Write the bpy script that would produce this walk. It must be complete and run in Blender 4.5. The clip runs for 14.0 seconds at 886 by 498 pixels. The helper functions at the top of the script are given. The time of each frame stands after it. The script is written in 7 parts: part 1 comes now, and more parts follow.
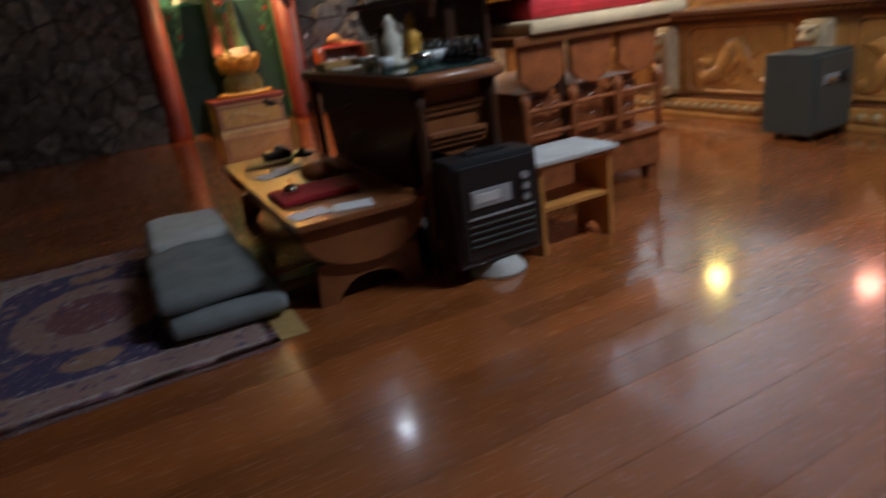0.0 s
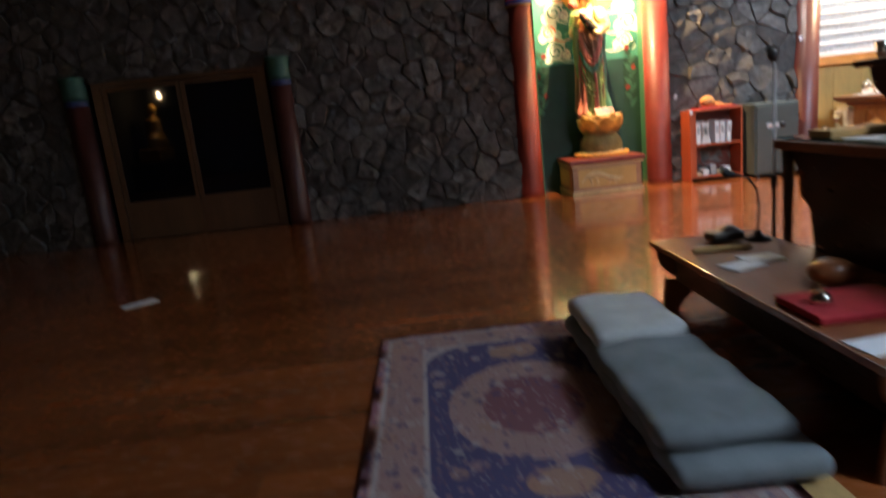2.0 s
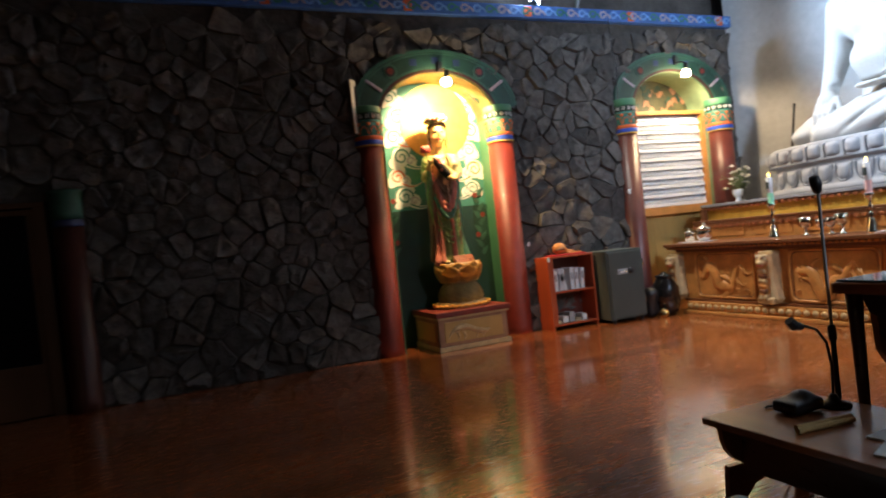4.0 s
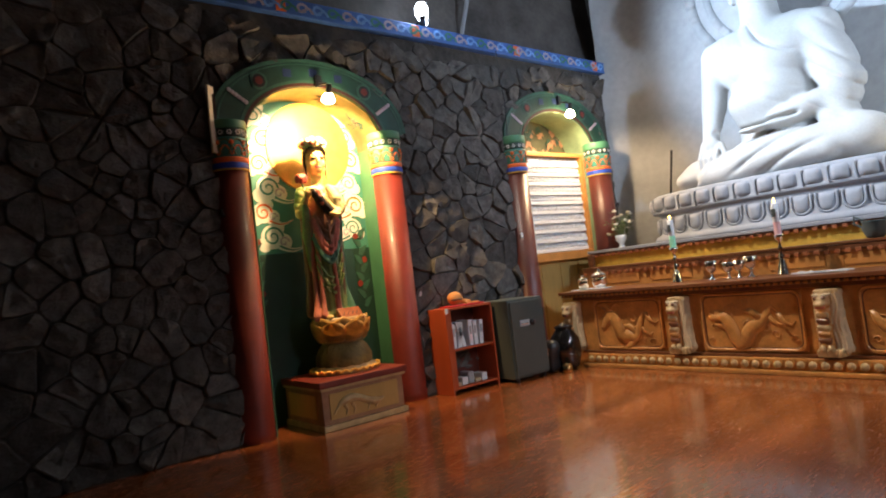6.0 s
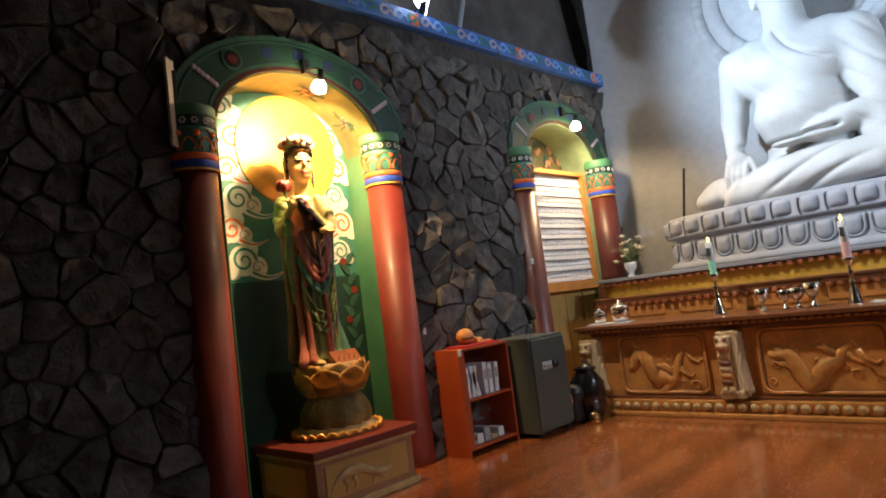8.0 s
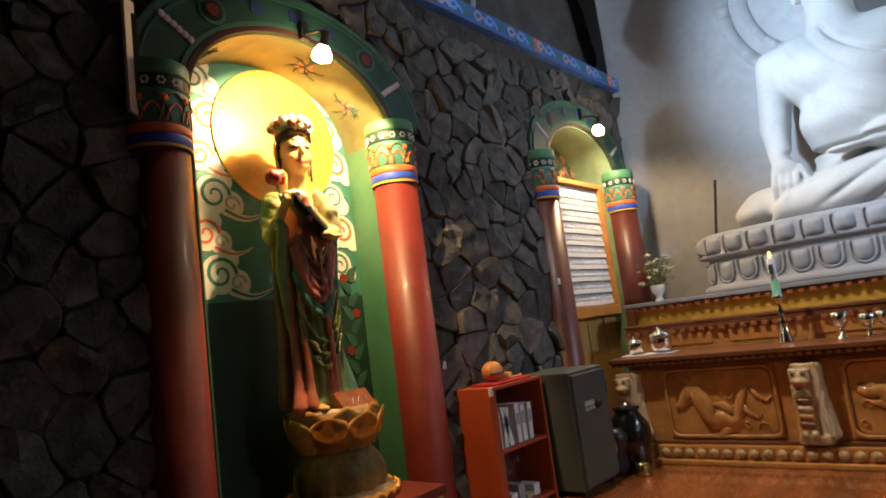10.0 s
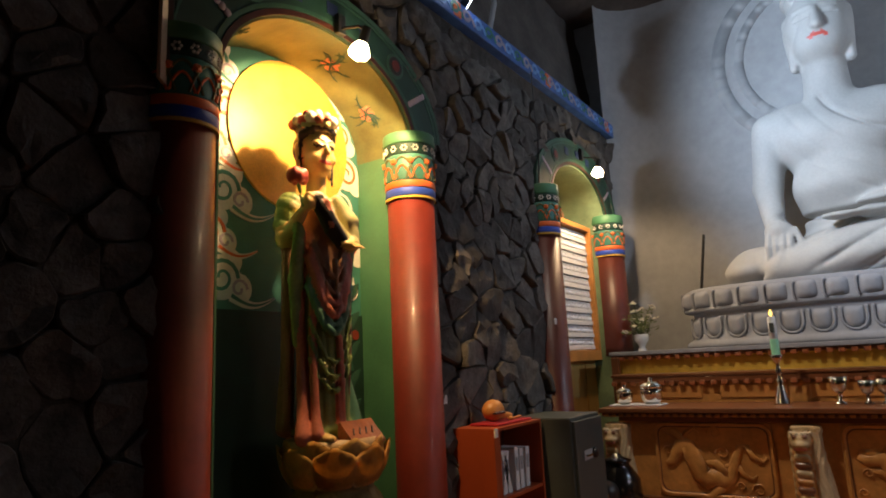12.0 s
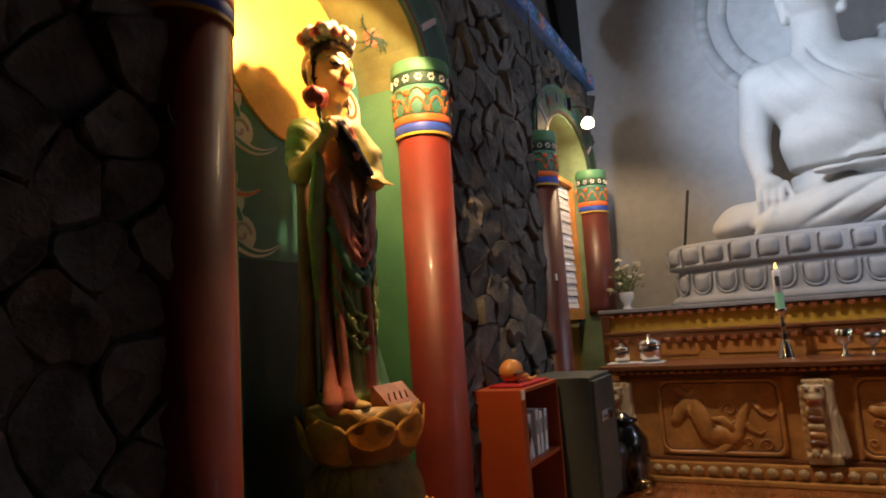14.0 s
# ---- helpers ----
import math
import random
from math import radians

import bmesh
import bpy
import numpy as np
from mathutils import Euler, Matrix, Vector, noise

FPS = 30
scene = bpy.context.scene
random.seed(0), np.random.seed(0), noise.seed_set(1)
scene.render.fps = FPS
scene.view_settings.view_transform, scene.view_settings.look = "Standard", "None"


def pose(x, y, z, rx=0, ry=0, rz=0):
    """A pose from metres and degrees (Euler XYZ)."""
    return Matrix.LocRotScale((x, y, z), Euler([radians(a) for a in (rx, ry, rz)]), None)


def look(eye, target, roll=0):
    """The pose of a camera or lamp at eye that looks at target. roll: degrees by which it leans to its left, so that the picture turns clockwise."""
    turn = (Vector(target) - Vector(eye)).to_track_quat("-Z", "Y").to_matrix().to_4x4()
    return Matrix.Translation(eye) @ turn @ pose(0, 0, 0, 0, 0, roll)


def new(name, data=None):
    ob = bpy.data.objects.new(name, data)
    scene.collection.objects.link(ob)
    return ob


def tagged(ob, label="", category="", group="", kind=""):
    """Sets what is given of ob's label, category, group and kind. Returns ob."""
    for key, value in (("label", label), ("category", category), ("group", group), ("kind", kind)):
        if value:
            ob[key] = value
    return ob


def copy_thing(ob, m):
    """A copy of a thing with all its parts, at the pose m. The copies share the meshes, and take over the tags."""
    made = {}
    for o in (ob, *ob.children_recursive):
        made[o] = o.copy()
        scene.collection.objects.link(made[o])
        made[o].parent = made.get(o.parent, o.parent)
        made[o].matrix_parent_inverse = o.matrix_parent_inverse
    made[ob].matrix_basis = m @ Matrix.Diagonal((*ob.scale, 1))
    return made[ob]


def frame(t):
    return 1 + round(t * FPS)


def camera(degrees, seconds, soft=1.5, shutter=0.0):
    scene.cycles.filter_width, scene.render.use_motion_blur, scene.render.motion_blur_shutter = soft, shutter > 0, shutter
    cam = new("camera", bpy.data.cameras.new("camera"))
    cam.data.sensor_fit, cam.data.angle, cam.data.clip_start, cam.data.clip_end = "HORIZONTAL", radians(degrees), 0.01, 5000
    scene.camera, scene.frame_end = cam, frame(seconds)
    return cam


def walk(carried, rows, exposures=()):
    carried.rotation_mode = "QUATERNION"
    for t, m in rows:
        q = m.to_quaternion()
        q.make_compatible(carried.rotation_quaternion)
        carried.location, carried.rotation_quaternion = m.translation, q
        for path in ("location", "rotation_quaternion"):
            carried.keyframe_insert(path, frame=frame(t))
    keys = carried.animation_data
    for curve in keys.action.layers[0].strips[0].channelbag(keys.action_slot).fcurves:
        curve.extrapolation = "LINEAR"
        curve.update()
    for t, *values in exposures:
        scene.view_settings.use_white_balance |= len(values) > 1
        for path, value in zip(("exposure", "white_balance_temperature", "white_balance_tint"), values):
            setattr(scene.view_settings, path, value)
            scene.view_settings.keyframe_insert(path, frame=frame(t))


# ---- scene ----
cam = camera(70.6, 14.0, soft=1.8, shutter=0.8)
METRES, EYE, TILT, LEAN, TURN = 9.4, 1.293, 0.0, 0.0, -26.2
ROWS = [
    (0.0, 0.0, 0.0, 0.0, -1.95, -20.4, 7.26),
    (0.5, -0.0233, 0.0106, 0.0014, 5.63, -22.76, 7.73),
    (1.0, -0.0458, 0.0257, 0.0073, 17.83, -16.47, 7.35),
    (1.5, -0.0799, 0.0437, 0.0071, 23.74, -15.6, 6.06),
    (2.0, -0.1216, 0.0601, 0.0109, 24.04, -12.17, 6.08),
    (2.5, -0.1635, 0.0855, 0.0137, 24.53, -6.29, 6.16),
    (3.0, -0.2061, 0.1053, 0.0146, 21.27, -3.86, 6.24),
    (3.5, -0.2407, 0.1376, 0.0155, 10.01, -0.77, 6.06),
    (4.0, -0.2771, 0.1667, 0.0165, 3.32, -0.66, 6.15),
    (6.5, -0.3758, 0.3655, 0.017, -16.1, 2.96, 6.94),
    (7.0, -0.386, 0.4085, 0.0175, -18.29, 2.79, 7.04),
    (7.5, -0.3927, 0.4547, 0.0223, -18.02, 4.28, 7.44),
    (8.0, -0.4053, 0.494, 0.0231, -19.1, 5.23, 7.28),
    (10.5, -0.4222, 0.6607, 0.0273, -23.0, 7.87, 7.46),
    (11.0, -0.439, 0.675, 0.0281, -24.13, 7.47, 6.37),
    (11.5, -0.4511, 0.6824, 0.0273, -27.54, 8.16, 3.17),
    (12.0, -0.4569, 0.6966, 0.0276, -29.05, 10.38, 2.76),
    (12.5, -0.465, 0.7192, 0.0272, -31.17, 9.43, 2.44),
    (13.0, -0.4803, 0.7372, 0.0282, -36.27, 8.14, 2.95),
    (13.5, -0.49, 0.7547, 0.0242, -35.93, 7.66, 3.16),
    (14.0, -0.4856, 0.782, 0.0234, -35.6, 7.16, 3.78),
]
walk(cam, [(t, pose(0, 0, EYE, TILT, LEAN, TURN) @ pose(METRES * x, METRES * y, METRES * z, 90 + pitch, roll, yaw)) for t, x, y, z, yaw, pitch, roll in ROWS],
     exposures=[(0.0, 1.7, 6500, 13), (0.4, 2.65, 6000, 10), (1.0, 2.6, 5900, 9), (1.5, 2.35, 5800, 8), (2.0, 2.5, 5750, 8), (3.0, 2.1, 5700, 8), (4.0, 1.42, 5900, 10), (6.5, 1.32, 6200, 12), (8.0, 1.05, 6250, 11),
                (10.5, 0.7, 6200, 12), (11.5, 0.38, 6300, 13), (12.0, 0.18, 6500, 14), (12.5, 0.1, 6700, 18), (13.0, 0.22, 6700, 18), (14.0, 0.3, 6600, 17)])

# ---- light and exposure ----
world = bpy.data.worlds.new("world")
scene.world = world
world.use_nodes = True
world.node_tree.nodes["Background"].inputs[0].default_value = (0.35, 0.42, 0.55, 1)
world.node_tree.nodes["Background"].inputs[1].default_value = 0.006


def lamp(name, kind, m, power, colour, **extra):
    d = bpy.data.lights.new(name, kind)
    d.energy, d.color = power, colour
    if kind == "SPOT":
        d.spot_size, d.spot_blend, d.shadow_soft_size = extra["size"], extra["blend"], extra["soft"]
    elif kind == "POINT":
        d.shadow_soft_size = extra["soft"]
    else:
        d.shape, d.size, d.size_y = "RECTANGLE", extra["w"], extra["h"]
    ob = new(name, d)
    ob.matrix_world = m
    return ob


WARM, COOL = (1.0, 0.62, 0.27), (0.62, 0.8, 1.0)
lamp("niche_bulb_light", "SPOT", look((2.02, 10.28, 3.51), (2.15, 11.1, 2.84)), 172, WARM, size=radians(121), blend=0.17, soft=0.03)
lamp("window_bulb_light", "SPOT", look((6.22, 10.28, 3.66), (6.5, 10.5, 2.2)), 75, (1.0, 0.7, 0.38), size=radians(165), blend=0.5, soft=0.035)
lamp("flood_light_north", "SPOT", look((3.66, 10.38, 4.86), (7.8, 6.0, 4.75)), 1120, COOL, size=radians(88), blend=0.9, soft=0.14)
lamp("flood_light_south", "SPOT", look((5.4, 3.3, 4.66), (7.2, 9.0, 4.0)), 330, (0.66, 0.82, 1.0), size=radians(94), blend=0.8, soft=0.09)
lamp("altar_spot_light", "SPOT", look((3.52, 10.04, 6.26), (5.4, 6.9, 0.4)), 570, (1.0, 0.86, 0.68), size=radians(80), blend=0.9, soft=0.06)
# added soft fill, unseen, that lifts the rug, cushions and near stone wall
lamp("tube_fill_light", "AREA", look((3.2, 1.0, 3.58), (3.2, 1.0, 0)), 26, (0.74, 0.87, 1.0), w=1.2, h=0.3)
# added fill from out of view: brightens the floor and the pedestal front
lamp("pendant_fill_light", "SPOT", look((2.95, 1.42, 4.3), (3.0, 6.5, 0)), 250, (1.0, 0.94, 0.86), size=radians(50), blend=0.9, soft=0.08)
lamp("side_altar_light", "POINT", pose(-8.95, -0.5, 2.88), 6, WARM, soft=0.03)


# ---- materials ----
def nodes_of(m):
    return m.node_tree.nodes, m.node_tree.links


def mat(name, colour, rough=0.5, metal=0.0, vary=0.25, scale=6.0, bump=0.15, fine=60.0, alt=None, per_piece=0.0, stretch=(1, 1, 1), coat=0.0, emit=0.0):
    """A painted, wooden or stone surface: two scales of noise in colour, roughness and relief."""
    m = bpy.data.materials.new(name)
    m.use_nodes = True
    n, l = nodes_of(m)
    b = n["Principled BSDF"]
    b.inputs["Metallic"].default_value = metal
    b.inputs["Coat Weight"].default_value = coat
    b.inputs["Coat Roughness"].default_value, b.inputs["Coat IOR"].default_value = 0.1, 1.6
    tc = n.new("ShaderNodeTexCoord")
    mp = n.new("ShaderNodeMapping")
    mp.inputs["Scale"].default_value = stretch
    l.new(tc.outputs["Object"], mp.inputs[0])
    big, small = n.new("ShaderNodeTexNoise"), n.new("ShaderNodeTexNoise")
    big.inputs["Scale"].default_value, small.inputs["Scale"].default_value = scale, fine
    big.inputs["Detail"].default_value, small.inputs["Detail"].default_value = 5, 3
    l.new(mp.outputs[0], big.inputs[0])
    l.new(mp.outputs[0], small.inputs[0])
    add = n.new("ShaderNodeMath")
    add.operation = "MULTIPLY_ADD"
    l.new(small.outputs[0], add.inputs[0])
    add.inputs[1].default_value = 0.4
    l.new(big.outputs[0], add.inputs[2])
    ramp = n.new("ShaderNodeMapRange")
    ramp.inputs[1].default_value, ramp.inputs[2].default_value = 0.45, 0.95
    l.new(add.outputs[0], ramp.inputs[0])
    mix = n.new("ShaderNodeMix")
    mix.data_type = "RGBA"
    lo = [c * (1 - vary) for c in colour]
    hi = [min(1, c * (1 + vary)) for c in colour] if alt is None else alt
    mix.inputs[6].default_value, mix.inputs[7].default_value = (*lo, 1), (*hi, 1)
    l.new(ramp.outputs[0], mix.inputs[0])
    out = mix.outputs[2]
    if per_piece:
        info, hsv, mr = n.new("ShaderNodeObjectInfo"), n.new("ShaderNodeHueSaturation"), n.new("ShaderNodeMapRange")
        geo, plus, fr = n.new("ShaderNodeNewGeometry"), n.new("ShaderNodeMath"), n.new("ShaderNodeMath")
        plus.operation, fr.operation = "ADD", "FRACT"
        l.new(info.outputs["Random"], plus.inputs[0])
        l.new(geo.outputs["Random Per Island"], plus.inputs[1])
        l.new(plus.outputs[0], fr.inputs[0])
        mr.inputs[3].default_value, mr.inputs[4].default_value = 1 - per_piece, 1 + per_piece
        l.new(fr.outputs[0], mr.inputs[0])
        l.new(mr.outputs[0], hsv.inputs["Value"])
        l.new(out, hsv.inputs["Color"])
        out = hsv.outputs[0]
    l.new(out, b.inputs["Base Color"])
    rr = n.new("ShaderNodeMapRange")
    rr.inputs[3].default_value, rr.inputs[4].default_value = max(0.02, rough - 0.1), min(1, rough + 0.12)
    l.new(small.outputs[0], rr.inputs[0])
    l.new(rr.outputs[0], b.inputs["Roughness"])
    if bump:
        bp = n.new("ShaderNodeBump")
        bp.inputs["Strength"].default_value, bp.inputs["Distance"].default_value = bump, 0.02
        l.new(add.outputs[0], bp.inputs["Height"])
        l.new(bp.outputs[0], b.inputs["Normal"])
    if emit:
        b.inputs["Emission Color"].default_value = (*colour, 1)
        b.inputs["Emission Strength"].default_value = emit
    return m


M = {
    "stone": mat("basalt_stone", (0.092, 0.085, 0.079), 0.8, vary=0.5, scale=9, bump=1.0, fine=38, per_piece=0.4),
    "mortar": mat("dark_mortar", (0.062, 0.055, 0.049), 0.9, vary=0.4, scale=14, bump=0.9),
    "upper": mat("upper_rock_plaster", (0.1, 0.086, 0.078), 0.85, vary=0.5, scale=1.6, bump=0.8, fine=14),
    "plaster": mat("grey_plaster", (0.36, 0.365, 0.37), 0.85, vary=0.22, scale=0.6, bump=0.06, fine=9),
    "plank": mat("varnished_plank", (0.29, 0.084, 0.022), 0.24, vary=0.35, scale=3, bump=0.018, fine=70, per_piece=0.2, stretch=(0.12, 1, 1), coat=1.0),
    "subfloor": mat("floor_gap", (0.05, 0.015, 0.008), 0.5, vary=0.2, bump=0.05),
    "redpaint": mat("red_column_paint", (0.17, 0.021, 0.012), 0.5, vary=0.25, scale=4, bump=0.06, fine=25, coat=0.04),
    "darkred": mat("dark_red_timber", (0.10, 0.022, 0.015), 0.4, vary=0.25, scale=4, bump=0.1),
    "green": mat("green_paint", (0.065, 0.21, 0.11), 0.5, vary=0.2, scale=3, bump=0.12),
    "boardgreen": mat("dark_board_green", (0.012, 0.055, 0.04), 0.55, vary=0.35, scale=5, bump=0.12),
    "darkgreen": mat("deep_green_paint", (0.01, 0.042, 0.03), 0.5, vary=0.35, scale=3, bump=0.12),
    "jade": mat("jade_green_paint", (0.05, 0.21, 0.17), 0.5, vary=0.2, scale=5, bump=0.1),
    "olive": mat("olive_paint", (0.12, 0.135, 0.05), 0.55, vary=0.3, scale=5, bump=0.15),
    "blue": mat("blue_paint", (0.03, 0.08, 0.5), 0.5, vary=0.2, scale=8, bump=0.08),
    "friezeblue": mat("frieze_blue_paint", (0.05, 0.14, 0.45), 0.5, vary=0.3, scale=7, bump=0.1),
    "dullblue": mat("dull_blue_paint", (0.02, 0.035, 0.12), 0.5, vary=0.3, scale=8, bump=0.1),
    "deepred": mat("deep_red_timber", (0.06, 0.016, 0.012), 0.45, vary=0.3, scale=4, bump=0.1),
    "skyblue": mat("light_blue_paint", (0.18, 0.38, 0.75), 0.5, vary=0.25, scale=8, bump=0.1),
    "orange": mat("orange_paint", (0.75, 0.15, 0.03), 0.5, vary=0.2, scale=8, bump=0.08),
    "white": mat("white_paint", (0.72, 0.72, 0.68), 0.55, vary=0.12, scale=9, bump=0.08),
    "yellow": mat("yellow_paint", (0.6, 0.38, 0.05), 0.5, vary=0.2, scale=8, bump=0.08),
    # jade darkened to hold the shade on the unlit arch boards
    "archgreen": mat("shaded_arch_green", (0.032, 0.105, 0.075), 0.55, vary=0.3, scale=6, bump=0.1),
    "lilac": mat("lilac_grey_paint", (0.42, 0.36, 0.45), 0.55, vary=0.15, scale=9, bump=0.08),
    "black": mat("black_paint", (0.012, 0.012, 0.012), 0.4, vary=0.3, bump=0.05),
    "gold": mat("gilded_disc", (0.8, 0.43, 0.07), 0.42, metal=0.25, vary=0.25, scale=5, bump=0.12),
    "whitestone": mat("white_statue_stone", (0.41, 0.405, 0.39), 0.7, vary=0.13, scale=2.2, bump=0.12, fine=34),
    "greystone": mat("lotus_base_stone", (0.27, 0.28, 0.31), 0.6, vary=0.15, scale=3, bump=0.15, fine=30),
    "carved": mat("carved_golden_wood", (0.52, 0.235, 0.06), 0.38, vary=0.3, scale=5, bump=0.35, fine=25, coat=0.2),
    "carvedlight": mat("pale_carved_wood", (0.5, 0.34, 0.16), 0.45, vary=0.3, scale=8, bump=0.4, fine=30),
    "brownwood": mat("brown_altar_wood", (0.17, 0.06, 0.022), 0.35, vary=0.35, scale=4, bump=0.12, stretch=(1, 0.15, 1), coat=0.2),
    "yellowwood": mat("yellow_panel_wood", (0.5, 0.3, 0.09), 0.45, vary=0.2, scale=3, bump=0.08, stretch=(1, 1, 0.1)),
    "framewood": mat("honey_frame_wood", (0.55, 0.24, 0.06), 0.4, vary=0.2, scale=5, bump=0.08),
    "darkwood": mat("dark_lacquered_wood", (0.045, 0.018, 0.01), 0.3, vary=0.35, scale=4, bump=0.08, stretch=(1, 0.2, 1), coat=0.3),
    "deskwood": mat("brown_desk_wood", (0.26, 0.09, 0.03), 0.35, vary=0.3, scale=4, bump=0.06, stretch=(1, 0.15, 1), coat=0.2),
    "doorwood": mat("dark_door_wood", (0.10, 0.045, 0.02), 0.45, vary=0.3, scale=4, bump=0.1, stretch=(1, 1, 0.15)),
    "thronewood": mat("red_carved_wood", (0.3, 0.09, 0.03), 0.35, vary=0.35, scale=9, bump=0.4, fine=30, coat=0.2),
    "shelfred": mat("orange_red_board", (0.38, 0.07, 0.02), 0.4, vary=0.12, scale=4, bump=0.03, stretch=(1, 1, 0.2)),
    "safe": mat("dark_grey_enamel", (0.062, 0.075, 0.07), 0.4, vary=0.12, scale=3, bump=0.04),
    "chrome": mat("polished_brassware", (0.78, 0.74, 0.66), 0.12, metal=1.0, vary=0.06, bump=0.0),
    "brass": mat("brass", (0.7, 0.5, 0.2), 0.2, metal=1.0, vary=0.1, bump=0.02),
    "silver": mat("silvered_figures", (0.7, 0.73, 0.78), 0.28, metal=0.35, vary=0.15, scale=30, bump=0.1),
    "paper": mat("white_paper", (0.75, 0.76, 0.78), 0.7, vary=0.05, bump=0.03),
    "candlepink": mat("pink_wax", (0.75, 0.45, 0.45), 0.5, vary=0.06, bump=0.02),
    "candlegreen": mat("green_wax", (0.3, 0.72, 0.5), 0.5, vary=0.06, bump=0.02),
    "greyfabric": mat("grey_fabric", (0.2, 0.22, 0.23), 0.95, vary=0.18, scale=7, bump=0.35, fine=180),
    "lightfabric": mat("pale_grey_fabric", (0.56, 0.56, 0.54), 0.95, vary=0.15, scale=7, bump=0.35, fine=180),
    "redcloth": mat("crimson_cloth", (0.4, 0.015, 0.025), 0.8, vary=0.25, scale=9, bump=0.2, fine=120),
    "creamcloth": mat("cream_cloth", (0.62, 0.5, 0.32), 0.85, vary=0.15, scale=9, bump=0.2, fine=120),
    "fringe": mat("rose_grey_fringe", (0.33, 0.22, 0.22), 0.95, vary=0.2, scale=20, bump=0.1),
    "straw": mat("straw_mat", (0.5, 0.32, 0.12), 0.8, vary=0.2, scale=20, bump=0.3, fine=150),
    "palewood": mat("pale_pine", (0.72, 0.58, 0.4), 0.5, vary=0.15, scale=5, bump=0.06, stretch=(0.2, 1, 1)),
    "plastic": mat("black_plastic", (0.015, 0.015, 0.017), 0.35, vary=0.2, bump=0.03),
    "greyplastic": mat("silver_grey_plastic", (0.35, 0.36, 0.38), 0.35, vary=0.1, bump=0.02),
    "leaf": mat("dry_leaf_green", (0.10, 0.13, 0.05), 0.6, vary=0.35, scale=20, bump=0.1),
    "petal": mat("white_petal", (0.7, 0.66, 0.55), 0.6, vary=0.15, scale=20, bump=0.05),
    "porcelain": mat("white_porcelain", (0.7, 0.72, 0.75), 0.15, vary=0.05, bump=0.0),
    "glaze": mat("black_glaze", (0.008, 0.007, 0.007), 0.1, vary=0.3, bump=0.03, coat=0.5),
    "skin": mat("gilded_skin_paint", (0.68, 0.46, 0.16), 0.4, vary=0.12, scale=8, bump=0.05),
    "hair": mat("black_hair_paint", (0.02, 0.015, 0.012), 0.35, vary=0.3, bump=0.1),
    "robepink": mat("rose_robe_paint", (0.55, 0.17, 0.11), 0.5, vary=0.3, scale=8, bump=0.12),
    "robegreen": mat("green_robe_paint", (0.24, 0.33, 0.1), 0.5, vary=0.35, scale=8, bump=0.12),
    "robeteal": mat("teal_robe_paint", (0.11, 0.27, 0.17), 0.5, vary=0.25, scale=8, bump=0.12),
    "robepale": mat("pale_green_robe_paint", (0.52, 0.5, 0.25), 0.5, vary=0.2, scale=8, bump=0.12),
    "robebrown": mat("brown_robe_paint", (0.3, 0.15, 0.08), 0.5, vary=0.3, scale=8, bump=0.12),
    "palegreen": mat("pale_green_wash", (0.2, 0.3, 0.18), 0.6, vary=0.35, scale=3, bump=0.12),
    "landscape": mat("dark_landscape_paint", (0.025, 0.03, 0.012), 0.6, vary=0.6, scale=4, bump=0.12, alt=(0.1, 0.1, 0.04)),
    "lips": mat("red_lip_paint", (0.55, 0.08, 0.06), 0.45, vary=0.1, bump=0.02),
}


def glow(name, colour, strength):
    m = bpy.data.materials.new(name)
    m.use_nodes = True
    b = m.node_tree.nodes["Principled BSDF"]
    b.inputs["Base Color"].default_value = (*colour, 1)
    b.inputs["Emission Color"].default_value = (*colour, 1)
    b.inputs["Emission Strength"].default_value = strength
    return m


def glass_like(name, colour, rough):
    m = bpy.data.materials.new(name)
    m.use_nodes = True
    b = m.node_tree.nodes["Principled BSDF"]
    b.inputs["Base Color"].default_value = (*colour, 1)
    b.inputs["Roughness"].default_value = rough
    b.inputs["IOR"].default_value = 1.5
    return m


M["bulb"] = glow("warm_bulb", (1.0, 0.7, 0.35), 60)
M["flood"] = glow("cool_flood", (0.8, 0.92, 1.0), 13)
M["tube"] = glow("cool_tube", (0.85, 0.93, 1.0), 4)
M["lampyellow"] = glow("yellow_lotus_shade", (1.0, 0.72, 0.2), 16)
M["lamppink"] = glow("pink_lotus_shade", (1.0, 0.35, 0.25), 8)
M["flame"] = glow("electric_flame", (1.0, 0.6, 0.1), 4)
M["darkglass"] = glass_like("dark_night_glass", (0.004, 0.005, 0.008), 0.03)
M["tableglass"] = glass_like("green_table_glass", (0.02, 0.05, 0.045), 0.04)


# ---- building helpers ----
def finish(name, bm, materials, smooth=False):
    me = bpy.data.meshes.new(name)
    bmesh.ops.recalc_face_normals(bm, faces=bm.faces)
    bm.to_mesh(me)
    bm.free()
    for m in materials if isinstance(materials, (list, tuple)) else [materials]:
        me.materials.append(m)
    if smooth:
        me.shade_smooth()
    return me


def thing(name, at, label, category, group="", kind=""):
    e = new(name)
    e.empty_display_size = 0.1
    e.location = at
    return tagged(e, label, category, group, kind)


def part(name, bm, material, parent=None, label="", smooth=False):
    """Links a bmesh as one mesh object under a thing or under a part; its points are given in the world."""
    ob = new(name, finish(name, bm, material, smooth))
    if parent is not None:
        ob.parent = parent
        ob.matrix_parent_inverse = Matrix.Translation(-Vector(parent.location)) if parent.type == "EMPTY" else Matrix()
    return tagged(ob, label)


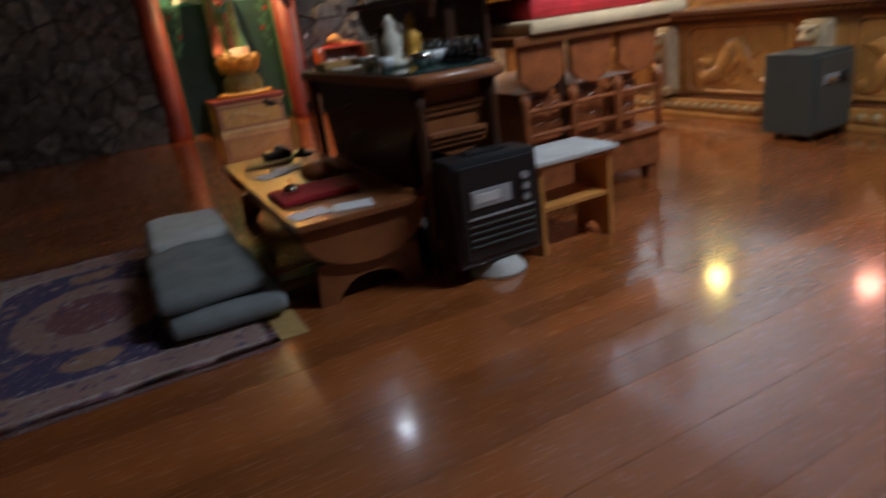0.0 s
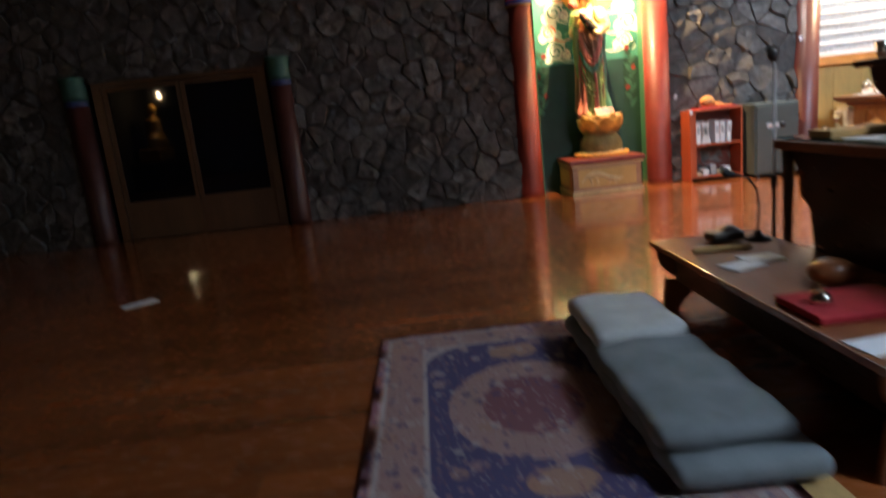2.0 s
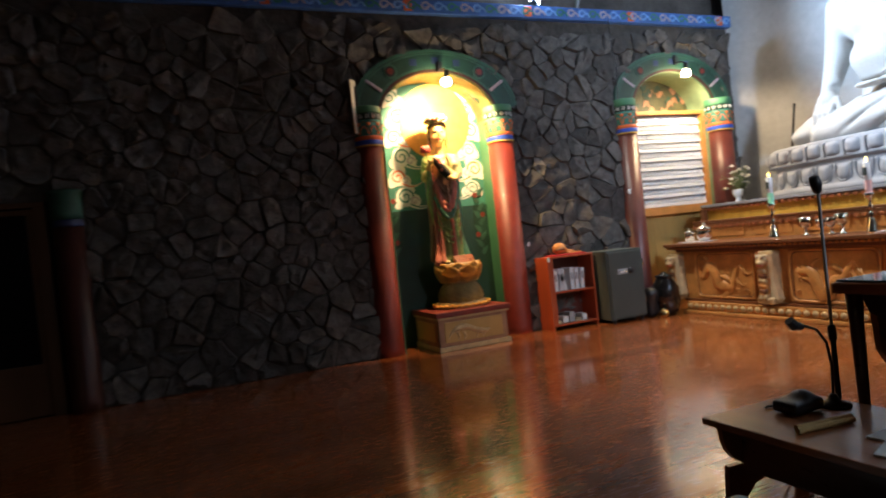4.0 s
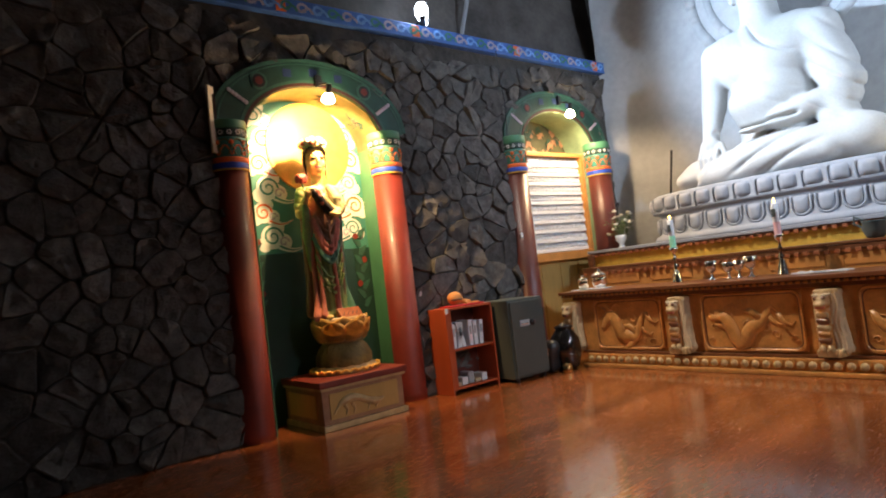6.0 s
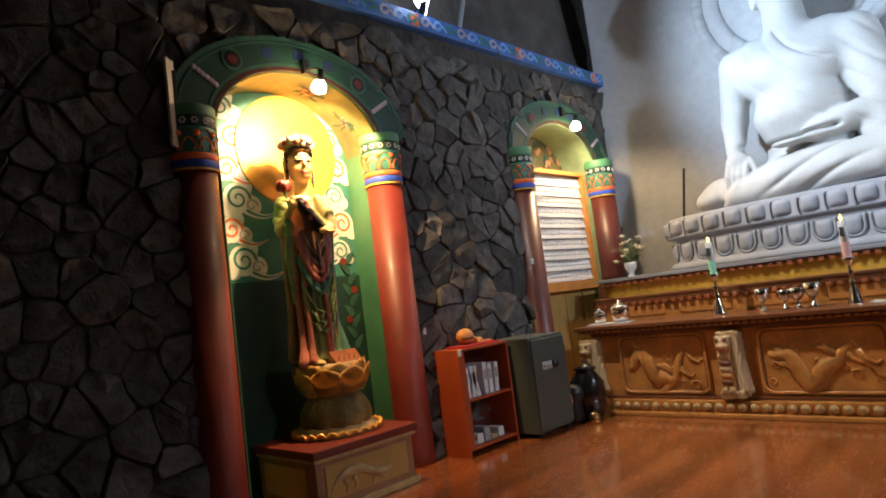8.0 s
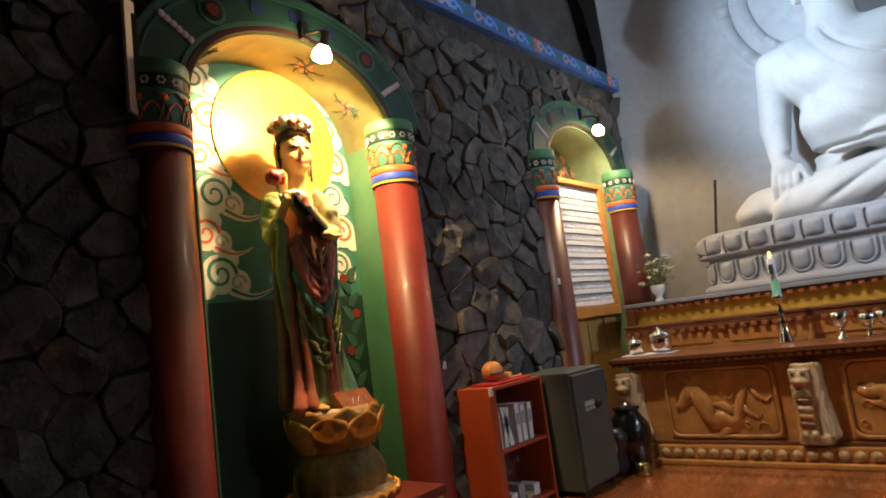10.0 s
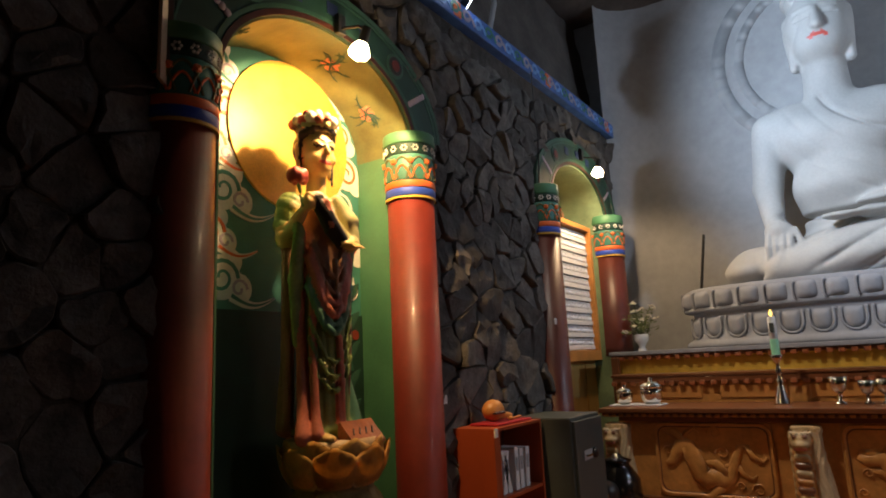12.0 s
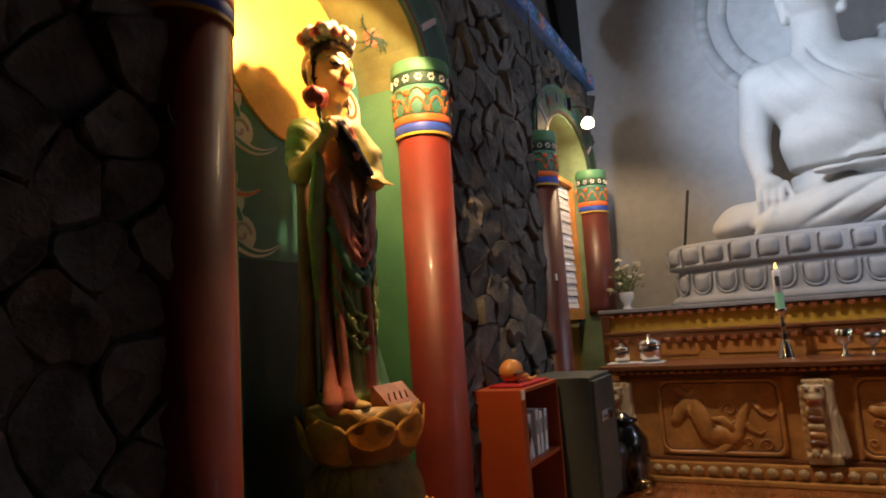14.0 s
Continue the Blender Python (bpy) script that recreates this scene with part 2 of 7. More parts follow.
def box(bm, x0, x1, y0, y1, z0, z1, bevel=0.0, mi=0):
    vs = [bm.verts.new((x, y, z)) for x in (x0, x1) for y in (y0, y1) for z in (z0, z1)]
    fs = [bm.faces.new([vs[i] for i in q]) for q in ((0, 1, 3, 2), (4, 6, 7, 5), (0, 4, 5, 1), (2, 3, 7, 6), (0, 2, 6, 4), (1, 5, 7, 3))]
    for f in fs:
        f.material_index = mi
    if bevel:
        edges = list({e for f in fs for e in f.edges})
        bmesh.ops.bevel(bm, geom=edges, offset=bevel, segments=2, profile=0.6, affect="EDGES")
    return bm


def boxed(x0, x1, y0, y1, z0, z1, bevel=0.0):
    return box(bmesh.new(), x0, x1, y0, y1, z0, z1, bevel)


def lathe(profile, at=(0, 0, 0), seg=28, bm=None, mi=0, squash=(1, 1)):
    """A turned body from (radius, height) pairs."""
    bm = bm or bmesh.new()
    rings = []
    for r, z in profile:
        if r < 1e-5:
            rings.append([bm.verts.new((at[0], at[1], at[2] + z))])
        else:
            rings.append([bm.verts.new((at[0] + squash[0] * r * math.cos(a), at[1] + squash[1] * r * math.sin(a), at[2] + z)) for a in (2 * math.pi * i / seg for i in range(seg))])
    for a, b in zip(rings, rings[1:]):
        for i in range(seg):
            j = (i + 1) % seg
            q = [a[i % len(a)], a[j % len(a)], b[j % len(b)], b[i % len(b)]]
            q = list(dict.fromkeys(q))
            if len(q) > 2:
                bm.faces.new(q).material_index = mi
    for ring in (rings[0], rings[-1]):
        if len(ring) > 2:
            bm.faces.new(ring).material_index = mi
    return bm


def tube(points, r, seg=8, bm=None, mi=0):
    """A round bar along points; r may be one radius or one for each point."""
    bm = bm or bmesh.new()
    pts = [Vector(p) for p in points]
    rs = r if isinstance(r, (list, tuple)) else [r] * len(pts)
    rings, side = [], None
    for i, p in enumerate(pts):
        d = (pts[min(i + 1, len(pts) - 1)] - pts[max(i - 1, 0)]).normalized()
        side = d.orthogonal().normalized() if side is None else (side - d * side.dot(d)).normalized()
        up = d.cross(side)
        rings.append([bm.verts.new(p + rs[i] * (math.cos(a) * side + math.sin(a) * up)) for a in (2 * math.pi * k / seg for k in range(seg))])
    for a, b in zip(rings, rings[1:]):
        for k in range(seg):
            bm.faces.new((a[k], a[(k + 1) % seg], b[(k + 1) % seg], b[k])).material_index = mi
    bm.faces.new(rings[0]).material_index = mi
    bm.faces.new(rings[-1]).material_index = mi
    return bm


def prism(outline, axis, a, b, bm=None, mi=0):
    """A flat outline of pairs pushed from a to b along an axis ('x', 'y' or 'z')."""
    bm = bm or bmesh.new()
    put = {"x": lambda p, d: (d, p[0], p[1]), "y": lambda p, d: (p[0], d, p[1]), "z": lambda p, d: (p[0], p[1], d)}[axis]
    lo, hi = [bm.verts.new(put(p, a)) for p in outline], [bm.verts.new(put(p, b)) for p in outline]
    n = len(outline)
    for i in range(n):
        bm.faces.new((lo[i], lo[(i + 1) % n], hi[(i + 1) % n], hi[i])).material_index = mi
    bm.faces.new(lo).material_index = mi
    bm.faces.new(hi).material_index = mi
    return bm


def ribbon(pts, widths, y0, y1, bm=None, mi=0):
    """A flat painted stroke on an x-z plane, raised from y0 to y1."""
    bm = bm or bmesh.new()
    left, right = [], []
    for i, (x, z) in enumerate(pts):
        a, b = pts[max(i - 1, 0)], pts[min(i + 1, len(pts) - 1)]
        dx, dz = b[0] - a[0], b[1] - a[1]
        s = math.hypot(dx, dz) or 1
        nx, nz = -dz / s * widths[i] / 2, dx / s * widths[i] / 2
        left.append((x + nx, z + nz))
        right.append((x - nx, z - nz))
    for i in range(len(pts) - 1):
        vs = [bm.verts.new((p[0], y1, p[1])) for p in (left[i], left[i + 1], right[i + 1], right[i])]
        wb = [bm.verts.new((p[0], y0, p[1])) for p in (left[i], left[i + 1], right[i + 1], right[i])]
        for q in ((vs[0], vs[1], vs[2], vs[3]), (wb[0], wb[1], vs[1], vs[0]), (wb[3], wb[2], vs[2], vs[3])):
            bm.faces.new(q).material_index = mi
    return bm


# ---- soft bodies: a distance field turned into one mesh ----
def ball(c, r):
    c, r = np.array(c, float), np.array(r if isinstance(r, (list, tuple)) else [r] * 3, float)
    return lambda p: (np.linalg.norm((p - c) / r, axis=-1) - 1) * r.min()


def limb(a, b, ra, rb, flat=(1, 1, 1)):
    a, b, f = np.array(a, float), np.array(b, float), np.array(flat, float)

    def d(p):
        q, e = (p - a) / f, (b - a) / f
        h = np.clip((q @ e) / (e @ e), 0, 1)
        return (np.linalg.norm(q - h[..., None] * e, axis=-1) - (ra + (rb - ra) * h)) * f.min()
    return d


def slab(c, half, r):
    c, half = np.array(c, float), np.array(half, float)

    def d(p):
        q = np.abs(p - c) - half + r
        return np.linalg.norm(np.maximum(q, 0), axis=-1) + np.minimum(q.max(axis=-1), 0) - r
    return d


def sculpt(shapes, lo, hi, step, relief=None):
    """shapes: (field, blend, material index). Smooth union on a grid, meshed by surface nets; faces take the nearest shape's material."""
    lo, hi = np.array(lo, float), np.array(hi, float)
    n = np.ceil((hi - lo) / step).astype(int) + 1
    grid = np.stack(np.meshgrid(*[lo[i] + step * np.arange(n[i]) for i in range(3)], indexing="ij"), axis=-1)
    total, best, which = None, None, None
    for field, blend, mi in shapes:
        d = field(grid)
        if total is None:
            total, best, which = d, d.copy(), np.full(d.shape, mi)
            continue
        near = d < best
        which[near] = mi
        best = np.minimum(best, d)
        if blend > 0:
            h = np.clip(0.5 + 0.5 * (total - d) / blend, 0, 1)
            total = total * (1 - h) + d * h - blend * h * (1 - h)
        else:
            total = np.minimum(total, d)
    if relief is not None:
        total = total + relief(grid)
    total[[0, -1]] = total[:, [0, -1]] = 1
    total[:, :, [0, -1]] = 1
    inside = total < 0
    corner = [(i, j, k) for i in (0, 1) for j in (0, 1) for k in (0, 1)]
    shape = tuple(n - 1)
    acc, count = np.zeros((*shape, 3)), np.zeros(shape)

    def cut(a, o):
        return a[o[0]:o[0] + shape[0], o[1]:o[1] + shape[1], o[2]:o[2] + shape[2]]
    for a in corner:
        for ax in range(3):
            if a[ax]:
                continue
            b = list(a)
            b[ax] = 1
            va, vb = cut(total, a), cut(total, b)
            x = (va < 0) != (vb < 0)
            t = np.where(x, va / np.where(x, va - vb, 1), 0)
            for c in range(3):
                acc[..., c] += np.where(x, a[c] + (t if c == ax else 0), 0)
            count += x
    live = count > 0
    index = np.full(shape, -1)
    index[live] = np.arange(live.sum())
    cells = np.argwhere(live)
    verts = lo + step * (cells + acc[live] / count[live][:, None])
    faces, mats = [], []
    for ax in range(3):
        u, v = (ax + 1) % 3, (ax + 2) % 3
        s0, s1 = [slice(None)] * 3, [slice(None)] * 3
        s0[ax], s1[ax] = slice(0, -1), slice(1, None)
        for p in np.argwhere(inside[tuple(s0)] != inside[tuple(s1)]):
            if p[u] == 0 or p[v] == 0 or p[u] >= shape[u] or p[v] >= shape[v]:
                continue
            q = []
            for du, dv in ((1, 1), (0, 1), (0, 0), (1, 0)):
                w = p.copy()
                w[u] -= du
                w[v] -= dv
                q.append(index[tuple(w)])
            if min(q) < 0:
                continue
            faces.append(q if inside[tuple(p)] else q[::-1])
            mats.append(which[tuple(p)])
    return verts, faces, mats


def sculpted(name, shapes, lo, hi, step, materials, relief=None):
    verts, faces, mats = sculpt(shapes, lo, hi, step, relief)
    me = bpy.data.meshes.new(name)
    me.from_pydata([tuple(v) for v in verts], [], [tuple(int(i) for i in f) for f in faces])
    for m in materials:
        me.materials.append(m)
    me.polygons.foreach_set("material_index", np.array(mats, dtype=np.int32))
    me.shade_smooth()
    return new(name, me)


# ---- structure ----
WALL_Y, TOP_Z, EAST_X = 10.6, 4.61, 8.05


def arch_z(x, cx, a, z0, h):
    u = max(0.0, 1 - ((x - cx) / a) ** 2)
    return z0 + h * math.sqrt(u)


def wall_columns(bm, xs, low, y0, y1, top):
    """A wall of upright strips whose underside follows low(x)."""
    for xa, xb in zip(xs, xs[1:]):
        p = [(xa, low(xa)), (xb, low(xb)), (xb, top), (xa, top)]
        prism(p, "y", y0, y1, bm)


NICHE = dict(cx=1.885, a=0.865, z0=3.2, h=0.61)
WINDOW = dict(cx=6.12, a=0.85, z0=3.25, h=0.6)
DOOR = (-5.6, -2.85, 2.36)
bm = bmesh.new()
box(bm, -10.0, DOOR[0], WALL_Y, 11.1, -0.1, TOP_Z)
box(bm, DOOR[0], DOOR[1], WALL_Y, 11.1, DOOR[2], TOP_Z)
box(bm, DOOR[1], NICHE["cx"] - NICHE["a"], WALL_Y, 11.1, -0.1, TOP_Z)
box(bm, NICHE["cx"] + NICHE["a"], WINDOW["cx"] - WINDOW["a"], WALL_Y, 11.1, -0.1, TOP_Z)
box(bm, WINDOW["cx"] + WINDOW["a"], 7.5, WALL_Y, 11.1, -0.1, TOP_Z)
for n in (NICHE, WINDOW):
    xs = [n["cx"] - n["a"] * math.cos(math.pi * i / 24) for i in range(25)]
    wall_columns(bm, xs, lambda x: arch_z(x, **n), WALL_Y, 11.1, TOP_Z)
stone_wall = tagged(part("wall_north", bm, M["mortar"]), "dark basalt rubble wall with two arched niches and a doorway", "wall", kind="structure")

bm = bmesh.new()
box(bm, -10.2, 8.4, 11.3, 11.5, -0.1, 8.0)
tagged(part("wall_back", bm, M["upper"]), "dark rough rock-like upper wall behind the stone facing", "wall", kind="structure")
# rough upper face above the frieze
bm = bmesh.new()
nx, nz = 110, 16
grid = [[bm.verts.new((-10 + 18.05 * i / nx, 10.92 + 0.25 * j / nz + 0.06 * noise.noise(Vector((i * 0.33, j * 0.45, 3))), 4.7 + 2.3 * j / nz)) for i in range(nx + 1)] for j in range(nz + 1)]
for j in range(nz):
    for i in range(nx):
        bm.faces.new((grid[j][i], grid[j][i + 1], grid[j + 1][i + 1], grid[j + 1][i]))
tagged(part("wall_upper", bm, M["upper"], smooth=True), "dark brown rough rock-like plaster above the frieze", "wall", kind="structure")
bm = bmesh.new()
nx, ny = 60, 50
grid = [[bm.verts.new((-10 + 18.3 * i / nx, -5 + 16.2 * j / ny, 6.75 + 0.12 * noise.noise(Vector((i * 0.5, j * 0.5, 7))))) for i in range(nx + 1)] for j in range(ny + 1)]
for j in range(ny):
    for i in range(nx):
        bm.faces.new((grid[j][i], grid[j][i + 1], grid[j + 1][i + 1], grid[j + 1][i]))
box(bm, -10.2, 8.4, -5.2, 11.5, 7.0, 7.2)
tagged(part("ceiling", bm, M["upper"], smooth=True), "dark rough cave-like ceiling", "ceiling", kind="structure")
bm = boxed(EAST_X, 8.35, -5.0, 11.3, -0.1, 7.0)
tagged(part("wall_east", bm, M["plaster"]), "grey-blue plaster wall behind the great seated statue", "wall", kind="structure")
bm = bmesh.new()
cols = [[bm.verts.new((7.5 + 0.55 * math.sin(a), 10.02 + 0.6 * math.cos(a), z)) for z in (-0.1, 2, 4, 6.9)] for a in (math.pi / 2 * i / 40 for i in range(41))]
for p, q in zip(cols, cols[1:]):
    for k in range(3):
        bm.faces.new((p[k], q[k], q[k + 1], p[k + 1]))
tagged(part("wall_corner", bm, M["plaster"], smooth=True), "rounded plaster corner beside the stone wall", "wall", kind="structure")
tagged(part("wall_west", boxed(-10.3, -10.0, -5.0, 11.3, -0.1, 7.0), M["mortar"]), "dark end wall of the hall", "wall", kind="structure")
tagged(part("wall_south", boxed(-10.3, 8.4, -5.3, -5.0, -0.1, 7.0), M["mortar"]), "dark rear wall of the hall", "wall", kind="structure")
floor = tagged(part("floor", boxed(-10.0, 8.05, -5.0, 11.3, -0.12, -0.008), M["subfloor"]), "glossy red-brown varnished plank floor", "floor", kind="structure")

# painted frieze under the ceiling ledge
bm = boxed(-10.0, 7.53, 10.5, 10.95, TOP_Z, 4.8, 0.012)
frieze = tagged(part("trim_frieze", bm, M["friezeblue"]), "blue painted frieze board with pale scrolls", "frieze", kind="structure")
bm = bmesh.new()
k, x = 0, 7.42
while x > -9.5:
    pts = [(x + 0.075 * math.cos(a) * (1 - a / 9), 4.70 + 0.07 * math.sin(a) * (1 - a / 9)) for a in (0.45 * i for i in range(15))]
    ribbon(pts, [0.032] * len(pts), 10.5, 10.495, bm, k % 3)
    pts = [(x - 0.06 - 0.12 * i / 5, 4.66 + 0.06 * math.sin(math.pi * i / 5)) for i in range(6)]
    ribbon(pts, [0.03] * 6, 10.5, 10.495, bm, (k + 1) % 3)
    x -= 0.2
    k += 1
part("scroll_paint", bm, [M["skyblue"], M["lilac"], M["jade"]], frieze, "pale blue, white and green scrolls")
bm = bmesh.new()
for i in range(9):
    box(bm, 7.2 - 1.9 * i, 7.32 - 1.9 * i, 10.4955, 10.5, 4.63, 4.78)
part("red_patch", bm, M["orange"], frieze, "small orange-red cartouches")

# niche backs
bm = boxed(0.98, 2.78, 11.1, 11.25, -0.1, 4.1)
niche_back = tagged(part("wall_niche", bm, M["jade"]), "jade green painted back of the statue niche", "niche wall", kind="structure")
bm = boxed(5.2, 7.05, 11.1, 11.25, -0.1, 4.1)
win_back = tagged(part("wall_niche_window", bm, M["landscape"]), "dark painted landscape in the window arch", "niche wall", kind="structure")


def lining(n, mat_side, name, label):
    bm = bmesh.new()
    cx, a, z0, h = n["cx"], n["a"], n["z0"], n["h"]
    pts = [(cx - a, 0)] + [(cx - a * math.cos(math.pi * i / 24), arch_z(cx - a * math.cos(math.pi * i / 24), cx, a, z0, h)) for i in range(25)] + [(cx + a, 0)]
    inn = [(cx + (p[0] - cx) * 0.985, p[1] - 0.012 if p[1] > 0 else 0) for p in pts]
    for i in range(len(pts) - 1):
        q = [inn[i], inn[i + 1], pts[i + 1], pts[i]]
        arch = 1 if 1 <= i < len(pts) - 2 else 0
        prism(q, "y", 10.56, 11.1, bm, arch)
    return tagged(part(name, bm, mat_side), label, "niche lining", kind="structure")


lining(NICHE, [M["green"], M["olive"]], "trim_niche_lining", "green painted reveal of the statue niche")
lining(WINDOW, [M["palegreen"], M["palegreen"]], "trim_window_lining", "pale green painted reveal of the window arch")


def column(name, x, y, r, base, top, cap, label, lit):
    """A red round column with a painted capital of stacked bands."""
    t = thing(name, (x, y, base), label, "column")
    part("shaft", lathe([(r * 1.02, base), (r, base + 0.1), (r * 0.985, cap)], (x, y, 0), 36), lit, t, smooth=True)
    bands = (("blue_band", 0.0, 0.065, "blue", 0.012), ("orange_band", 0.065, 0.12, "orange", 0.014), ("green_band", 0.12, 0.33, "jade", 0.01), ("flower_band", 0.33, 0.42, "darkgreen", 0.013), ("top_ring", 0.42, top - cap, "green", 0.022))
    bandmesh = {}
    for nm, a, b, m, proud in bands:
        bandmesh[nm] = part(nm, lathe([(r + proud - 0.004, cap + a), (r + proud, cap + a + 0.008), (r + proud, cap + b - 0.008), (r + proud - 0.004, cap + b)], (x, y, 0), 36), M[m], t, smooth=True)
    part("yellow_line", lathe([(r + 0.012, cap - 0.018), (r + 0.012, cap)], (x, y, 0), 36), M["yellow"], t)
    bm = bmesh.new()
    for i in range(14):
        a = 2 * math.pi * i / 14
        c = Vector((x + (r + 0.014) * math.cos(a), y + (r + 0.014) * math.sin(a), cap + 0.375))
        side = Vector((-math.sin(a), math.cos(a), 0))
        for k in range(6):
            b = 2 * math.pi * k / 6
            p = c + side * 0.02 * math.cos(b) + Vector((0, 0, 0.02 * math.sin(b)))
            bmesh.ops.create_icosphere(bm, subdivisions=1, radius=0.0095, matrix=Matrix.Translation(p))
    part("white_flower", bm, M["white"], bandmesh["flower_band"], "row of small white painted flowers")
    bm = bmesh.new()
    for i in range(9):
        a0 = 2 * math.pi * i / 9
        for s, m, wdt in ((0.09, 0, 0.017), (0.055, 1, 0.015)):
            pts = []
            for k in range(9):
                u = k / 8
                a = a0 + (u - 0.5) * s / r * 2.2
                pts.append((x + (r + 0.0125) * math.cos(a), y + (r + 0.0125) * math.sin(a), cap + 0.135 + 0.17 * (s / 0.09) * math.sin(math.pi * u) ** 0.8))
            tube(pts, wdt / 2, 5, bm, m)
        a = a0 + math.pi / 9
        p = (x + (r + 0.008) * math.cos(a), y + (r + 0.008) * math.sin(a), cap + 0.27)
        before = len(bm.faces)
        bmesh.ops.create_icosphere(bm, subdivisions=1, radius=0.03, matrix=Matrix.Translation(p))
        bm.faces.ensure_lookup_table()
        for f in bm.faces[before:]:
            f.material_index = 1
    part("petal_paint", bm, [M["olive"], M["orange"]], bandmesh["green_band"], "olive and orange lotus petals")
    return t


column("niche_column", 0.84, 10.63, 0.185, 0, 3.33, 2.82, "dark red round column with painted green capital", M["redpaint"])
column("niche_column", 2.85, 10.65, 0.185, 0, 3.33, 2.82, "red round column with painted green capital", M["redpaint"])
column("window_column", 5.09, 10.58, 0.175, 0, 3.38, 2.85, "dark red round column beside the figure shelf", M["darkred"])
column("window_column", 7.13, 10.6, 0.2, 1.55, 3.38, 2.85, "dark red round column standing on the altar step", M["darkred"])


def arch_band(name, n, label):
    """The painted board arch over a niche: outline band with beads, dots and scrolls."""
    cx, a, z0, h = n["cx"], n["a"], n["z0"], n["h"]
    t = thing(name, (cx, WALL_Y, z0 + h), label, "painted arch")
    outer_a, outer_h = a + 0.37, h + 0.18
    bm = bmesh.new()
    steps = 32

    def ip(i, f=0.0):
        th = math.pi * i / steps
        ai, hi = a + (outer_a - a) * f, h + (outer_h - h) * f
        zz = z0 + hi * math.sin(th) + 0.13 * f
        return (cx - ai * math.cos(th), zz)
    for i in range(steps):
        prism([ip(i), ip(i + 1), ip(i + 1, 1), ip(i, 1)], "y", 10.53, 10.598, bm)
    bmesh.ops.remove_doubles(bm, verts=bm.verts, dist=0.0005)
    part("arch_board", bm, M["boardgreen"], t)
    # line colours are deepened: the arch's shade is put into the paint
    for f, m, wdt, nm in ((0.05, "deepred", 0.035, "inner_line"), (0.16, "archgreen", 0.03, "jade_line"), (0.93, "archgreen", 0.04, "outer_line"), (0.8, "archgreen", 0.016, "fine_line")):
        line = ribbon([ip(i, f) for i in range(steps + 1)], [wdt] * (steps + 1), 10.53, 10.525)
        bmesh.ops.remove_doubles(line, verts=line.verts, dist=0.0005)
        part(nm, line, M[m], t)
    for s in (-1, 1):
        for j in range(6):
            p = ip(5.2 if s < 0 else steps - 5.2, 0.25 + 0.11 * j)
            bm = bmesh.new()
            bmesh.ops.create_uvsphere(bm, u_segments=8, v_segments=6, radius=0.026, matrix=Matrix.Translation((p[0], 10.527, p[1])) @ Matrix.Diagonal((1, 0.3, 1, 1)))
            part("painted_dot", bm, M["lilac"], t)
    for s in (0.28, 0.72):
        p = ip(steps * s, 0.5)
        bm = bmesh.new()
        for k, (rad, mi) in enumerate(((0.1, 0), (0.075, 1), (0.045, 2))):
            pts = [(p[0] + rad * math.cos(q), p[1] + rad * math.sin(q)) for q in (2 * math.pi * i / 14 for i in range(14))]
            prism(pts, "y", 10.53, 10.524 - 0.004 * k, bm, mi)
        part("medallion", bm, [M["archgreen"], M["black"], M["redpaint"]], t, "green medallion with a red centre")
    for s in (0.4, 0.5, 0.6):
        p = ip(steps * s, 0.5)
        part("blue_square", boxed(p[0] - 0.05, p[0] + 0.05, 10.524, 10.53, p[1] - 0.045, p[1] + 0.045), M["dullblue"], t)
    return t


arch_band("niche_arch", NICHE, "dark green painted arch board over the statue niche")
arch_band("window_arch", WINDOW, "green painted arch board over the figure shelf")

# planks
rnd = random.Random(4)
near_planks, far = [], bmesh.new()
PW = 0.15
for row in range(int(16.3 / PW)):
    y0, y1 = -5.0 + row * PW + 0.0005, -5.0 + (row + 1) * PW - 0.0005
    x = -10.0 - rnd.random() * 2.0
    while x < 8.0:
        ln = rnd.choice((2.4, 3.0, 3.6))
        a, b = max(x, -10.0) + 0.0004, min(x + ln, 8.0) - 0.0004
        x += ln
        if b - a < 0.05:
            continue
        dz = rnd.uniform(-0.0004, 0.0004)
        if 1.0 < y0 < 8.4 and a > -2.6 and b < 5.4 and len(near_planks) < 290:
            near_planks.append((a, b, y0, y1, dz))
        else:
            box(far, a, b, y0, y1, -0.02, dz)
part("plank_rest", far, M["plank"], floor)["kind"] = "stuff"

# ---- the statue niche ----
disc = bmesh.new()
pts = [(2.03 + 0.56 * math.cos(a), 3.23 + 0.56 * math.sin(a)) for a in (2 * math.pi * i / 48 for i in range(48))]
prism(pts, "y", 11.08, 11.1, disc)
tagged(part("halo_disc", disc, M["gold"]), "gilded round halo disc fixed on the niche wall", "halo")
rnd = random.Random(11)


